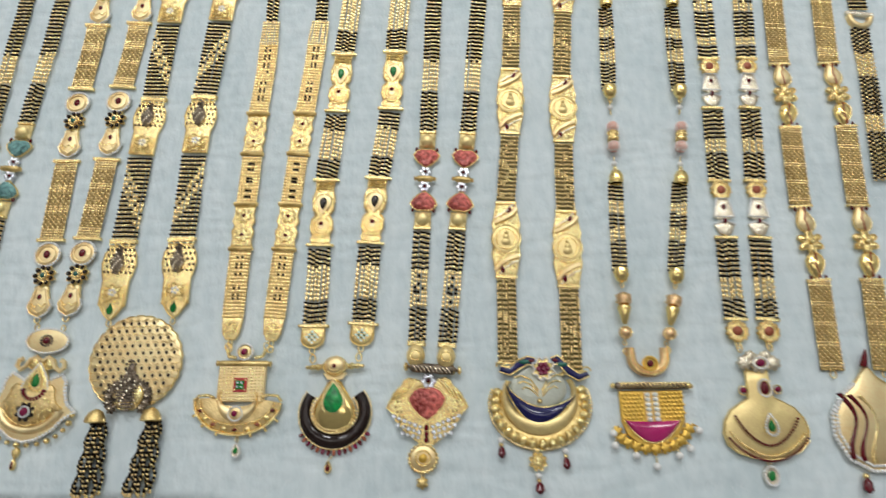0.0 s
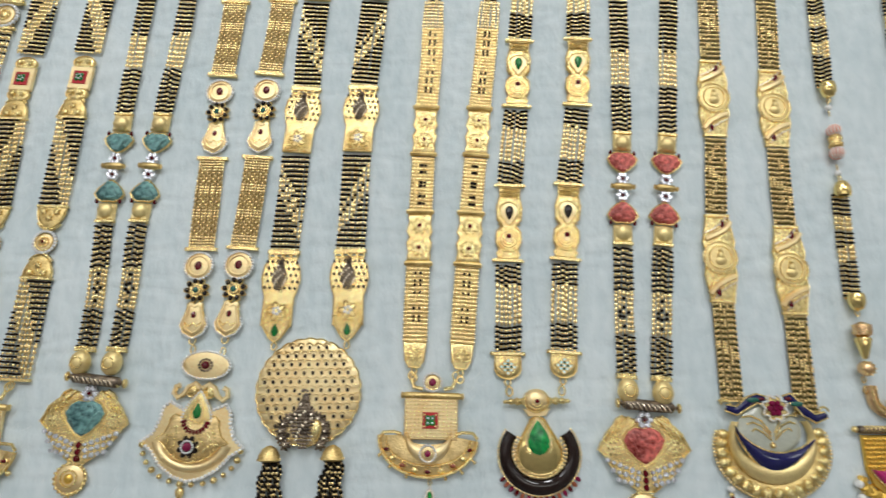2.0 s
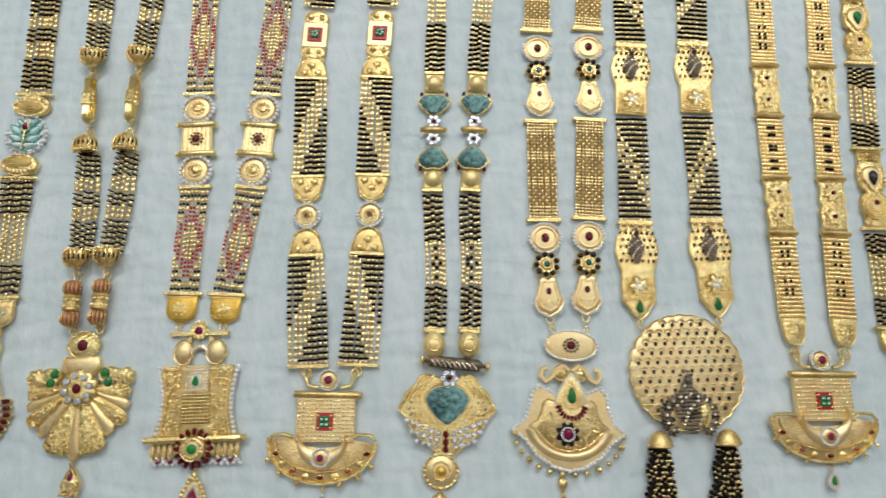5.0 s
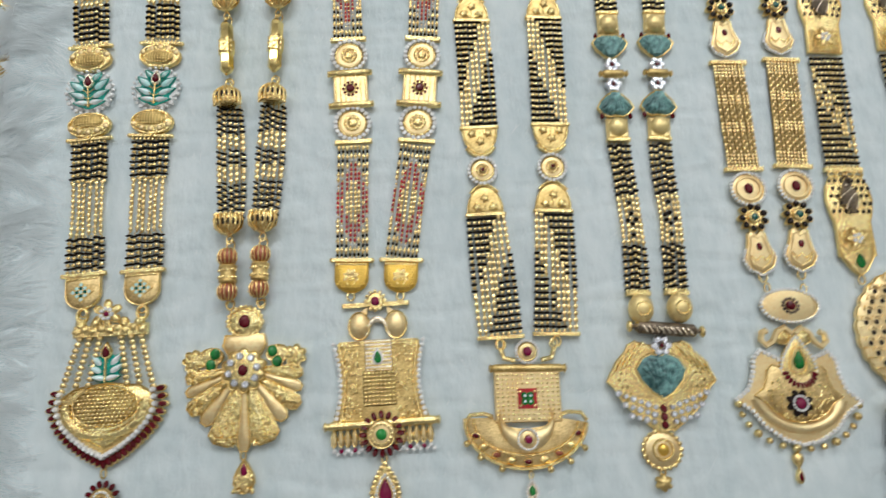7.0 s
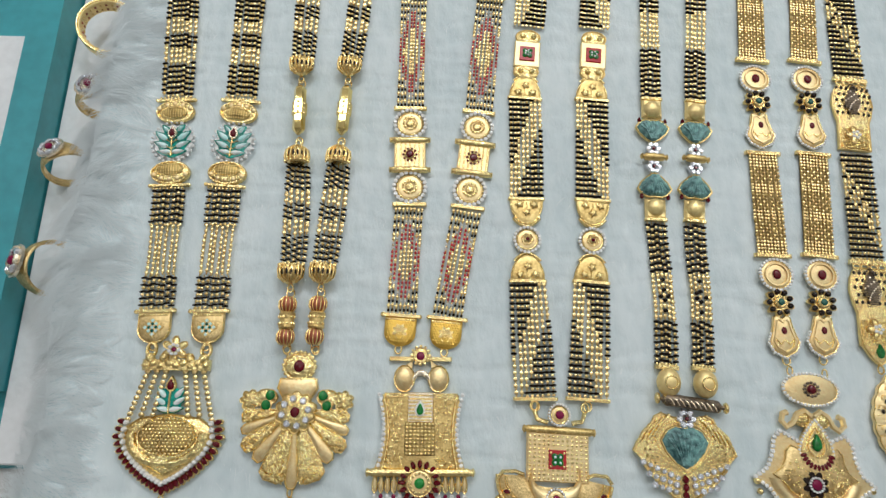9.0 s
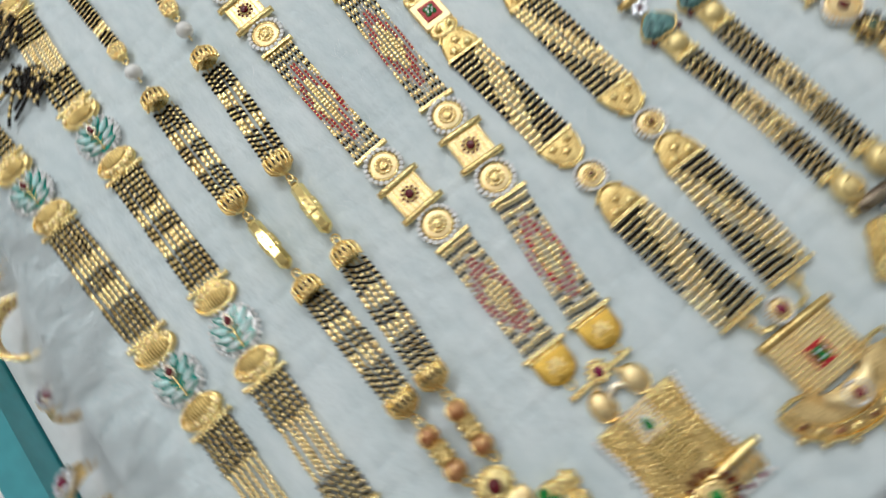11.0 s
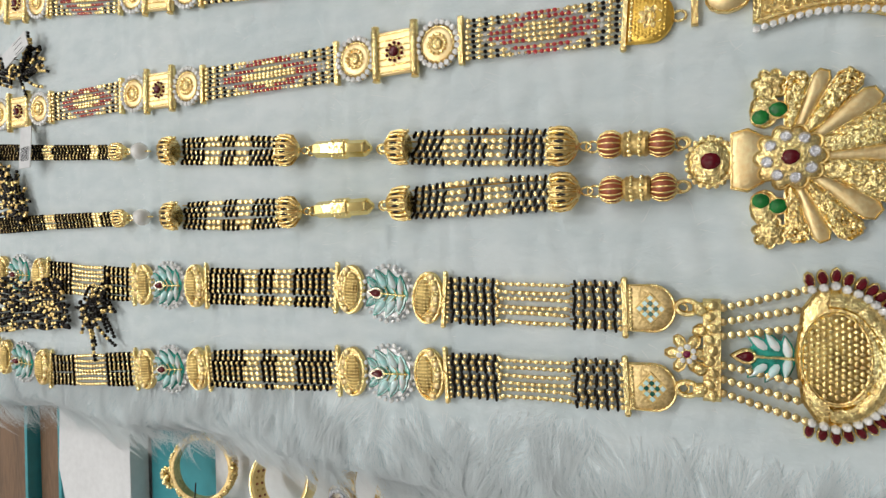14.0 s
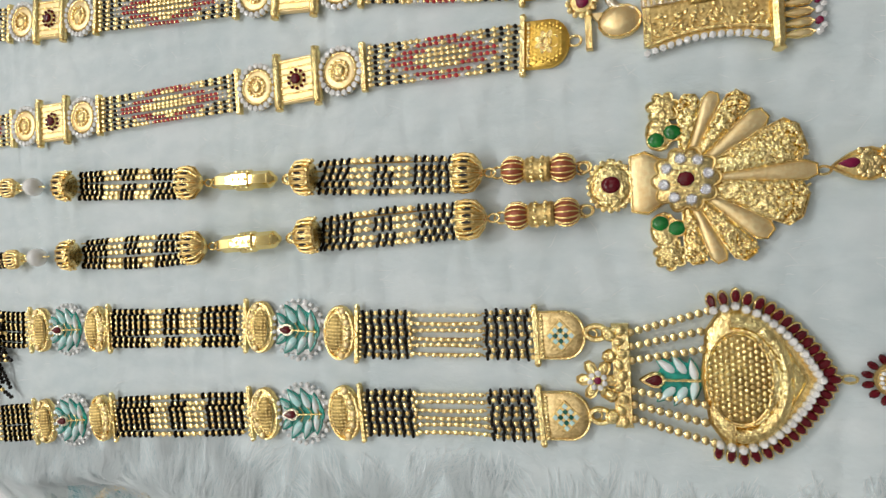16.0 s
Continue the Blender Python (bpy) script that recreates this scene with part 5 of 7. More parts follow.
    stone_ring(s, ellipse(-3.0, -48.2, 2.9, 2.9, 12), 0.6, 4.3, "stone")
    s.gem(ellipse(-3.0, -48.2, 2.2, 2.2, 10), 4.0, 1.2, "pink_stone")
    k.part("red_flower", s, "dark flower round a red stone")
    for i in range(14):
        a = radians(188 + i * 12.6)
        x, y = -2 + 24.5 * math.cos(a) * (1 - 0.05 * math.sin(a)), -46.0 + 19.6 * math.sin(a)
        k.part("ball", Solid().ball(x, y, 1.2, 1.35 if i % 3 else 1.7, "gold"))
    s = Solid()
    s.plate(tear(-4.5, -70.0, 5.0, 6.0, 12, -1), 0, 1.4, "gold", 0.4, 0.6)
    s.plate(tear(-4.5, -75.6, 3.6, 6.4, 12), 0, 1.4, "gold", 0.4, 0.4)
    s.gem(tear(-4.5, -75.8, 2.0, 3.8, 10), 1.5, 0.8, "ruby")
    k.part("drop", s, "small gold drop")
    return k


n = Necklace(-31.6, -7.4, "gold necklace with woven bands and a scalloped crescent pendant", 6, (1.3, -0.3))
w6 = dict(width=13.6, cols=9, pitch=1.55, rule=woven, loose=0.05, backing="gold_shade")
woven_tokens = [link(BUNNY, 232, 189), link(WOVEN_BAR, 188.5, 187), beads(187, 142, **w6), link(WOVEN_BAR, 142, 140.4), link(BUNNY, 139.0, 93.5), link(WOVEN_BAR, 92.6, 91), beads(91, 43, **w6), link(WOVEN_BAR, 43, 41.4), link(BUNNY, 40.5, -2.8), link(RING, -2.0, -5.6)]
n.strand([(-31, 232), (-35.2, 172), (-38.2, 140), (-38.6, 110), (-39.6, 90), (-41.3, 42), (-42.4, 16), (-41.5, -6)], woven_tokens)
n.strand([(-3, 232), (-8.4, 172), (-12.3, 140), (-13.6, 112), (-15.6, 90), (-20.1, 42), (-22.2, 16), (-26, -6)], woven_tokens, 0.2)
scallop_pendant().put(n.base, 0, 0, -0.08, 0.0, 0.96)


# ---- necklace with the peacock disc ----
def peacock(s, x, y, size, z):
    """A plain raised bird shape in granulated dark metal: tail drop, neck and crest."""
    for i in range(13):
        t = i / 12
        wide = size * (0.05 + 0.21 * math.sin(math.pi * (0.10 + 0.82 * t)) ** 1.3)
        m = max(2, int(wide * 2 / (size * 0.055)))
        for j in range(m):
            q = (j + 0.5) / m * 2 - 1
            s.ball(x + q * wide, y + size * (0.34 - 0.80 * t), z + 0.4 + 1.3 * math.sqrt(1 - q * q * 0.9), size * 0.034, "silver_gilt" if (i + j) % 5 == 0 else "oxidised", shape=SMALL)
    s.ball(x, y + size * 0.12, z + 0.3, (size * 0.16, size * 0.40, 1.0), "oxidised")
    s.ball(x + size * 0.03, y + size * 0.45, z + 1.0, (size * 0.08, size * 0.12, 1.3), "oxidised")
    for i in range(-2, 3):
        s.ball(x + i * size * 0.05, y + size * (0.62 - 0.02 * i * i), z + 0.7, size * 0.03, "oxidised", shape=SMALL)


def peacock_link():
    """Pierced peacock plate over a tab with a stone flower. 39 mm."""
    k = Kind()
    s = Solid()
    s.box(0, 18.6, 0, 1.8, 16.5, 2.0, "gold", 0.5)
    for x in (-5.6, -2, 2, 5.6):
        s.rope(ellipse(x, 16.2, 1.7, 1.5, 10), 0.5, "gold", 1.4, True)
    s.plate([(-6.5, 16), (-9.0, 11), (-9.8, 5), (-8.6, -1), (-7.4, -4.5), (-7.6, -19), (7.6, -19), (7.4, -4.5), (8.6, -1), (9.8, 5), (9.0, 11), (6.5, 16)][::-1], 0, 1.4, "gold", 0.5, 0.4)
    for j in range(5):
        for i in range(-3, 4):
            if abs(i) > 0.5 + (j in (2, 3)) and abs(i) < 3.6:
                # holes are not cut: dark ovals give their shade as colour
                s.ball(i * 2.5 + (j % 2) * 1.1, 13.4 - j * 3.3, 1.65, (0.70, 1.0, 0.4), "thread", shape=SMALL)
    for i in range(12):
        s.rope([(-6.6, -8.2 - i * 0.9, 1.6), (0, -7.8 - i * 0.9, 2.0), (6.6, -8.2 - i * 0.9, 1.6)], 0.33, "gold_hammered")
    k.part("peacock_link", s, "pierced gold plate with a dark peacock")
    s = Solid()
    peacock(s, -0.5, 6.2, 15, 1.5)
    k.part("peacock", s, "dark metal peacock")
    s = Solid()
    s.plate(petals(0, -11.5, 2.0, 4.8, 5), 1.6, 2.4, "gold", 0.3, 0.5)
    for i in range(5):
        t = 2 * math.pi * i / 5
        s.gem(ellipse(1.5 * math.cos(t), -11.5 + 1.5 * math.sin(t), 0.9, 0.9, 6), 2.5, 0.8, "stone")
    k.part("stone_flower", s, "tiny flower of clear stones")
    return k


def green_tip():
    s = Solid()
    s.plate([(-7.6, 6), (7.6, 6), (6.6, 1), (3.0, -4.5), (0, -7), (-3.0, -4.5), (-6.6, 1)][::-1], 0, 1.5, "gold", 0.5, 0.5)
    for i in range(4):
        s.rope([(-6.2 + i, 4.6 - i * 2, 1.7), (6.2 - i, 4.6 - i * 2, 1.7)], 0.35, "gold_hammered")
    s.rope(ellipse(0, -8.4, 1.3, 1.8, 10), 0.4, "gold", 0.8, True)
    k = Kind().part("end_cap", s)
    k.part("green_stone", Solid().gem(tear(0, -0.6, 4.0, 6.2, 14), 1.7, 1.5, "emerald"), "green drop stone")
    return k


def peacock_disc():
    k = Kind()
    s = Solid()
    line = petals(1.0, -26.2, 24.8, 25.5, 26, 4)
    s.plate(line, 0, 1.5, "gold_matte", 0.5, 0.9)
    for j in range(11):
        y = -5.6 - j * 4.05
        wide = math.sqrt(max(0.0, 24.0 ** 2 - (y + 26.2) ** 2))
        s.rope([(1 - wide, y - 1.6, 1.5), (1, y - 1.6, 2.1), (1 + wide, y - 1.6, 1.5)], 0.25, "gold")
        for i in range(-6, 7):
            x = 1 + i * 4.2 + (j % 2) * 2.1
            if abs(x - 1) < wide - 1.6:
                # dark oval in place of a hole, its shade put into the colour
                s.ball(x, y, 2.1 + 0.3 * (1 - abs(x - 1) / 25), (0.80, 1.05, 0.35), "thread", shape=ROUND)
                s.band(ellipse(x, y + 0.6, 2.0, 2.2, 7, 10, 170), ellipse(x, y + 0.6, 1.1, 1.2, 7, 10, 170), 1.6, 2.1, 0.5, "gold_matte")
    k.part("pendant", s, "pierced round gold disc with a dark peacock and bead tassels")
    s = Solid()
    peacock(s, -0.2, -40.5, 24, 2.6)
    rng = random.Random(8)
    for i in range(13):
        a = radians(-40 + i * 21.5)
        x, y = -0.4 + 10.4 * math.cos(a), -45.0 + 8.8 * math.sin(a)
        s.plate(petals(x, y, 1.6, 3.0, 7, 3), 1.8, 3.2, "oxidised", 0.3, 0.8)
        s.ball(x, y, 4.2, 0.7, "silver_gilt", shape=SMALL)
    k.part("peacock", s, "dark metal peacock with a wreath")
    k.part("gold_wing", Solid().plate(tear(5.6, -44.5, 6.5, 11, 14, -1), 2.4, 3.8, "gold", 0.5, 1.0))
    for x0, x1 in ((-15.0, -16.6), (14.2, 9.6)):
        s = Solid()
        s.lathe(x0, -50.5, x0 - 0.2, -57.5, [(0, 1.0), (0.2, 3.4), (0.6, 5.0), (0.9, 5.4), (1, 4.4)], "gold_antique", 0, 12, 0.8)
        for i in range(8):
            s.ball(x0 - 5 + i * 1.4, -56.6, 4.6 + 1.6 * math.sin(math.pi * i / 7), 0.8, "gold", shape=SMALL)
        k.part("tassel_cap", s)
        s = Solid()
        for c in range(13):
            lay, q = c % 3, (c // 3 - 2) / 2.0
            for r in range(15):
                v = r / 14
                x = x0 + (x1 - x0) * v + q * (3.6 + 3.4 * v) + 0.7 * math.sin(r * 1.3 + c) + lay * 0.8
                y = -57.8 - r * 2.3 - lay * 0.7
                z = 1.1 + lay * 1.5 * (1 - 0.35 * abs(q))
                s.ball(x, y, z, (1.05, 1.1, 1.0), "black_bead", shape=ROUND)
                s.ball(x + 0.3, y - 1.15, z + 0.45, 0.72, "gold_bead", shape=SMALL)
            s.ball(x, y - 2.0, z, 1.0, "gold_bead", shape=SMALL)
        k.part("tassel", s, "tassel of black and gold beads")
    return k


PEACOCK, GREEN_TIP = peacock_link(), green_tip()
n = Necklace(17.0, -3.0, "gold and black bead necklace with a tasselled peacock disc", 7)


def ribbon(side):
    def rule(u, v, c, r):
        x = u if side < 0 else 1 - u
        d = abs(x - (v - 0.22) / 0.55)
        return ("k" if (r + c) % 4 == 0 else "g") if d < 0.27 else "k"
    return rule


def peacock_tokens(side):
    w = dict(width=14.8, cols=8, pitch=2.62)
    return [link(PEACOCK, 226, 187), beads(186, 133.5, rule=ribbon(side), **w), link(PEACOCK, 132.4, 93.4), beads(92.8, 41, rule=ribbon(side), **w), link(PEACOCK, 40.4, 1.4), link(GREEN_TIP, 7.0, -5.5)]


n.strand([(17, 226), (12.8, 177), (10.2, 132), (7.2, 105), (6.2, 93), (2.7, 40), (0.8, 10), (0, -8)], peacock_tokens(-1))
n.strand([(51, 226), (46, 177), (41.3, 132), (39.4, 105), (38.6, 93), (36.3, 40), (36.2, 10), (35.6, -8)], peacock_tokens(1))
peacock_disc().put(n.base, 0, 0)


# ---- narrow woven necklace with the second temple pendant ----
def flower_plate():
    """Plate with two flowers and small red stones between bars. 28 mm."""
    k = Kind()
    s = Solid()
    s.plate([(-6.2, 13), (-5.4, 8), (-6.4, 3), (-5.0, 0), (-6.4, -3), (-5.4, -8), (-6.2, -13), (6.2, -13), (5.4, -8), (6.4, -3), (5.0, 0), (6.4, 3), (5.4, 8), (6.2, 13)], 0, 1.3, "gold", 0.4, 0.3)
    for y in (13.6, -13.6):
        s.lathe(-7.2, y, 7.2, y, [(0, 0.6), (0.03, 1.3), (0.97, 1.3), (1, 0.6)], "gold_antique", 0, 8)
    for y in (6.2, -5.4):
        s.plate(petals(0, y, 2.6, 4.6, 8, 4), 1.2, 1.9, "gold_hammered", 0.3, 0.3)
        s.plate(ellipse(0, y, 1.7, 1.7, 10), 1.6, 2.3, "gold", 0.3)
    k.part("flower_plate", s)
    for y in (6.2, -5.4):
        k.part("gemstone", Solid().gem(ellipse(0, y, 1.05, 1.05, 8), 2.3, 0.7, "ruby"), "tiny dark red stone")
    return k


FLOWER_PLATE = flower_plate()


def tapered_end():
    s = Solid()
    s.plate([(-5.8, 7), (5.8, 7), (4.6, -2), (2.6, -5.5), (-2.6, -5.5), (-4.6, -2)][::-1], 0, 1.4, "gold", 0.4, 0.4)
    s.plate(petals(0, 0.6, 2.0, 3.6, 8, 4), 1.4, 2.1, "gold_hammered", 0.3, 0.3)
    s.rope(ellipse(0, -7.2, 1.2, 1.9, 10), 0.4, "gold", 0.8, True)
    s.rope(ellipse(0, -10.2, 1.5, 1.9, 10), 0.45, "gold", 0.8, True)
    return Kind().part("end_cap", s)


TAPER_END = tapered_end()


def double_row(*zones):
    def rule(u, v, c, r):
        if any(a < v < b for a, b in zones) and c in (3, 5) and r % 3:
            return "K"
        return "g" if c in (0, 8) else "G"
    return rule


def windows(u, v, c, r):
    return "K" if c in (3, 4, 5) and r % 3 and any(abs(v - m) < 0.09 for m in (0.2, 0.5, 0.8)) else ("g" if c in (0, 4, 8) else "G")


w8 = dict(width=12.4, cols=9, pitch=1.9, loose=0.05, backing="gold_antique")
narrow_tokens = [beads(238, 185, 7.6, 4, 2.7, solid_rule("k"), loose=0.2), beads(185, 168, 11.0, 7, 1.9, solid_rule("G"), taper=1.15, loose=0.05), beads(168, 119.5, rule=double_row((0.06, 0.42), (0.55, 0.84)), **w8), link(FLOWER_PLATE, 119, 91), beads(90, 59.5, rule=windows, **w8),
                 link(FLOWER_PLATE, 59, 33), beads(32.5, -7, rule=double_row((0.12, 0.42), (0.55, 0.82)), **w8), link(TAPER_END, -7.5, -19.5)]
n = Necklace(78.0, -20.9, "narrow woven gold necklace with a temple pendant", 8)
n.strand([(82.5, 238), (80.6, 185), (78.6, 150), (75.6, 118), (73.6, 88), (71.9, 58), (70.8, 32), (69, -8), (68.4, -21)], narrow_tokens)
n.strand([(115, 238), (112.4, 185), (108.4, 150), (104.2, 117), (101.2, 88), (97.8, 56), (95.6, 32), (91.9, -9), (90.9, -21)], narrow_tokens, -1.2)
temple_pendant(0.85).put(n.base, 0, 0, -0.03)


# ---- necklace with the black crescent ----
def drop_link(mat):
    """Arched plate with a drop stone and a ridged round between bars. 41 mm."""
    k = Kind()
    s = Solid()
    for y in (20.0, -20.0):
        s.box(0, y, 0, 1.9, 15.2, 1.5, "gold", 0.4)
        for x in (-7.2, 7.2):
            s.ball(x, y, 1.0, 0.95, "gold", shape=SMALL)
    s.plate([(-5.6, 19), (-5.2, 14), (-6.6, 8), (-6.0, 1), (-3.6, -1.5), (-6.2, -5), (-6.6, -10), (-5, -15), (-5.4, -19), (5.4, -19), (5, -15), (6.6, -10), (6.2, -5), (3.6, -1.5), (6.0, 1), (6.6, 8), (5.2, 14), (5.6, 19)], 0, 1.4, "gold", 0.5, 0.4)
    for i in range(3):
        s.band(ellipse(0, 11.5, 5.6 - i * 1.3, 6.4 - i * 1.2, 10, 15, 165), ellipse(0, 11.5, 4.8 - i * 1.3, 5.5 - i * 1.2, 10, 15, 165), 1.2, 1.8, 0.5, "gold_hammered")
    s.plate(tear(0, 4.4, 11.2, 13.0, 16, -1), 1.0, 2.2, "gold_matte", 0.5, 0.3)
    for r in (6.0, 4.7, 3.4, 2.2):
        s.rope(ellipse(0, -9.4, r, r, 18), 0.5, "gold", 1.9 + (6 - r) * 0.2, True)
    s.plate(ellipse(0, -9.4, 5.6, 5.6, 18), 1.0, 1.9, "gold_matte", 0.3, 0.7)
    for x in (-4, 4):
        s.rope(ellipse(x, -16.6, 1.6, 1.6, 10), 0.5, "gold", 1.4, True)
    for i in range(5):
        s.rope([(-5.2, 18.4 - i * 1.1, 1.5), (0, 18.0 - i * 1.1, 2.0), (5.2, 18.4 - i * 1.1, 1.5)], 0.34, "gold_hammered" if i % 2 else "gold_antique", seg=4)
    for side in (-1, 1):
        for i in range(6):
            a = radians(-50 + i * 20)
            s.ball(side * 6.0 * math.cos(a), 4.4 + 6.4 * math.sin(a), 2.0, 0.62, "gold_hammered", shape=SMALL)
        s.rope([(side * 5.4, -1.0, 1.5), (side * 3.0, -2.6, 1.8), (side * 5.8, -4.6, 1.5)], 0.4, "gold_antique", seg=4)
    k.part("drop_link", s)
    k.part("drop_stone", Solid().gem(tear(0, 4.6, 5.0, 7.6, 14, -1), 2.4, 1.5, mat), "green drop stone" if mat == "emerald" else "black drop stone")
    k.part("gemstone", Solid().gem(ellipse(0, -7.6, 1.3, 1.3, 8), 2.7, 0.8, "ruby"), "tiny dark red stone")
    return k


GREEN_DROP, BLACK_DROP, CRESCENT_END = drop_link("emerald"), drop_link("black_enamel"), shield_end(13, 11.5, "diamond", "gold")


def crescent_pendant():
    k = Kind()
    s = Solid()
    s.ball(0, -6.3, 1.6, (6.4, 5.4, 3.6), "gold_matte", shape=FINE)
    for i in range(3):
        s.rope([(x, y - 0.6, 4.6 - i * 0.7) for x, y in ellipse(0, -6.3, 2.4 + i * 1.7, 2.0 + i * 1.4, 14)], 0.35, "gold", closed=True)
    for sg in (-1, 1):
        s.lathe(sg * 5.5, -6.6, sg * 15.8, -6.8, [(0, 2.2), (0.2, 1.2), (0.35, 2.0), (0.5, 1.1), (0.65, 1.6), (0.8, 0.8), (0.92, 1.1), (1, 0.3)], "gold", 0.2, 8)
        s.rope(ellipse(sg * 12.4, -2.0, 1.5, 2.2, 12), 0.42, "gold", 1.0, True)
    s.plate([(-6.4, -10), (6.4, -10), (4.0, -13.5), (-4.0, -13.5)][::-1], 0.5, 2.2, "gold_matte", 0.5)
    body = [(0, -13), (-3.4, -14.5), (-5.6, -18.5), (-8.4, -23), (-11.0, -28), (-11.4, -33), (-8.6, -38), (-4.4, -40.4), (0, -41), (4.4, -40.4), (8.6, -38), (11.4, -33), (11.0, -28), (8.4, -23), (5.6, -18.5), (3.4, -14.5)]
    s.plate(body, 0.5, 2.6, "gold_polish", 0.8, 2.6)
    k.part("pendant", s, "gold vessel pendant in a black enamel crescent")
    k.part("gemstone", Solid().gem(ellipse(0, -6.6, 1.1, 1.1, 8), 5.0, 0.8, "ruby"), "tiny dark red stone")
    s = Solid()
    s.plate(tear(-0.2, -22.8, 14.6, 19.0, 18), 3.2, 4.6, "gold_matte", 0.5)
    s.beads_along(tear(-0.2, -22.8, 14.2, 18.6, 18), 0.6, "gold_bead", 4.4, True, 2.0)
    k.part("stone_setting", s)
    k.part("green_stone", Solid().plate(tear(-0.2, -23.0, 12.0, 15.6, 18), 4.5, 5.2, "green_glass", 0.5, 1.8), "large green drop stone")
    s = Solid()
    o = [(0.2 + 18.6 * math.cos(radians(a)), -30.6 + 17.6 * math.sin(radians(a))) for a in range(142, 399, 8)]
    i_ = [(0.2 + 12.6 * math.cos(radians(a)), -29.6 + 11.4 * math.sin(radians(a))) for a in range(142, 399, 8)]
    s.band(o, i_, 0, 1.4, 1.7, "black_enamel")
    k.part("black_crescent", s, "glossy black enamel crescent")
    for q, r, z, line, cy in ((1.03, 0.6, 0.9, o, -30.6), (0.97, 0.85, 2.4, i_, -29.6), (0.86, 0.7, 3.0, i_, -29.6)):
        k.part("beaded_edge", Solid().beads_along([(x * q, cy + (y - cy) * q) for x, y in line], r, "gold_bead", z, False, 2.05))
    for i in range(15):
        a = radians(212 + i * 8.2)
        x, y = 0.2 + 20.4 * math.cos(a), -30.6 + 19.8 * math.sin(a)
        s = Solid().rope([(x * 0.95, -30.6 + (y + 30.6) * 0.95, 0.9), (x, y, 0.9)], 0.4, "gold")
        s.gem([(x + p * math.cos(a) - q * math.sin(a), y + p * math.sin(a) + q * math.cos(a)) for p, q in ellipse(0, 0, 1.7, 1.05, 8)], 0.2, 1.5, ("ruby", "rust_enamel", "pink_stone")[i % 3])
        k.part("fringe_stone", s)
    s = Solid()
    s.rope([(0.2, -50, 0.8), (-1.4, -52.4, 0.8), (-2.6, -53.6, 0.8)], 0.35, "gold")
    s.plate(tear(-3.0, -57.0, 4.4, 6.6, 12), 0, 1.4, "gold", 0.4)
    s.gem(tear(-3.0, -57.2, 2.6, 4.2, 10), 1.3, 0.9, "ruby")
    k.part("drop", s, "small gold drop with red stone")
    return k


def three_zone(u, v, c, r):
    return "k" if v < 0.26 or v > 0.70 else "g"


n = Necklace(126.8, -28.6, "gold necklace with drop-stone links and a black crescent pendant", 9, (-0.5, -0.2))
w9 = dict(width=12.6, cols=6, pitch=2.5, loose=0.35, wave=0.15, bulge=0.05)
crescent_tokens = [beads(226, 160.5, rule=bands((0.2, "k"), (0.78, "g"), (1, "k")), **w9), link(GREEN_DROP, 159, 118), beads(116.4, 74, rule=three_zone, **w9), link(BLACK_DROP, 73.2, 33.2), beads(31.6, -11.6, rule=three_zone, **w9), link(CRESCENT_END, -13.5, -25)]
n.strand([(135, 226), (130.7, 182), (128, 158), (124.6, 118), (119, 73), (116.4, 33), (114.4, -12), (113.8, -26)], crescent_tokens)
n.strand([(167, 226), (162.2, 182), (160.6, 160), (157.2, 118), (149.4, 72), (145, 32), (141.5, -13), (140.2, -26)], crescent_tokens, 0.2)
crescent_pendant().put(n.base, 0, 0)


# ---- necklace with medallions and the blue crescent ----
def medallion_link():
    """Coin medallion with a plain raised figure, between two swirled shoulders. 45 mm."""
    k = Kind()
    s = Solid()
    s.plate([(-5.6, 22), (-6.6, 16), (-8.0, 9), (-6.6, 0), (-8.0, -9), (-6.6, -16), (-5.6, -22), (5.6, -22), (6.6, -16), (8.0, -9), (6.6, 0), (8.0, 9), (6.6, 16), (5.6, 22)], 0, 1.4, "gold_hammered", 0.6, 0.5)
    for up in (-1, 1):
        s.rope([(-6.6 * up, up * 9.5, 1.6), (-2 * up, up * 11.5, 2.3), (3 * up, up * 14.5, 2.3), (6.0 * up, up * 18.5, 1.6)], 1.5, "gold_matte")
        s.rope([(-6.9 * up, up * 12.5, 1.6), (-3 * up, up * 14.5, 2.2), (2 * up, up * 18.0, 2.0), (4.0 * up, up * 21, 1.6)], 0.6, "silver_gilt")
        s.box(0, up * 22.0, 0, 1.8, 12.5, 1.3, "gold", 0.4)
    k.part("medallion_link", s, "swirled matte gold link with a coin medallion")
    s = Solid()
    s.plate(ellipse(0, 0, 8.4, 8.8, 24), 0.8, 2.0, "gold_yellow", 0.5, 0.3)
    stone_ring(s, ellipse(0, 0, 8.0, 8.4, 24), 0.85, 2.0, "gold", 2.1)
    s.rope(ellipse(0, 0, 5.6, 6.0, 20), 0.45, "gold", 2.3, True)
    s.ball(0, -1.8, 2.4, (3.0, 2.4, 1.6), "gold_yellow")
    s.ball(0, 0.8, 2.6, (1.9, 2.2, 1.5), "gold_yellow")
    s.ball(0, 3.6, 2.6, (1.2, 1.3, 1.2), "gold_yellow")
    k.part("coin", s, "yellow gold coin medallion")
    for up in (-1, 1):
        k.part("gemstone", Solid().gem(tear(2.0 * up, 17.6 * up, 3.0, 4.4, 10), 1.6, 1.0, "ruby"), "dark red stone")
    return k


MEDALLION = medallion_link()


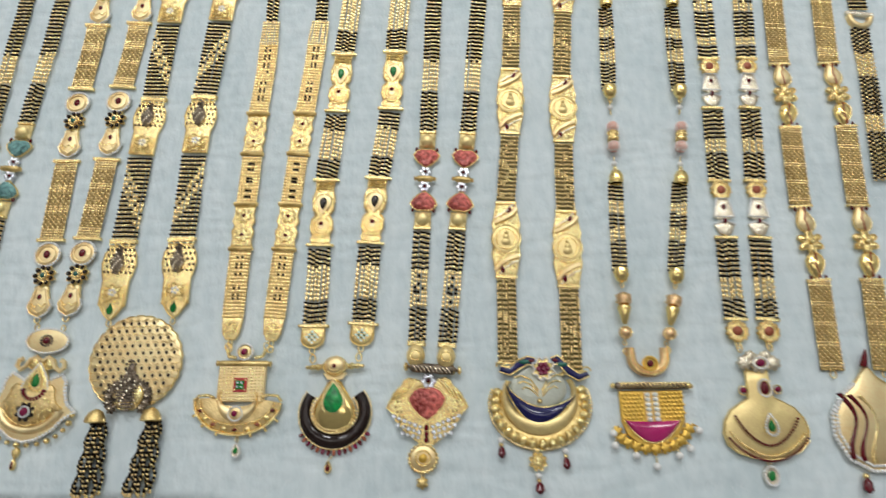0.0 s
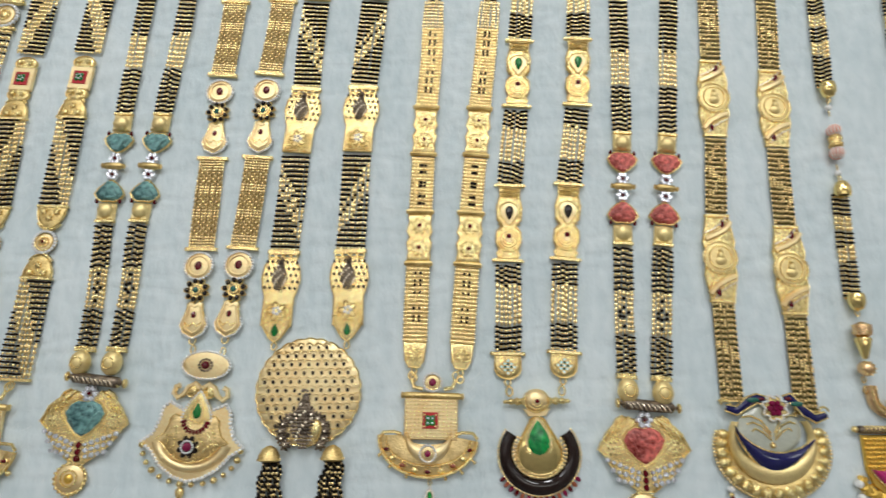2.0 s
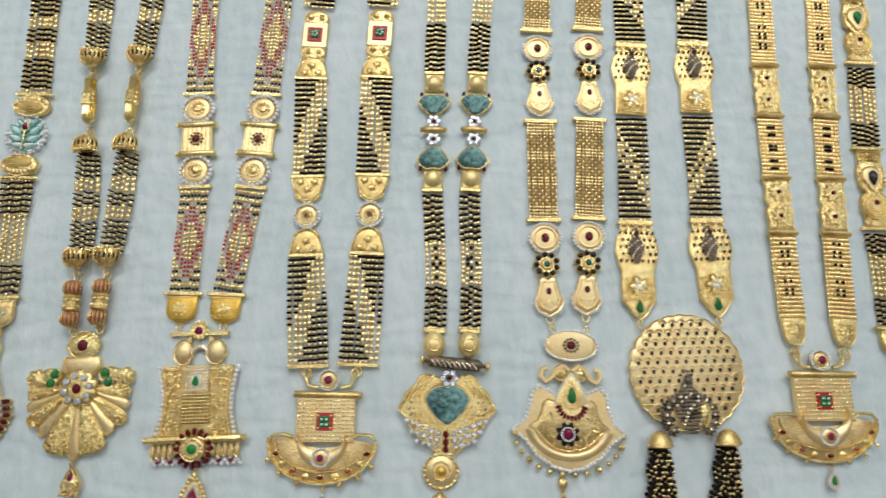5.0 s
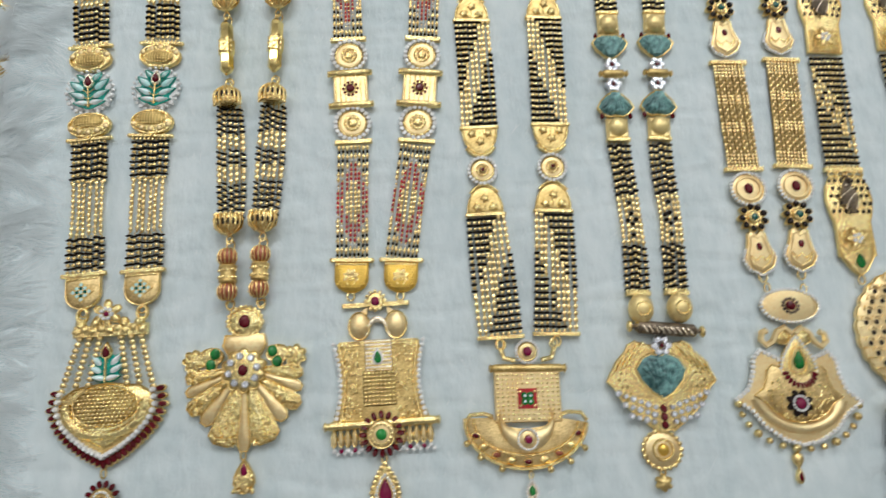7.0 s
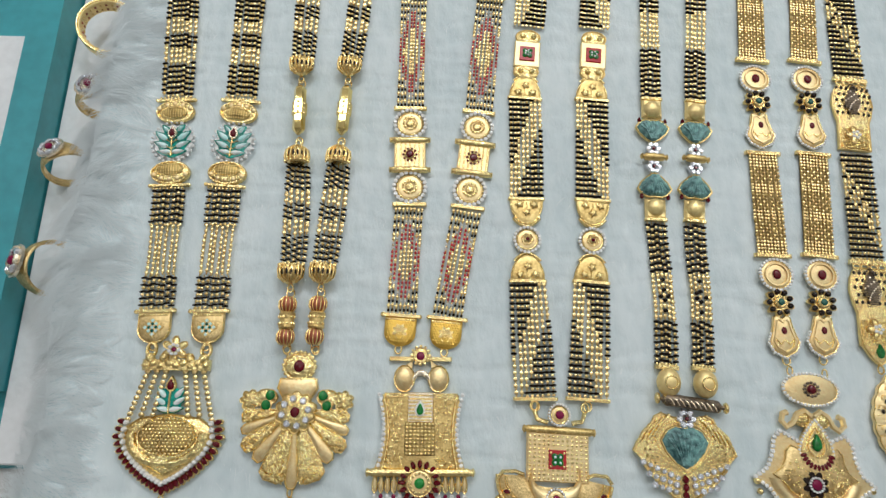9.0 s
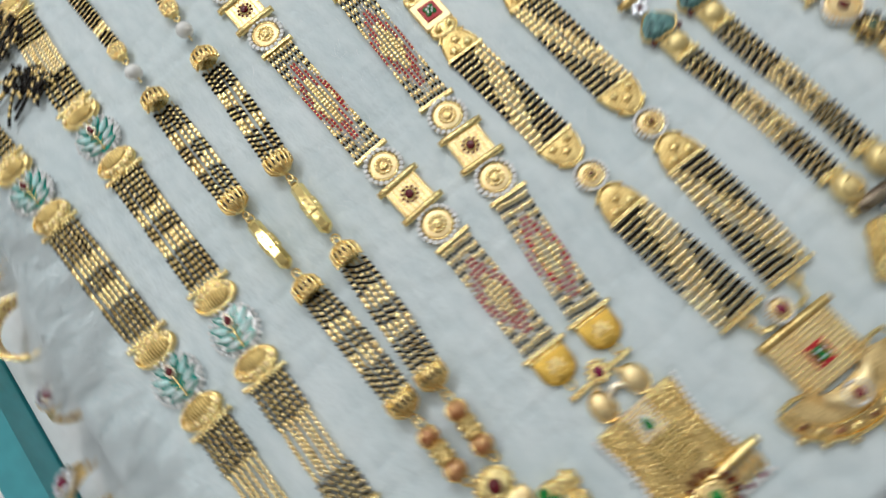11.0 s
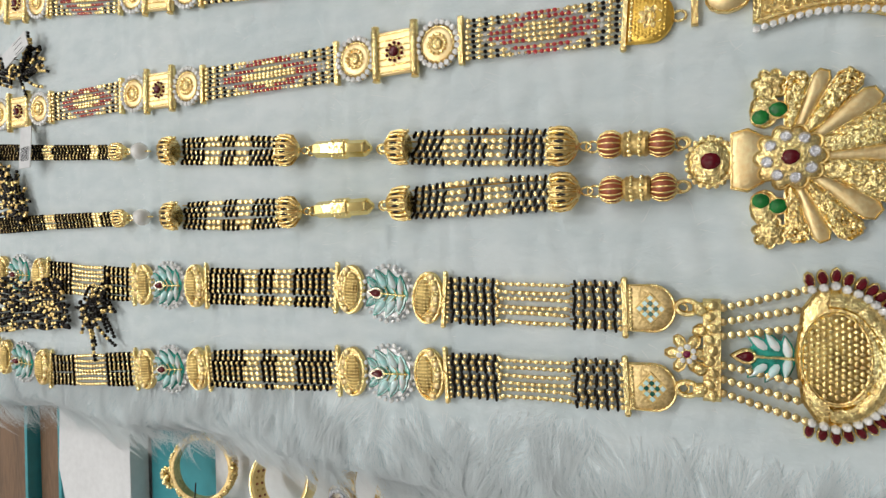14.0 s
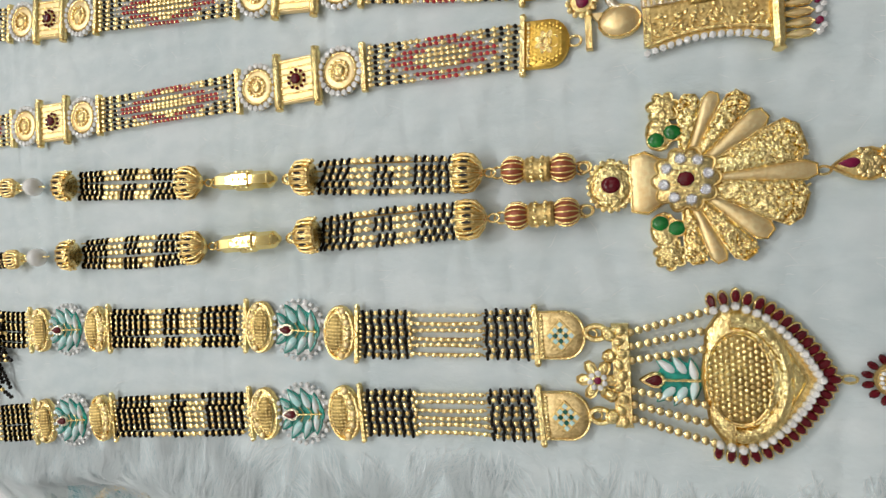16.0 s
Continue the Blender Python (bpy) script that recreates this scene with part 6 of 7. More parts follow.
def blue_pendant():
    k = Kind()
    s = Solid()
    o = [(-3.0 + 25.6 * math.cos(radians(a)), -21.5 + 21.5 * math.sin(radians(a))) for a in range(158, 383, 7)]
    i_ = [(-3.0 + 19.0 * math.cos(radians(a)), -20.0 + 16.6 * math.sin(radians(a))) for a in range(158, 383, 7)]
    s.band(o, i_, 0, 1.2, 0.8, "gold_antique")
    for j in range(19):
        a = radians(160 + j * 12.2)
        x, y = -3.0 + 23.2 * math.cos(a), -21.2 + 19.6 * math.sin(a)
        s.plate([(x + p * math.cos(a) - q * math.sin(a), y + p * math.sin(a) + q * math.cos(a)) for p, q in ellipse(0, 0, 3.0, 2.4, 8)], 1.0, 2.2, "gold_hammered", 0.5, 0.9)
    s.beads_along([(-3 + (x + 3) * 1.04, -21.5 + (y + 21.5) * 1.04) for x, y in o], 0.8, "gold_bead", 0.9, False, 2.0)
    k.part("pendant", s, "gold crescent pendant with a blue enamel boat")
    s = Solid()
    o = [(-3.0 + 20.0 * math.cos(radians(a)), -18.0 + 18.6 * math.sin(radians(a))) for a in range(150, 391, 8)]
    i_ = [(-3.0 + 16.6 * math.cos(radians(a)), -15.4 + 12.4 * math.sin(radians(a))) for a in range(150, 391, 8)]
    s.band(o, i_, 1.2, 2.2, 2.2, "gold_yellow")
    k.part("moon", s, "broad matte gold crescent")
    s = Solid()
    s.plate(ellipse(-3.4, -13.2, 14.8, 11.2, 24), 0.4, 1.6, "pale_shell", 0.5, 0.8)
    k.part("pale_plate", s, "pale grey-green feathered plate")
    for sg in (-1, 1):
        for q in (0, 3.2, 6.4):
            k.part("vein", Solid().rope([(-2.6 + sg * (13.0 - q * 0.6), -7.0 - q * 1.0, 2.2), (-2.6 + sg * (9.0 - q * 0.2), -6.4 - q * 0.9, 2.6), (-2.6 + sg * 4.5, -8.6 - q * 0.8, 2.7), (-2.6 + sg * 0.8, -14.2 - q * 0.5, 2.5)], 0.42, "gold"))
    k.part("ball", Solid().ball(-3.2, -19.6, 2.6, 1.4, "gold"))
    s = Solid()
    o = arc(-20.6, -10.6, 15.6, -17.0, 17.4, 18)
    i_ = arc(-19.8, -11.4, 14.8, -17.2, 8.4, 18)
    s.band(o, i_, 2.6, 3.4, 2.0, "blue_enamel")
    s.rope(o, 0.45, "gold", 3.4)
    s.rope(i_, 0.45, "gold", 3.4)
    k.part("blue_boat", s, "glossy dark blue enamel boat")
    for sg in (-1, 1):
        s = Solid()
        tilt = -3.2 if sg > 0 else 0.8
        top = [(sg * 4, 2.2), (sg * 8, 3.4), (sg * 13, 1.0 + tilt), (sg * 18, -3.0 + tilt), (sg * 22.5, -2.0 + tilt)]
        low = [(sg * 4, -2.0), (sg * 8, -0.6), (sg * 12, -3.4 + tilt), (sg * 18, -6.8 + tilt), (sg * 23.5, -4.6 + tilt)]
        s.band(top if sg > 0 else top, low, 2.2, 3.0, 1.0, "blue_enamel")
        s.rope(top, 0.5, "gold", 3.2)
        s.rope(low, 0.5, "gold", 3.2)
        s.rope([(sg * (22.5 + 2.2 * math.cos(t)), -2.0 + tilt + 2.2 * math.sin(t)) for t in [q * 0.5 for q in range(11)]], 0.5, "gold", 2.6)
        s.plate(ellipse(sg * 10, 0.2 + tilt * 0.5, 3.0, 1.2, 10), 3.4, 4.3, "green_enamel", 0.3, 0.3)
        s.plate(ellipse(sg * 6.2, 1.0, 1.6, 0.9, 8), 3.6, 4.3, "ruby", 0.3, 0.2)
        k.part("enamel_feather", s, "blue and green enamel feather")
    s = Solid()
    s.plate(petals(-0.3, -3.2, 4.2, 6.4, 8), 2.6, 3.6, "gold", 0.4)
    s.beads_along(petals(-0.3, -3.2, 4.4, 6.2, 8, 3), 0.6, "stone", 3.8, True, 2.0)
    for i in range(7):
        t = 2 * math.pi * i / 6
        q = 0 if i == 6 else 2.5
        s.gem(ellipse(-0.3 + q * math.cos(t), -3.2 + q * math.sin(t), 1.45, 1.45, 7), 3.6, 1.4, "pink_stone")
    k.part("red_flower", s, "flower of red stones")
    for x, y, w_ in ((-24.4, -43.0, 2.6), (8.0, -49.4, 2.6), (-6.4, -60.6, 3.2)):
        s = Solid().ball(x, y + 4.6, 1.6, 1.7, "stone")
        s.ball(x, y + 2.2, 1.5, 1.2, "gold")
        s.lathe(x, y + 1.6, x + 0.3, y - 4.0, [(0, 0.6), (0.2, w_ * 0.6), (0.7, w_ * 0.8), (1, 0.8)], "ruby", 0.2, 8)
        k.part("drop", s, "dark red drop bead under a clear stone")
    s = Solid()
    s.plate(petals(-6.2, -49.3, 3.2, 4.8, 8), 0, 1.8, "gold_hammered", 0.4, 1.4)
    s.rope([(-6.2, -45, 1.0), (-6.2, -43, 1.0)], 0.6, "gold")
    k.part("gold_flower", s)
    return k


def fine_weave(u, v, c, r):
    """Chains of dark and gold seed beads by turns, crossed by a gold slash."""
    if abs(u - (v - 0.42) / 0.16) < 0.22:
        return "G"
    return "S" if r % 2 else "Y"


n = Necklace(237.5, -37.4, "gold necklace with coin medallions and a blue crescent pendant", 11, (-0.7, 0.3))
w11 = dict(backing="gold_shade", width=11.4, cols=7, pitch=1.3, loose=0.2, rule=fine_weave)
medal_tokens = [link(MEDALLION, 234, 189, 1.0), beads(188.5, 144, **w11), link(MEDALLION, 143.4, 97.4), beads(97, 55.4, **w11), link(MEDALLION, 54.6, 9.8), beads(9.6, -36.5, **w11), link(SLASH_BAR, -36.2, -37.8, 0.7)]
n.strand([(240, 234), (235.8, 188), (232, 143), (229.5, 120), (228.8, 97), (223.7, 55), (221.6, 30), (221.2, 10), (219.2, -38)], medal_tokens)
n.strand([(273, 228), (268.4, 187), (263.3, 138), (262, 115), (260.4, 92), (257.5, 46), (256.5, 25), (255.2, 2), (252.7, -46)], medal_tokens, -6.6)
blue_pendant().put(n.base, 0, 0)


# ---- necklace with the woven yellow pendant ----
def smooth_cap(up):
    s = Solid().lathe(0, 4.2 * up, 0, -4.2 * up, [(0, 0.8), (0.12, 2.8), (0.45, 4.0), (0.8, 4.1), (1, 3.6)], "gold_polish", 0, 12, 0.85)
    s.rope(ellipse(0, up * 5.2, 0.9, 1.6, 8), 0.35, "gold", 2.6, True)
    return Kind().part("bead_cap", s)


def cone_drop():
    s = Solid()
    s.lathe(0, 9.5, 0, 2.2, [(0, 1.2), (0.2, 4.0), (0.5, 4.2), (0.85, 3.8), (1, 2.4)], "rose_gold", 0.2, 10)
    for y in (7.6, 4.2):
        s.rope([(x, y, 4.2 + q) for x, q in ((-4, -1), (-2, 2.8), (0, 4.1), (2, 2.8), (4, -1))], 0.5, "gold")
    s.lathe(0, 2.0, 0, -8.0, [(0, 3.4), (0.1, 3.8), (0.9, 1.5), (1, 1.0)], "gold_polish", 0.2, 10)
    s.ball(0, -12.4, 3.6, 3.6, "rose_gold", shape=FINE)
    for i in range(10):
        t = 2 * math.pi * i / 10
        s.ball(2.9 * math.cos(t), -12.4 + 2.9 * math.sin(t), 5.6, 0.7, "gold_hammered", shape=SMALL)
    s.rope(ellipse(0, -17.4, 0.9, 1.5, 8), 0.35, "gold", 1.0, True)
    return Kind().part("cone_bead", s, "gold cone with a granulated ball")


CAP_A, CAP_B, CONE = smooth_cap(1), smooth_cap(-1), cone_drop()
TINY_PEARL, CORAL = pearl_bead(1.7), barrel_bead("coral_enamel", "pearl")


def yellow_pendant():
    k = Kind()
    s = Solid()
    s.band([(-11.2, 1.2), *ellipse(0.2, -4.5, 11.4, 10.0, 15, 180, 360), (11.6, 0.6)], [(-6.6, 1.2), *ellipse(0.2, -4.5, 6.4, 5.2, 15, 180, 360), (7.0, 0.6)], 0, 1.6, 1.8, "rose_gold")
    for q in (0.72, 0.88):
        s.rope([(-11.2 * q, 1.0), *ellipse(0.2, -4.5, 11.4 * q, 10.0 * q, 15, 180, 360), (11.6 * q, 0.4)], 0.45, "gold", 3.5)
    s.rope(ellipse(0.4, -7.6, 3.6, 3.4, 14), 0.8, "mustard", 2.8, True)
    s.plate(ellipse(0.4, -7.6, 3.2, 3.0, 12), 1.2, 2.6, "mustard", 0.3)
    for sg in (-1, 1):
        s.rope(ellipse(sg * 11.2, -0.8, 1.3, 1.8, 10), 0.4, "gold", 1.4, True)
    lower = [(-17.4, -21), (15.6, -21.6), (15.0, -37), (11, -44), (4, -48), (-3.4, -49.4), (-10, -47.4), (-15.4, -43), (-17.6, -36)]
    s.plate(lower[::-1], 0, 1.4, "mustard", 0.4)
    for i in range(11):
        a = radians(196 + i * 15)
        x, y = -2.0 + 19.0 * math.cos(a), -38.0 + 12.4 * math.sin(a)
        s.plate(petals(x, y, 2.0, 3.2, 5, 3), 0, 1.6, "mustard", 0.4, 0.5)
    k.part("pendant", s, "yellow gold pendant with woven panel and pink enamel boat")
    k.part("gemstone", Solid().gem(ellipse(0.4, -7.6, 1.9, 1.9, 10), 2.8, 1.2, "ruby"), "dark red stone")
    s = Solid()
    s.lathe(-19.4, -18.4, 18.8, -19.6, [(0, 1.0), (0.02, 1.8), (0.05, 1.8), (0.95, 1.8), (0.98, 1.8), (1, 1.0)], "oxidised", 0.4, 8)
    for i in range(17):
        x = -17.2 + i * 2.12
        s.rope([(x, -17.2 - 0.03 * x, 3.4), (x + 1.0, -18.6 - 0.03 * x, 4.1), (x + 2.0, -20 - 0.03 * x, 3.4)], 0.3, "gold")
        s.rope([(x, -20 - 0.03 * x, 3.4), (x + 1.0, -18.6 - 0.03 * x, 4.1), (x + 2.0, -17.2 - 0.03 * x, 3.4)], 0.3, "gold")
    for x, y in ((-20.2, -18.3), (19.6, -19.7)):
        s.ball(x, y, 2.0, 1.6, "gold")
    k.part("roller", s, "black roller with gold lattice")
    s = Solid()
    for j in range(9):
        for i in range(15):
            x, y = -15.8 + i * 2.12 + (j % 2) * 1.0, -23.0 - j * 2.0
            if abs(x + 1.2) > 4.4 and x < 15 and y > -40 + abs(x + 1) * 0.2:
                s.ball(x, y, 1.7, (1.0, 1.0, 0.8), "mustard", 0.78, SMALL)
    k.part("woven_panel", s, "panel of woven yellow gold")
    s = Solid()
    for x in (-3.2, 0.8):
        s.box(x, -29.6, 1.3, 2.2, 3.4, 15.5, "gold_matte", 0.3)
        for j in range(6):
            s.gem(ellipse(x, -23.4 - j * 2.5, 1.5, 1.2, 8), 2.1, 1.2, "stone")
    k.part("stone_panel", s, "two columns of clear stones")
    s = Solid()
    s.band(arc(-16.2, -35.8, 12.2, -36.4, 10.6, 16), arc(-14.6, -36.2, 10.8, -36.6, 0.4, 16), 1.6, 2.4, 1.4, "pink_enamel")
    s.rope(arc(-16.2, -35.8, 12.2, -36.4, 11.2, 16), 0.6, "gold", 2.0)
    k.part("pink_boat", s, "glossy pink enamel boat")
    for x, y in ((-22.6, -42.0), (-22.4, -48.0), (-12.2, -53.2), (-2.4, -58.6), (9.5, -53.8), (21.1, -42.0), (15.6, -50.6)):
        s = Solid().ball(x, y, 1.8, 1.9, "pearl", shape=FINE)
        s.rope([(x, y + 1.6, 1.4), (x * 0.86, y * 0.94 + 1.0, 1.4)], 0.4, "gold")
        k.part("pearl", s, "white hanging pearl")
    return k


n = Necklace(294.0, -32.1, "thin black bead necklace with coral barrels and woven yellow pendant", 12, (-1.3, 0.2))
w12 = dict(width=8.4, cols=5, pitch=2.4, loose=0.4, bulge=0.15)
thin_rule = bands((0.24, "k"), (0.36, "g"), (0.52, "k"), (0.66, "g"), (1, "k"))
thin_tokens = [beads(222, 192, rule=solid_rule("k"), **w12), link(CAP_A, 192, 184), beads(184, 124.5, rule=thin_rule, **w12), link(CAP_B, 126, 118.5), link(TINY_PEARL, 115, 110.5), link(CORAL, 102.0, 83.0, 0.93), link(TINY_PEARL, 78, 73.5), link(CAP_A, 70.5, 63.5), beads(65, 10.5, rule=thin_rule, **w12), link(CAP_B, 12.2, 4.6), link(CONE, 0.5, -22)]
n.strand([(298, 222), (295.8, 184), (291.4, 125), (289.8, 95), (288.6, 66), (286.5, 40), (284.8, 8), (284.2, -8), (282.6, -30)], thin_tokens)
n.strand([(341, 222), (337.4, 182), (333.5, 122), (330, 94), (326, 66), (321, 38), (314.6, 6), (310.6, -8), (304.8, -30)], thin_tokens, -1.8)
yellow_pendant().put(n.base, 0, 0)


# ---- necklace with the vase pendant ----
def silver_link():
    """Sun disc, pale trapezoid and fan. 34 mm."""
    k = Kind()
    s = Solid()
    s.plate(petals(0, 11.4, 4.6, 6.0, 12, 4), 0, 1.6, "gold", 0.4, 0.3)
    s.beads_along(ellipse(0, 11.4, 4.9, 4.9, 18), 0.7, "gold_bead", 1.9, True, 2.1)
    k.part("sun_disc", s)
    for y in (17.2, -17.2):
        k.part("bar", Solid().box(0, y, 0, 1.9, 13.0, 1.5, "gold", 0.4))
    k.part("orange_stone", Solid().plate(ellipse(0, 11.4, 2.5, 2.5, 12), 1.4, 2.4, "rust_enamel", 0.4, 0.5), "small orange stone")
    s = Solid()
    s.plate([(-3.4, 6), (3.4, 6), (5.6, -5), (2, -6.8), (-2, -6.8), (-5.6, -5)][::-1], 0, 1.6, "silver_gilt", 0.5, 0.5)
    s.rope([(-3.4, 6), (3.4, 6), (5.6, -5), (-5.6, -5)], 0.6, "stone", 1.7, True)
    s.plate([(-5.8, -9.6), (0, -7.0), (5.8, -9.6), (3.4, -15), (0, -16.6), (-3.4, -15)][::-1], 0, 1.5, "silver_gilt", 0.4, 0.8)
    s.rope([(-5.8, -9.6), (0, -7.0), (5.8, -9.6)], 0.6, "stone", 1.7)
    k.part("pale_plate", s, "pale silver-gold plate edged with stones")
    for x, y in ((0, 0.8), (0, -7.6)):
        k.part("gemstone", Solid().gem(ellipse(x, y, 1.2, 1.6, 8), 2.0, 0.9, "ruby"), "dark stone")
    return k


def sun_end():
    s = Solid()
    s.plate(petals(0, 0, 4.8, 6.2, 12, 4), 0, 1.6, "gold", 0.4, 0.3)
    s.beads_along(ellipse(0, 0, 5.0, 5.0, 18), 0.75, "gold_bead", 1.9, True, 2.1)
    s.box(0, 6.6, 0, 1.9, 12.5, 1.6, "gold", 0.4)
    s.rope(ellipse(0, -7.4, 1.3, 1.9, 10), 0.4, "gold", 0.8, True)
    return Kind().part("sun_end", s).part("orange_stone", Solid().plate(ellipse(0, 0, 2.6, 2.6, 12), 1.4, 2.4, "rust_enamel", 0.4, 0.5), "small orange stone")


SILVER, SUN_END = silver_link(), sun_end()


def vase_pendant():
    k = Kind()
    s = Solid()
    half = [(5.8, -12), (5.9, -20), (6.6, -26), (11.0, -28.4), (16.4, -31.6), (20.4, -37.0), (21.9, -43.0), (20.4, -49.0), (15.6, -53.2), (8, -56.0), (0, -56.8)]
    line = [(x - 3.0, y) for x, y in half] + [(-x - 3.0, y) for x, y in reversed(half[:-1])]
    s.plate(line[::-1], 0, 2.0, "gold_yellow", 0.8, 1.6)
    for sg in (-1, 1):
        s.rope(ellipse(-1 + sg * 8.0, -0.5, 1.4, 2.0, 10), 0.4, "gold", 1.0, True)
    k.part("pendant", s, "matte gold vase-shaped pendant with stone rows")
    s = Solid()
    for x, y, r in ((-8, -8.0, 4.2), (-1, -9.0, 5.4), (6.4, -8.8, 4.2), (-4.6, -4.6, 3.0), (3.2, -5.0, 3.0)):
        s.plate(petals(x, y, r * 0.75, r, 7, 3), 0.6, 3.0, "silver_gilt", 0.5, 0.8)
    s.beads_along(ellipse(-0.8, -8.6, 3.8, 3.0, 14), 0.6, "stone", 4.0, True, 2.0)
    s.gem(ellipse(-0.8, -8.6, 2.5, 1.9, 10), 3.6, 1.4, "pink_stone")
    k.part("cap", s, "pale gold cluster with purple-red stone")
    s = Solid()
    stone_ring(s, ellipse(-0.8, -21.4, 3.4, 4.4, 14), 0.65, 3.6)
    s.gem(ellipse(-0.8, -21.4, 2.4, 3.4, 10), 3.0, 1.5, "ruby")
    for x in (-11.4, 6.4):
        s.ball(x, -22.2, 2.0, 1.6, "pink_stone")
        s.rope(ellipse(x, -22.2, 2.2, 2.2, 10), 0.4, "gold", 1.6, True)
    k.part("neck_stone", s, "dark oval stone ringed with clear ones")
    s = Solid()
    s.beads_along(tear(-1.6, -39.6, 7.2, 10.6, 14), 0.75, "stone", 5.2, True, 2.0)
    s.gem(tear(-1.6, -40.0, 4.0, 6.0, 12), 4.6, 1.4, "emerald")
    k.part("drop_stone", s, "green drop stone ringed with clear ones")
    for x0, y0, x1, y1, sag, mat, z in ((-18.6, -35.0, 13.0, -36.2, 14.0, "ruby", 4.4), (-21.6, -42.6, 16.0, -43.8, 11.6, "gold_bead", 3.0), (-22.4, -45.6, 17.0, -46.6, 11.0, "ruby", 2.2)):
        k.part("beaded_edge", Solid().beads_along(arc(x0, y0, x1, y1, sag, 18), 0.8, mat, z, False, 2.0), "curved row of dark red beads" if mat == "ruby" else "")
    s = Solid()
    s.rope(ellipse(-4.0, -58.0, 0.9, 1.6, 8), 0.35, "gold", 0.8, True)
    s.plate(ellipse(-4.2, -64.0, 4.0, 5.0, 14), 0, 1.4, "silver_gilt", 0.4)
    stone_ring(s, ellipse(-4.2, -64.0, 3.6, 4.6, 12), 0.75, 1.5)
    s.gem(ellipse(-4.2, -64.0, 1.9, 2.6, 8), 1.3, 1.0, "emerald")
    k.part("drop", s, "oval drop with green stone")
    return k


n = Necklace(352.5, -32.8, "gold and black bead necklace with a vase pendant", 13, (-1.6, 0.2))
w13 = dict(width=12.0, cols=6, pitch=2.75, loose=0.25)
vase_tokens = [beads(226, 145.5, rule=bands((0.5, "k"), (0.58, "g"), (0.82, "k"), (0.9, "g"), (1, "k")), **w13), link(SILVER, 144, 110.5), beads(109, 64.5, rule=bands((0.44, "k"), (0.62, "g"), (1, "k")), wave=0.2, **w13), link(SILVER, 62.6, 29), beads(27.6, -17.4, rule=bands((0.50, "k"), (0.74, "g"), (1, "k")), wave=0.15, **w13), link(SUN_END, -18.0, -30)]
n.strand([(362, 226), (358.4, 182), (355.5, 144), (352.3, 110), (348.6, 62), (346.9, 29), (344.2, -19), (343.2, -32)], vase_tokens)
n.strand([(387, 226), (382.7, 180), (378.6, 143), (374.5, 109), (369.2, 62), (365.6, 28), (361, -20), (359.2, -32)], vase_tokens, -0.8)
vase_pendant().put(n.base, 0, 0)


# ---- necklace with gold leaves ----
def gold_leaf_link():
    """Leaf, flower and leaf in gold. 44 mm."""
    k = Kind()
    s = Solid()
    for y, up in ((13.5, 1), (-13.5, -1)):
        ca, sa = math.cos(0.15 * up), math.sin(0.15 * up)
        s.plate([(p * ca - q * sa, y + p * sa + q * ca) for p, q in tear(0, 0, 11.5, 16, 16, up)], 0, 1.6, "gold_matte" if up > 0 else "gold_polish", 0.5, 2.0)
        s.rope([(0.5, y - 7, 2.4), (-1.2, y, 3.6), (1.0, y + 7, 2.4)], 0.5, "rust_enamel")
        s.box(0, 21.6 * up, 0, 1.8, 13.0, 1.5, "gold", 0.4)
        for x in (-4.0, 4.0):
            s.gem(tear(x, 20.0 * up, 2.0, 2.8, 8), 1.0, 0.9, "ruby")
    k.part("leaf_link", s, "polished gold leaf link")
    s = Solid()
    s.plate(petals(0, 0, 4.0, 7.4, 6, 5), 0.4, 2.0, "gold", 0.5, 0.8)
    for i in range(6):
        t = 2 * math.pi * (i + 0.5) / 6
        s.ball(4.4 * math.cos(t), 4.4 * math.sin(t), 2.2, (1.8, 1.2, 1.0), "gold_hammered", t)
    s.ball(0, 0, 3.0, 1.8, "gold")
    k.part("flower", s)
    return k


GOLD_LEAF = gold_leaf_link()


def swirl_pendant():
    k = Kind()
    s = Solid()
    line = [(4, 2), (8, -4), (13, -8), (22, -14), (26, -26), (22, -40), (10, -50), (-4, -50), (-14, -44), (-19, -33), (-18, -22), (-12, -13), (-4, -7)]
    s.plate(line[::-1], 0, 1.8, "gold_matte", 0.6, 2.0)
    s.beads_along([(x * 1.03, y) for x, y in line[6:]], 1.2, "stone", 1.6, False, 1.8)
    s.beads_along([(x * 0.9 - 0.4, y * 0.95) for x, y in line[6:]], 1.0, "stone", 2.2, False, 1.8)
    k.part("pendant", s, "swirled gold pendant with red enamel lines and white stone edge")
    for q in (0, 5.0, 10.0):
        s = Solid()
        o = [(-15 + q + 4 * math.sin(i * 0.35) + i * 0.35, -12 - i * 2.3 - q * 0.2) for i in range(15)]
        s.band(o, [(x + 2.4, y + 0.6) for x, y in o], 2.2, 3.0, 0.9, "ruby" if q < 9 else "gold")
        k.part("swirl", s, "dark red enamel swirl" if q < 9 else "")
    s = Solid().lathe(2, 1, 5, 10, [(0, 2.0), (0.6, 1.4), (1, 0.4)], "ruby", 0.5, 8)
    k.part("tip", s, "red enamel tip")
    s = Solid().ball(-8.6, -52.2, 1.8, 1.6, "gold").lathe(-8.8, -53, -9.4, -60, [(0, 0.7), (0.3, 2.2), (0.8, 2.4), (1, 0.8)], "ruby", 0.2, 8)
    k.part("drop", s, "dark red drop bead")
    return k


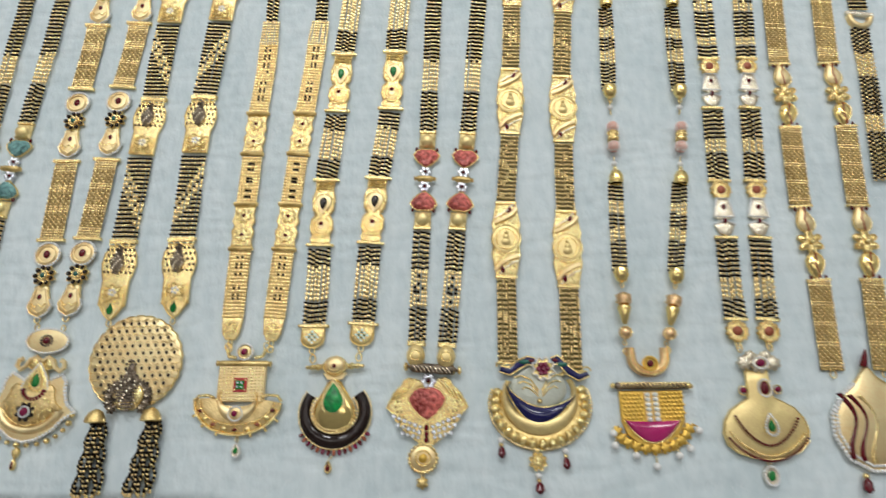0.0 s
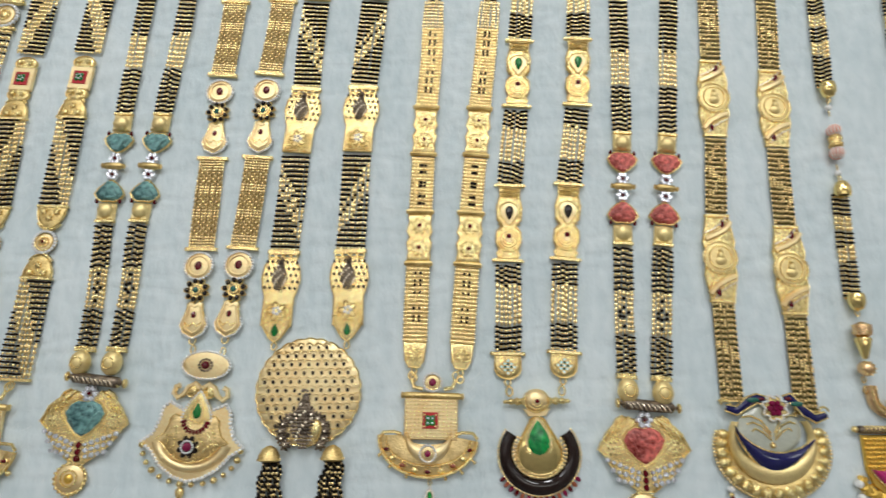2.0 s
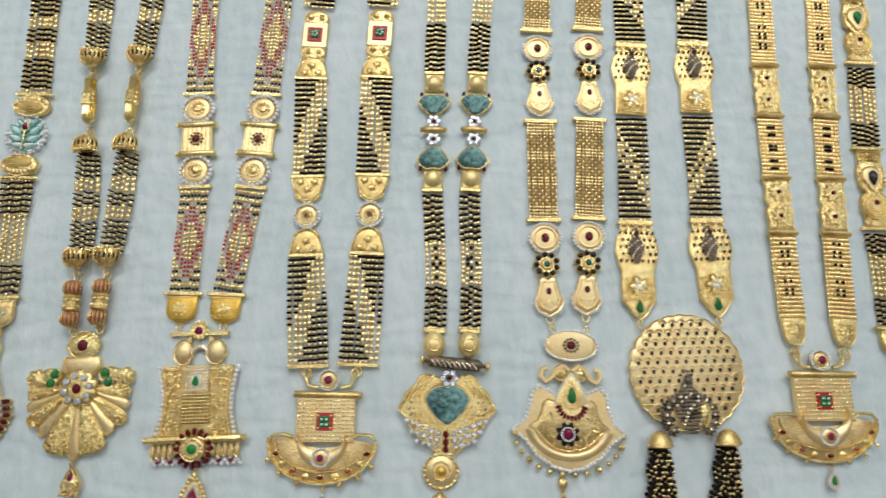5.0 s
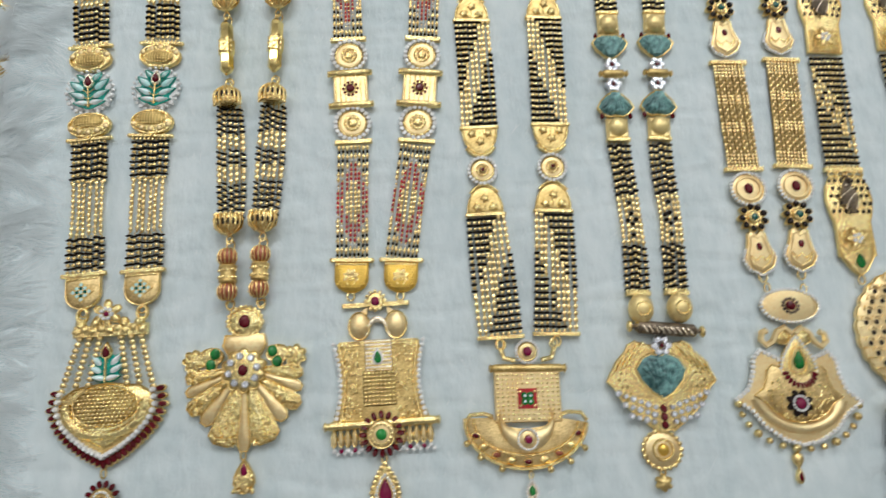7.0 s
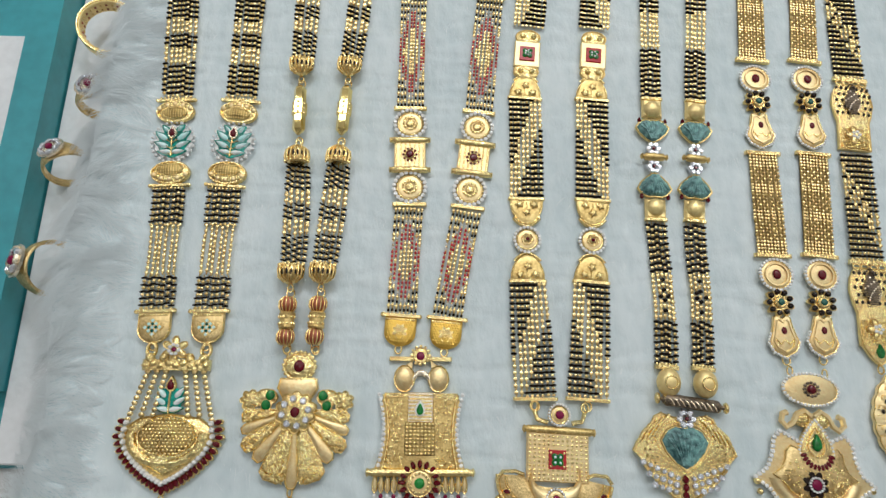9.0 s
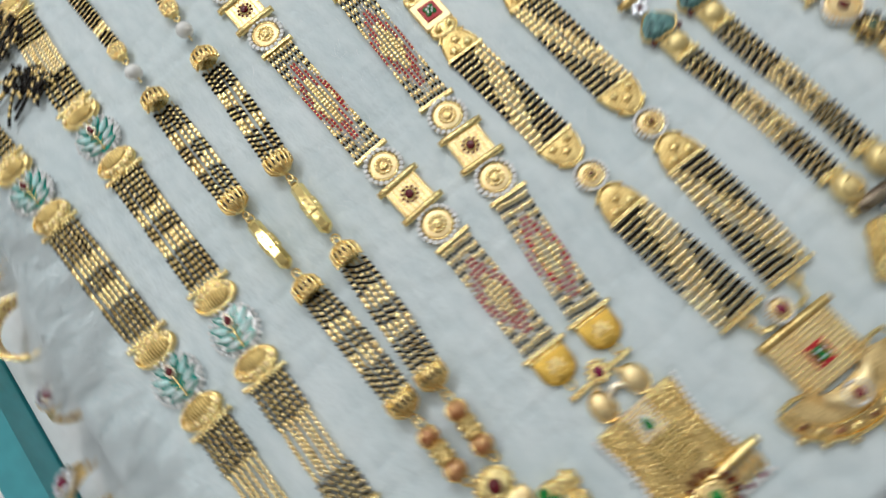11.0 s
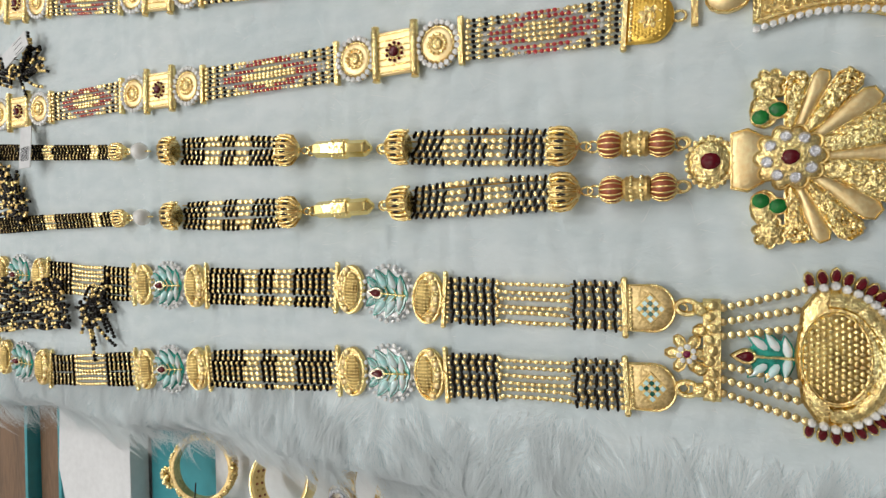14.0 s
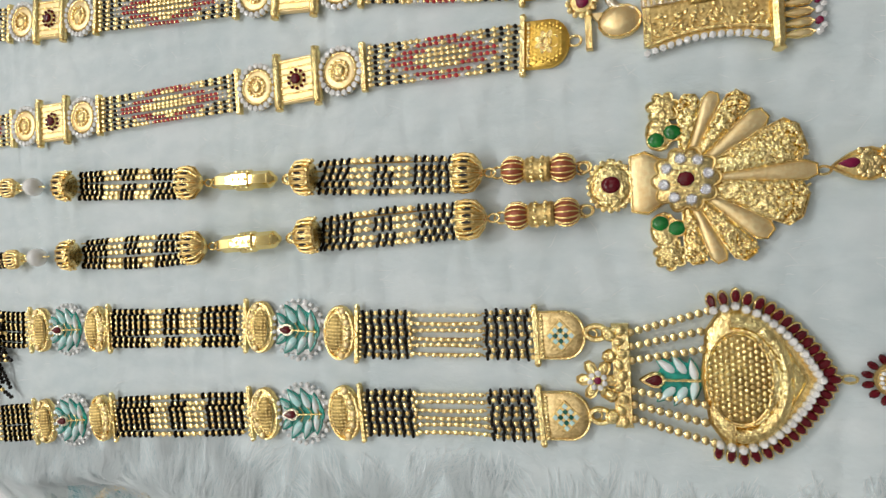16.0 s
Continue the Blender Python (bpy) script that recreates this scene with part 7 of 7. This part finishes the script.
n = Necklace(403.2, -46.2, "woven gold necklace with leaf links and a red swirl pendant", 14, (-1.8, 0.3))
def banded(u, v, c, r):
    """Dark fine weave crossed by bright gold stripes."""
    q = v * 4.5 % 1.0
    return "G" if q < 0.14 or 0.20 < q < 0.30 else ("V" if (c + r) % 2 else "D")


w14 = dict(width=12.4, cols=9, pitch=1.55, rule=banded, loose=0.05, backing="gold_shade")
leaf2_tokens = [beads(226, 140, **w14), link(GOLD_LEAF, 139, 95), beads(94.6, 46.5, **w14), link(GOLD_LEAF, 45.6, 2.0), beads(1.6, -46.5, **w14), link(RING, -46.5, -50)]
n.strand([(407, 226), (402, 179), (398.2, 139), (396.2, 95), (392.2, 46), (393.2, 2), (390.1, -47), (390, -50)], leaf2_tokens)
n.strand([(437, 226), (432.7, 178), (428, 137), (429, 95), (424.5, 45), (421.9, 1), (417.1, -48), (417, -51)], leaf2_tokens, -0.8)
swirl_pendant().put(n.base, 0, 0)

n = Necklace(452.0, 60.0, "black and gold bead necklace with a smooth gold cap", 15, (-2.0, 0.3))
U_CAP = Kind().part("u_cap", Solid().band(ellipse(0, 4, 8.0, 9.0, 14, 180, 360), ellipse(0, 4, 4.6, 5.0, 14, 180, 360), 0, 1.8, 1.4, "gold_matte").box(0, 6, 0, 2.2, 17, 2.2, "silver_gilt", 0.6))
edge_tokens = [link(U_CAP, 176, 156), beads(162, 60, 11.5, 6, 2.7, bands((0.18, "k"), (0.34, "g"), (0.6, "k"), (0.7, "g"), (1, "k")), loose=0.3), beads(226, 176, 11.5, 6, 2.7, solid_rule("k"))]
n.strand([(458, 226), (455.3, 176), (451.8, 156), (449.6, 125), (446.5, 98), (443, 60)], edge_tokens)


# ---- tied ends: bead cords with paper tags ----
def bead_cord(points, strands, spread, seed, name_label, knot=None):
    rng = random.Random(seed)
    base = new("bead_cord")
    base.location = (points[0][0] * MM, points[0][1] * MM, 0)
    tagged(base, name_label, "bead cord", "tied bead cords at the necklace ends")
    p = [Vector((a - points[0][0], b - points[0][1])) for a, b in points]
    s = Solid()
    for c in range(strands):
        off, ph = (c / max(1, strands - 1) - 0.5) * spread, rng.random() * 6
        for a, b in zip(p, p[1:]):
            L = (b - a).length
            t = (b - a) / L
            m = int(L / 1.75)
            for i in range(m):
                q = a + t * (i * 1.75)
                o = off + 0.5 * math.sin(i * 0.5 + ph)
                s.ball(q.x - t.y * o, q.y + t.x * o, 2.4 + rng.uniform(-0.4, 0.9), (0.98, 0.95, 0.95), "black_bead" if rng.random() < 0.66 else "gold_antique", math.atan2(t.y, t.x), SMALL)
    ob = new("cord", s.mesh("cord"))
    ob.parent = base
    tagged(ob, kind="stuff")
    if knot:
        s = Solid()
        for c in range(26):
            a, q = rng.random() * 6.283, math.sqrt(rng.random())
            x, y = knot[0] - points[0][0] + 0.6 * knot[2] * q * math.cos(a), knot[1] - points[0][1] + 0.6 * knot[3] * q * math.sin(a)
            way, z, bend = math.atan2(knot[1] - points[-1][1], knot[0] - points[-1][0]) + rng.gauss(0, 0.9), 1.2 + rng.random() * 3.4, rng.gauss(0, 0.12)
            for i in range(rng.randrange(6, 13)):
                s.ball(x, y, max(0.9, z), (0.98, 0.9, 0.9), "black_bead" if rng.random() < 0.7 else "gold_antique", way, SMALL)
                x, y, z, way = x + 1.7 * math.cos(way), y + 1.7 * math.sin(way), z - 0.18, way + bend
        ob = new("tassel_end", s.mesh("tassel_end"))
        ob.parent = base
        tagged(ob, "gathered black and dark gold beads", kind="stuff")
    return base


bead_cord([(-288, 320), (-292, 296), (-289, 262)], 10, 13, 21, "black bead cord with gathered end, lying on the fur", (-296, 246, 8, 14))
bead_cord([(-306, 325), (-302, 296), (-300, 258)], 9, 11, 22, "black bead cord lying across the fur")
bead_cord([(-224, 322), (-238, 305), (-250, 296), (-256, 290)], 8, 10, 23, "black bead cord knotted between two strands", (-246, 299, 12, 9))
bead_cord([(-176, 322), (-182, 306), (-186, 296)], 9, 11, 24, "black bead cord with gathered end", (-184, 292, 7, 8))


def paper_tag(x, y, ang, w, h, dark):
    base = new("paper_tag")
    base.matrix_basis = Matrix.Translation((x * MM, y * MM, 5.0 * MM)) @ Matrix.Rotation(ang, 4, "Z") @ Matrix.Rotation(0.10, 4, "Y")
    tagged(base, "small white paper price tag on a thread", "price tag", "price tags")
    s = Solid().box(0, 0, 0, 0.35, w, h, "paper", 0.1)
    ob = new("card", s.mesh("card"))
    ob.parent = base
    for i in range(dark):
        s = Solid().box(-w * 0.16, h * (-0.34 + i * 0.68 / max(1, dark - 1)), 0.36, 0.42, w * 0.34, h * 0.035, "ink", 0.02)
        ob = new("bar", s.mesh("bar"))
        ob.parent = base
    s = Solid().rope([(0, h * 0.5, 0.2), (1.0, h * 0.62, 1.0), (-1.0, h * 0.8, 0.4)], 0.25, "thread")
    ob = new("thread", s.mesh("thread"))
    ob.parent = base


paper_tag(-221, 285, 0.06, 20, 8.5, 9)
paper_tag(-174.5, 291, 1.9, 24, 7.0, 3)


# ---- finger rings beside the fur ----
def finger_ring(x, y, z, turn, lean, style, label, size):
    """A ring round its local z axis with its head at local +y. style: granulated, plain, flower or stones."""
    base = new("finger_ring")
    base.matrix_basis = Matrix.Translation((x * MM, y * MM, z * MM)) @ Matrix.Rotation(turn, 4, "Z") @ Matrix.Rotation(lean, 4, "X") @ Matrix.Diagonal((size, size, size, 1))
    tagged(base, label, "ring", "finger rings in the teal tray")
    rng = random.Random(int(x * 7 + y))
    n = 36
    wide = {"granulated": 1.7, "plain": 3.4, "flower": 2.6, "stones": 3.0}[style]
    grow = {"granulated": 0.3, "plain": 0.0, "flower": 4.2, "stones": 3.4}[style]
    v, f = [], []
    for i in range(n):
        a = 2 * math.pi * i / n
        w = wide + grow * max(0.0, math.sin(a)) ** 2
        for r, q in ((9.8, -0.92), (10.2, -1.0), (10.9, -0.96), (11.25, -0.5), (11.3, 0.0), (11.25, 0.5), (10.9, 0.96), (10.2, 1.0), (9.8, 0.92)):
            v.append((r * math.cos(a), r * math.sin(a), q * w))
    for i in range(n):
        for k in range(9):
            f.append((i * 9 + k, i * 9 + (k + 1) % 9, ((i + 1) % n) * 9 + (k + 1) % 9, ((i + 1) % n) * 9 + k))
    ob = new("band", Solid().add(v, f, "gold_yellow" if style == "plain" else "gold_aged").mesh("band"))
    ob.parent = base
    s = Solid()
    if style == "granulated":
        for i in range(64):
            a = 2 * math.pi * i / 64
            for q in (-1.2, 0, 1.2):
                s.ball(11.4 * math.cos(a), 11.4 * math.sin(a), q + rng.uniform(-0.3, 0.3), rng.uniform(0.55, 0.85), rng.choice(["gold_hammered", "gold", "gold_antique"]), shape=SMALL)
        for i in range(46):
            a, q = rng.random() * 6.283, math.sqrt(rng.random()) * 3.4
            s.ball(q * math.cos(a), 12.2 + rng.random() * 1.8, q * math.sin(a), rng.uniform(0.6, 1.0), "gold_hammered", shape=SMALL)
    elif style == "plain":
        for i in range(30):
            a = 2 * math.pi * i / 30
            for q in (-1.4, 1.4):
                s.ball(9.7 * math.cos(a), 9.7 * math.sin(a), q, 0.5, "rust_enamel" if i % 2 else "gold_antique", shape=SMALL)
        s.rope([(11.0 * math.cos(2 * math.pi * i / 30), 11.0 * math.sin(2 * math.pi * i / 30), 3.3) for i in range(30)], 0.45, "gold", closed=True)
    else:
        for side in (-1, 1):
            for i in range(5):
                a = radians(90 - side * (30 + i * 11))
                w = wide + grow * max(0.0, math.sin(a)) ** 2
                s.rope([(11.4 * math.cos(a), 11.4 * math.sin(a), q * w) for q in (-0.95, 0, 0.95)], 0.7, "gold")
        s.lathe(0, 10.2, 0, 12.6, [(0, 3.0), (0.5, 6.4), (1, 6.8)], "silver_gilt", -6.8, 14)
    ob = new("chasing", s.mesh("chasing"))
    ob.parent = base
    tagged(ob, {"granulated": "gold granules all round", "plain": "red dots inside the band"}.get(style, "ridged gold shoulders"))
    if style in ("flower", "stones"):
        for i in range(8):
            t = 2 * math.pi * i / 8
            line = [(math.cos(t) * (4.6 + p) - math.sin(t) * q, math.sin(t) * (4.6 + p) + math.cos(t) * q) for p, q in tear(0, 0, 2.9, 4.4, 8)]
            g = Solid().gem(line, 0, 1.8, "crystal" if style == "flower" or i % 2 else "silver_gilt")
            g.v = [np.stack([q[:, 0], 12.5 + q[:, 2], -q[:, 1]], 1) for q in g.v]
            ob = new("petal_stone", g.mesh("petal_stone", False))
            ob.parent = base
        g = Solid().gem(ellipse(0, 0, 1.9, 1.9, 10), 0, 1.8, "pink_stone")
        g.v = [np.stack([q[:, 0], 13.2 + q[:, 2], -q[:, 1]], 1) for q in g.v]
        ob = new("centre_stone", g.mesh("centre_stone", False))
        ob.parent = base
        tagged(ob, "dark pink centre stone")


finger_ring(-398, 258, -71, 0.3, 0.30, "granulated", "granulated gold ring leaning on a white pad", 1.7)
finger_ring(-395, 199, -71, 1.2, 0.28, "plain", "plain wide gold band lying on a white pad", 1.6)
finger_ring(-391, 148, -69.5, 0.15, 1.35, "flower", "gold ring with a flower of clear stones", 1.25)
finger_ring(-405, 107, -70, 0.5, 1.1, "flower", "wide gold ring with a small stone flower", 1.15)
finger_ring(-402, 46, -69, 1.5, 0.85, "stones", "gold ring set with a row of clear stones", 1.4)


def slab(name, x0, x1, y0, y1, z0, z1, mat, label, category="", kind="structure", bevel=2.0):
    s = Solid().box((x0 + x1) / 2, (y0 + y1) / 2, z0, z1, x1 - x0, y1 - y0, mat, bevel)
    return tagged(new(name, s.mesh(name)), label, category, kind=kind)


# ---- blank square tag tied to the granulated ring ----
ring_tag = new("paper_tag")
ring_tag.matrix_basis = Matrix.Translation((-433 * MM, 261.5 * MM, -65.2 * MM)) @ Matrix.Rotation(0.03, 4, "Z")
tagged(ring_tag, "blank square white paper tag tied to a gold ring", "price tag", "price tags")
tag_card = new("card", Solid().box(0, 0, 0, 0.4, 24, 22.5, "paper", 0.1).mesh("card"))
tag_card.parent = ring_tag
tag_thread = new("thread", Solid().rope([(11, -2, 0.5), (16, -2.5, 0.2), (22, -2, -1.5), (27, -1, -3.0)], 0.4, "thread").mesh("thread"))
tag_thread.parent = ring_tag


# ---- teal tray with white pads, lower than the fur ----
tray = new("jewellery_tray")
tray.location = (-0.42, 0.15, -0.09)
tagged(tray, "teal jewellery tray with white ring pads below the fur", "tray")


def tray_part(name, line, z0, z1, mat, label="", bevel=1.0):
    ob = new(name, Solid().plate([(x + 420, y - 150) for x, y in line], z0 + 90, z1 + 90, mat, bevel).mesh(name))
    ob.parent = tray
    return tagged(ob, label)


tray_part("tray_floor", [(-560, -60), (-347, -60), (-347, 322), (-560, 322)], -90, -87, "teal_box", "teal tray floor")
tray_part("tray_wall", [(-443, -20), (-424, -20), (-424, 258), (-443, 258)], -87, -66, "teal_box")
tray_part("tray_wall", [(-560, 402), (-347, 399), (-347, 402), (-560, 405)], -90, -78, "teal_box")
tray_part("tray_wall", [(-560, 440), (-347, 437), (-347, 440), (-560, 443)], -90, -78, "teal_box")
tray_part("ring_pad", [(-423, -58), (-347, -58), (-347, 262), (-423, 262)], -87, -83, "pad", "white ring pad")
tray_part("ring_pad", [(-470, 324), (-347, 324), (-347, 392), (-420, 396), (-450, 388), (-464, 372), (-470, 350)], -87, -74, "pad", "white rounded ring pad")
tray_part("ring_pad", [(-558, 20), (-450, 20), (-450, 200), (-558, 200)], -87, -80, "pad", "white ring pad")

# ---- counter, cloth underneath, unseen room ----
slab("shelf", -900, -346, -420, 900, -130, -91, "counter", "pale lower shelf under the tray", "shelf")
slab("counter", -345, 1100, -420, 900, -130, -31, "counter", "pale counter top under the fur", "counter")
slab("maroon_cloth", -340, 720, -260, -40, -30.5, -20, "maroon", "dark maroon pile cloth in front of the fur", "cloth", bevel=4.0)
slab("wood_board", -700, -347, 444, 640, -90.5, -86, "wood", "brown wooden board beyond the tray", "board")
slab("wood_board", -700, -347, 406, 436, -90.5, -86, "wood", "brown wooden board beyond the tray", "board")
# unseen room surfaces, kept pale so bounced light brightens the gold
slab("floor", -2000, 2000, -2000, 2000, -1000, -950, "bounce_floor", "unseen pale floor that bounces light", "floor")
slab("counter_body", -890, 1090, -400, 880, -949, -131, "wall_paint", "white counter body", "counter")
for name, x0, x1, y0, y1 in (("wall_west", -2100, -2002, -2100, 2100), ("wall_east", 2002, 2100, -2100, 2100), ("wall_south", -2000, 2000, -2100, -2002), ("wall_north", -2000, 2000, 2002, 2100)):
    slab(name, x0, x1, y0, y1, -1000, 1800, "wall_paint", "unseen plain off-white wall that bounces light", "wall")
slab("ceiling", -2100, 2100, -2100, 2100, 1801, 1860, "panel_white", "unseen plain white ceiling that bounces light", "ceiling")
for px_, py_ in PANELS:
    s = Solid()
    for x, y, a, b in ((0, 225, 490, 36), (0, -225, 490, 36), (225, 0, 36, 413), (-225, 0, 36, 413)):
        s.box(px_ * 1000 + x, py_ * 1000 + y, 1735, 1801, a, b, "panel_white", 4)
    tagged(new("ceiling_light", s.mesh("ceiling_light")), "unseen square white ceiling light frame", "ceiling light", "ceiling lights")

# ---- white fur cloth ----
X0, X1, Y1 = -352.0, 640.0, 420.0


def front(x):
    return -80.5 - 0.075 * (x + 310) + 2.0 * math.sin(x * 0.045)


def west(y):
    """The cloth's west edge, which swings out towards the front."""
    k = min(1.0, max(0.0, (145 - y) / 80))
    return X0 - 7.0 * k * k * (3 - 2 * k)


def fur_height(x, y):
    h = -0.9 + 0.9 * noise.noise((x * 0.018, y * 0.010, 0.3)) + 0.5 * noise.noise((x * 0.06, y * 0.022, 4.1)) + 0.22 * noise.noise((x * 0.2, y * 0.09, 9.0)) - 0.55 * max(0.0, 0.16 - abs(noise.noise((x * 0.022, y * 0.10, 6.0)))) / 0.16
    d = min(x - west(y) + 3.0 * math.sin(y * 0.06), y - front(x))
    if d < 10:
        h -= (10 - d) ** 2 * 0.12
    return min(h, 0.05)


nx, ny = 480, 300
v = []
for j in range(ny + 1):
    for i in range(nx + 1):
        x = X0 + (X1 - X0) * i / nx
        y = front(x) + (Y1 - front(x)) * j / ny
        x += (west(y) - X0) * max(0.0, 1 - i / 60)
        v.append((x * MM, y * MM, fur_height(x, y) * MM))
me = bpy.data.meshes.new("fur_cloth")
me.from_pydata(v, [], [(j * (nx + 1) + i, j * (nx + 1) + i + 1, (j + 1) * (nx + 1) + i + 1, (j + 1) * (nx + 1) + i) for j in range(ny) for i in range(nx)])
me.materials.append(MAT["fur"])
me.polygons.foreach_set("use_smooth", [True] * len(me.polygons))
tagged(new("fur_cloth", me), "white short-pile faux fur cloth spread over the counter", "cloth", kind="structure")


def hairs(name, count, spot, length, width, seed, label):
    """Curved flat hairs, each of three points on either side."""
    rng = random.Random(seed)
    v, f = [], []
    for _ in range(count):
        x, y, a, lift = spot(rng)
        L = length * rng.uniform(0.5, 1.3)
        bend = rng.uniform(-0.6, 0.6)
        z = fur_height(x, y) - 0.3
        px, py, o = x, y, len(v)
        for k in range(3):
            w = width * (1.0, 0.8, 0.12)[k]
            v.append(((px - math.sin(a) * w) * MM, (py + math.cos(a) * w) * MM, z * MM))
            v.append(((px + math.sin(a) * w) * MM, (py - math.cos(a) * w) * MM, z * MM))
            px, py = px + math.cos(a) * L / 2, py + math.sin(a) * L / 2
            z += lift * (1.0, 0.2)[min(k, 1)] if lift > -50 else -L * 0.2
            a += bend
        f += [(o, o + 1, o + 3, o + 2), (o + 2, o + 3, o + 5, o + 4)]
    me = bpy.data.meshes.new(name)
    me.from_pydata(v, [], f)
    me.materials.append(MAT["fur_hair"])
    me.polygons.foreach_set("use_smooth", [True] * len(me.polygons))
    me.normals_split_custom_set_from_vertices([(0.0, 0.0, 1.0)] * len(v))
    return tagged(new(name, me), label, "fur", kind="stuff")


def anywhere(rng):
    x = rng.uniform(X0 + 6, 500)
    y = rng.uniform(front(x) + 5, 330)
    return x, y, -1.57 + rng.gauss(0, 0.5) + 1.2 * noise.noise((x * 0.01, y * 0.01, 2.0)), rng.uniform(0.0, 0.08)


def front_edge(rng):
    x = rng.uniform(X0, 520)
    y = front(x) + rng.uniform(-1, 5)
    return x, y, -1.57 + rng.gauss(0, 0.5), rng.uniform(0.3, 1.6)


def tufts(name, count, each, seed, label):
    """Locks of long hair along the west edge: hairs that start apart and draw together towards a tip that hangs over the edge."""
    rng = random.Random(seed)
    v, f, up = [], [], []
    for _ in range(count):
        y0 = rng.uniform(-84, 405)
        depth = 34 * rng.random() ** 1.5
        x0 = west(y0) + 1 + depth + 2.5 * math.sin(y0 * 0.06)
        lean = math.pi + rng.gauss(0, 0.35) + 0.9 * noise.noise((x0 * 0.03, y0 * 0.03, 5.0))
        L = rng.uniform(9, 17) + (rng.uniform(0, 9) if depth < 8 else 0)
        lift = rng.uniform(0.8, 3.2) * (1 - 0.4 * (depth > 20))
        tilt = (rng.gauss(0, 0.10), rng.gauss(0, 0.10), 1.0)
        tight = rng.uniform(0.15, 0.45)
        for _ in range(each):
            a, q = rng.random() * 6.283, 4.2 * math.sqrt(rng.random())
            hx, hy, h = x0 + q * math.cos(a), y0 + q * math.sin(a), L * rng.uniform(0.65, 1.1)
            tx, ty = x0 + math.cos(lean) * h + tight * q * math.cos(a), y0 + math.sin(lean) * h + tight * q * math.sin(a)
            curl = rng.gauss(0, 0.10) * h
            o = len(v)
            for k, (p, w) in enumerate(((0, 0.09), (0.35, 0.10), (0.7, 0.08), (1, 0.02))):
                x = hx + (tx - hx) * p - math.sin(lean) * curl * math.sin(math.pi * p)
                y = hy + (ty - hy) * p + math.cos(lean) * curl * math.sin(math.pi * p)
                over = max(0.0, west(y) + 3 - x)
                z = fur_height(max(x, west(y) + 1), y) + lift * math.sin(math.pi * (0.1 + 0.75 * p)) - over * 0.35 - 0.012 * over * over
                v.append(((x - math.sin(lean) * w) * MM, (y + math.cos(lean) * w) * MM, z * MM))
                v.append(((x + math.sin(lean) * w) * MM, (y - math.cos(lean) * w) * MM, z * MM))
                up += [tilt, tilt]
            f += [(o + k, o + k + 1, o + k + 3, o + k + 2) for k in (0, 2, 4)]
    me = bpy.data.meshes.new(name)
    me.from_pydata(v, [], f)
    me.materials.append(MAT["fur_hair"])
    me.polygons.foreach_set("use_smooth", [True] * len(me.polygons))
    me.normals_split_custom_set_from_vertices([Vector(q).normalized() for q in up])
    return tagged(new(name, me), label, "fur", kind="stuff")


hairs("fur_pile", 22000, anywhere, 9.0, 0.08, 31, "short white fur pile")
tufts("fur_fringe", 1250, 18, 32, "long white fur tufts along the edge of the cloth")
hairs("fur_fringe", 9000, front_edge, 6.5, 0.09, 33, "white fur hairs along the front edge of the cloth")
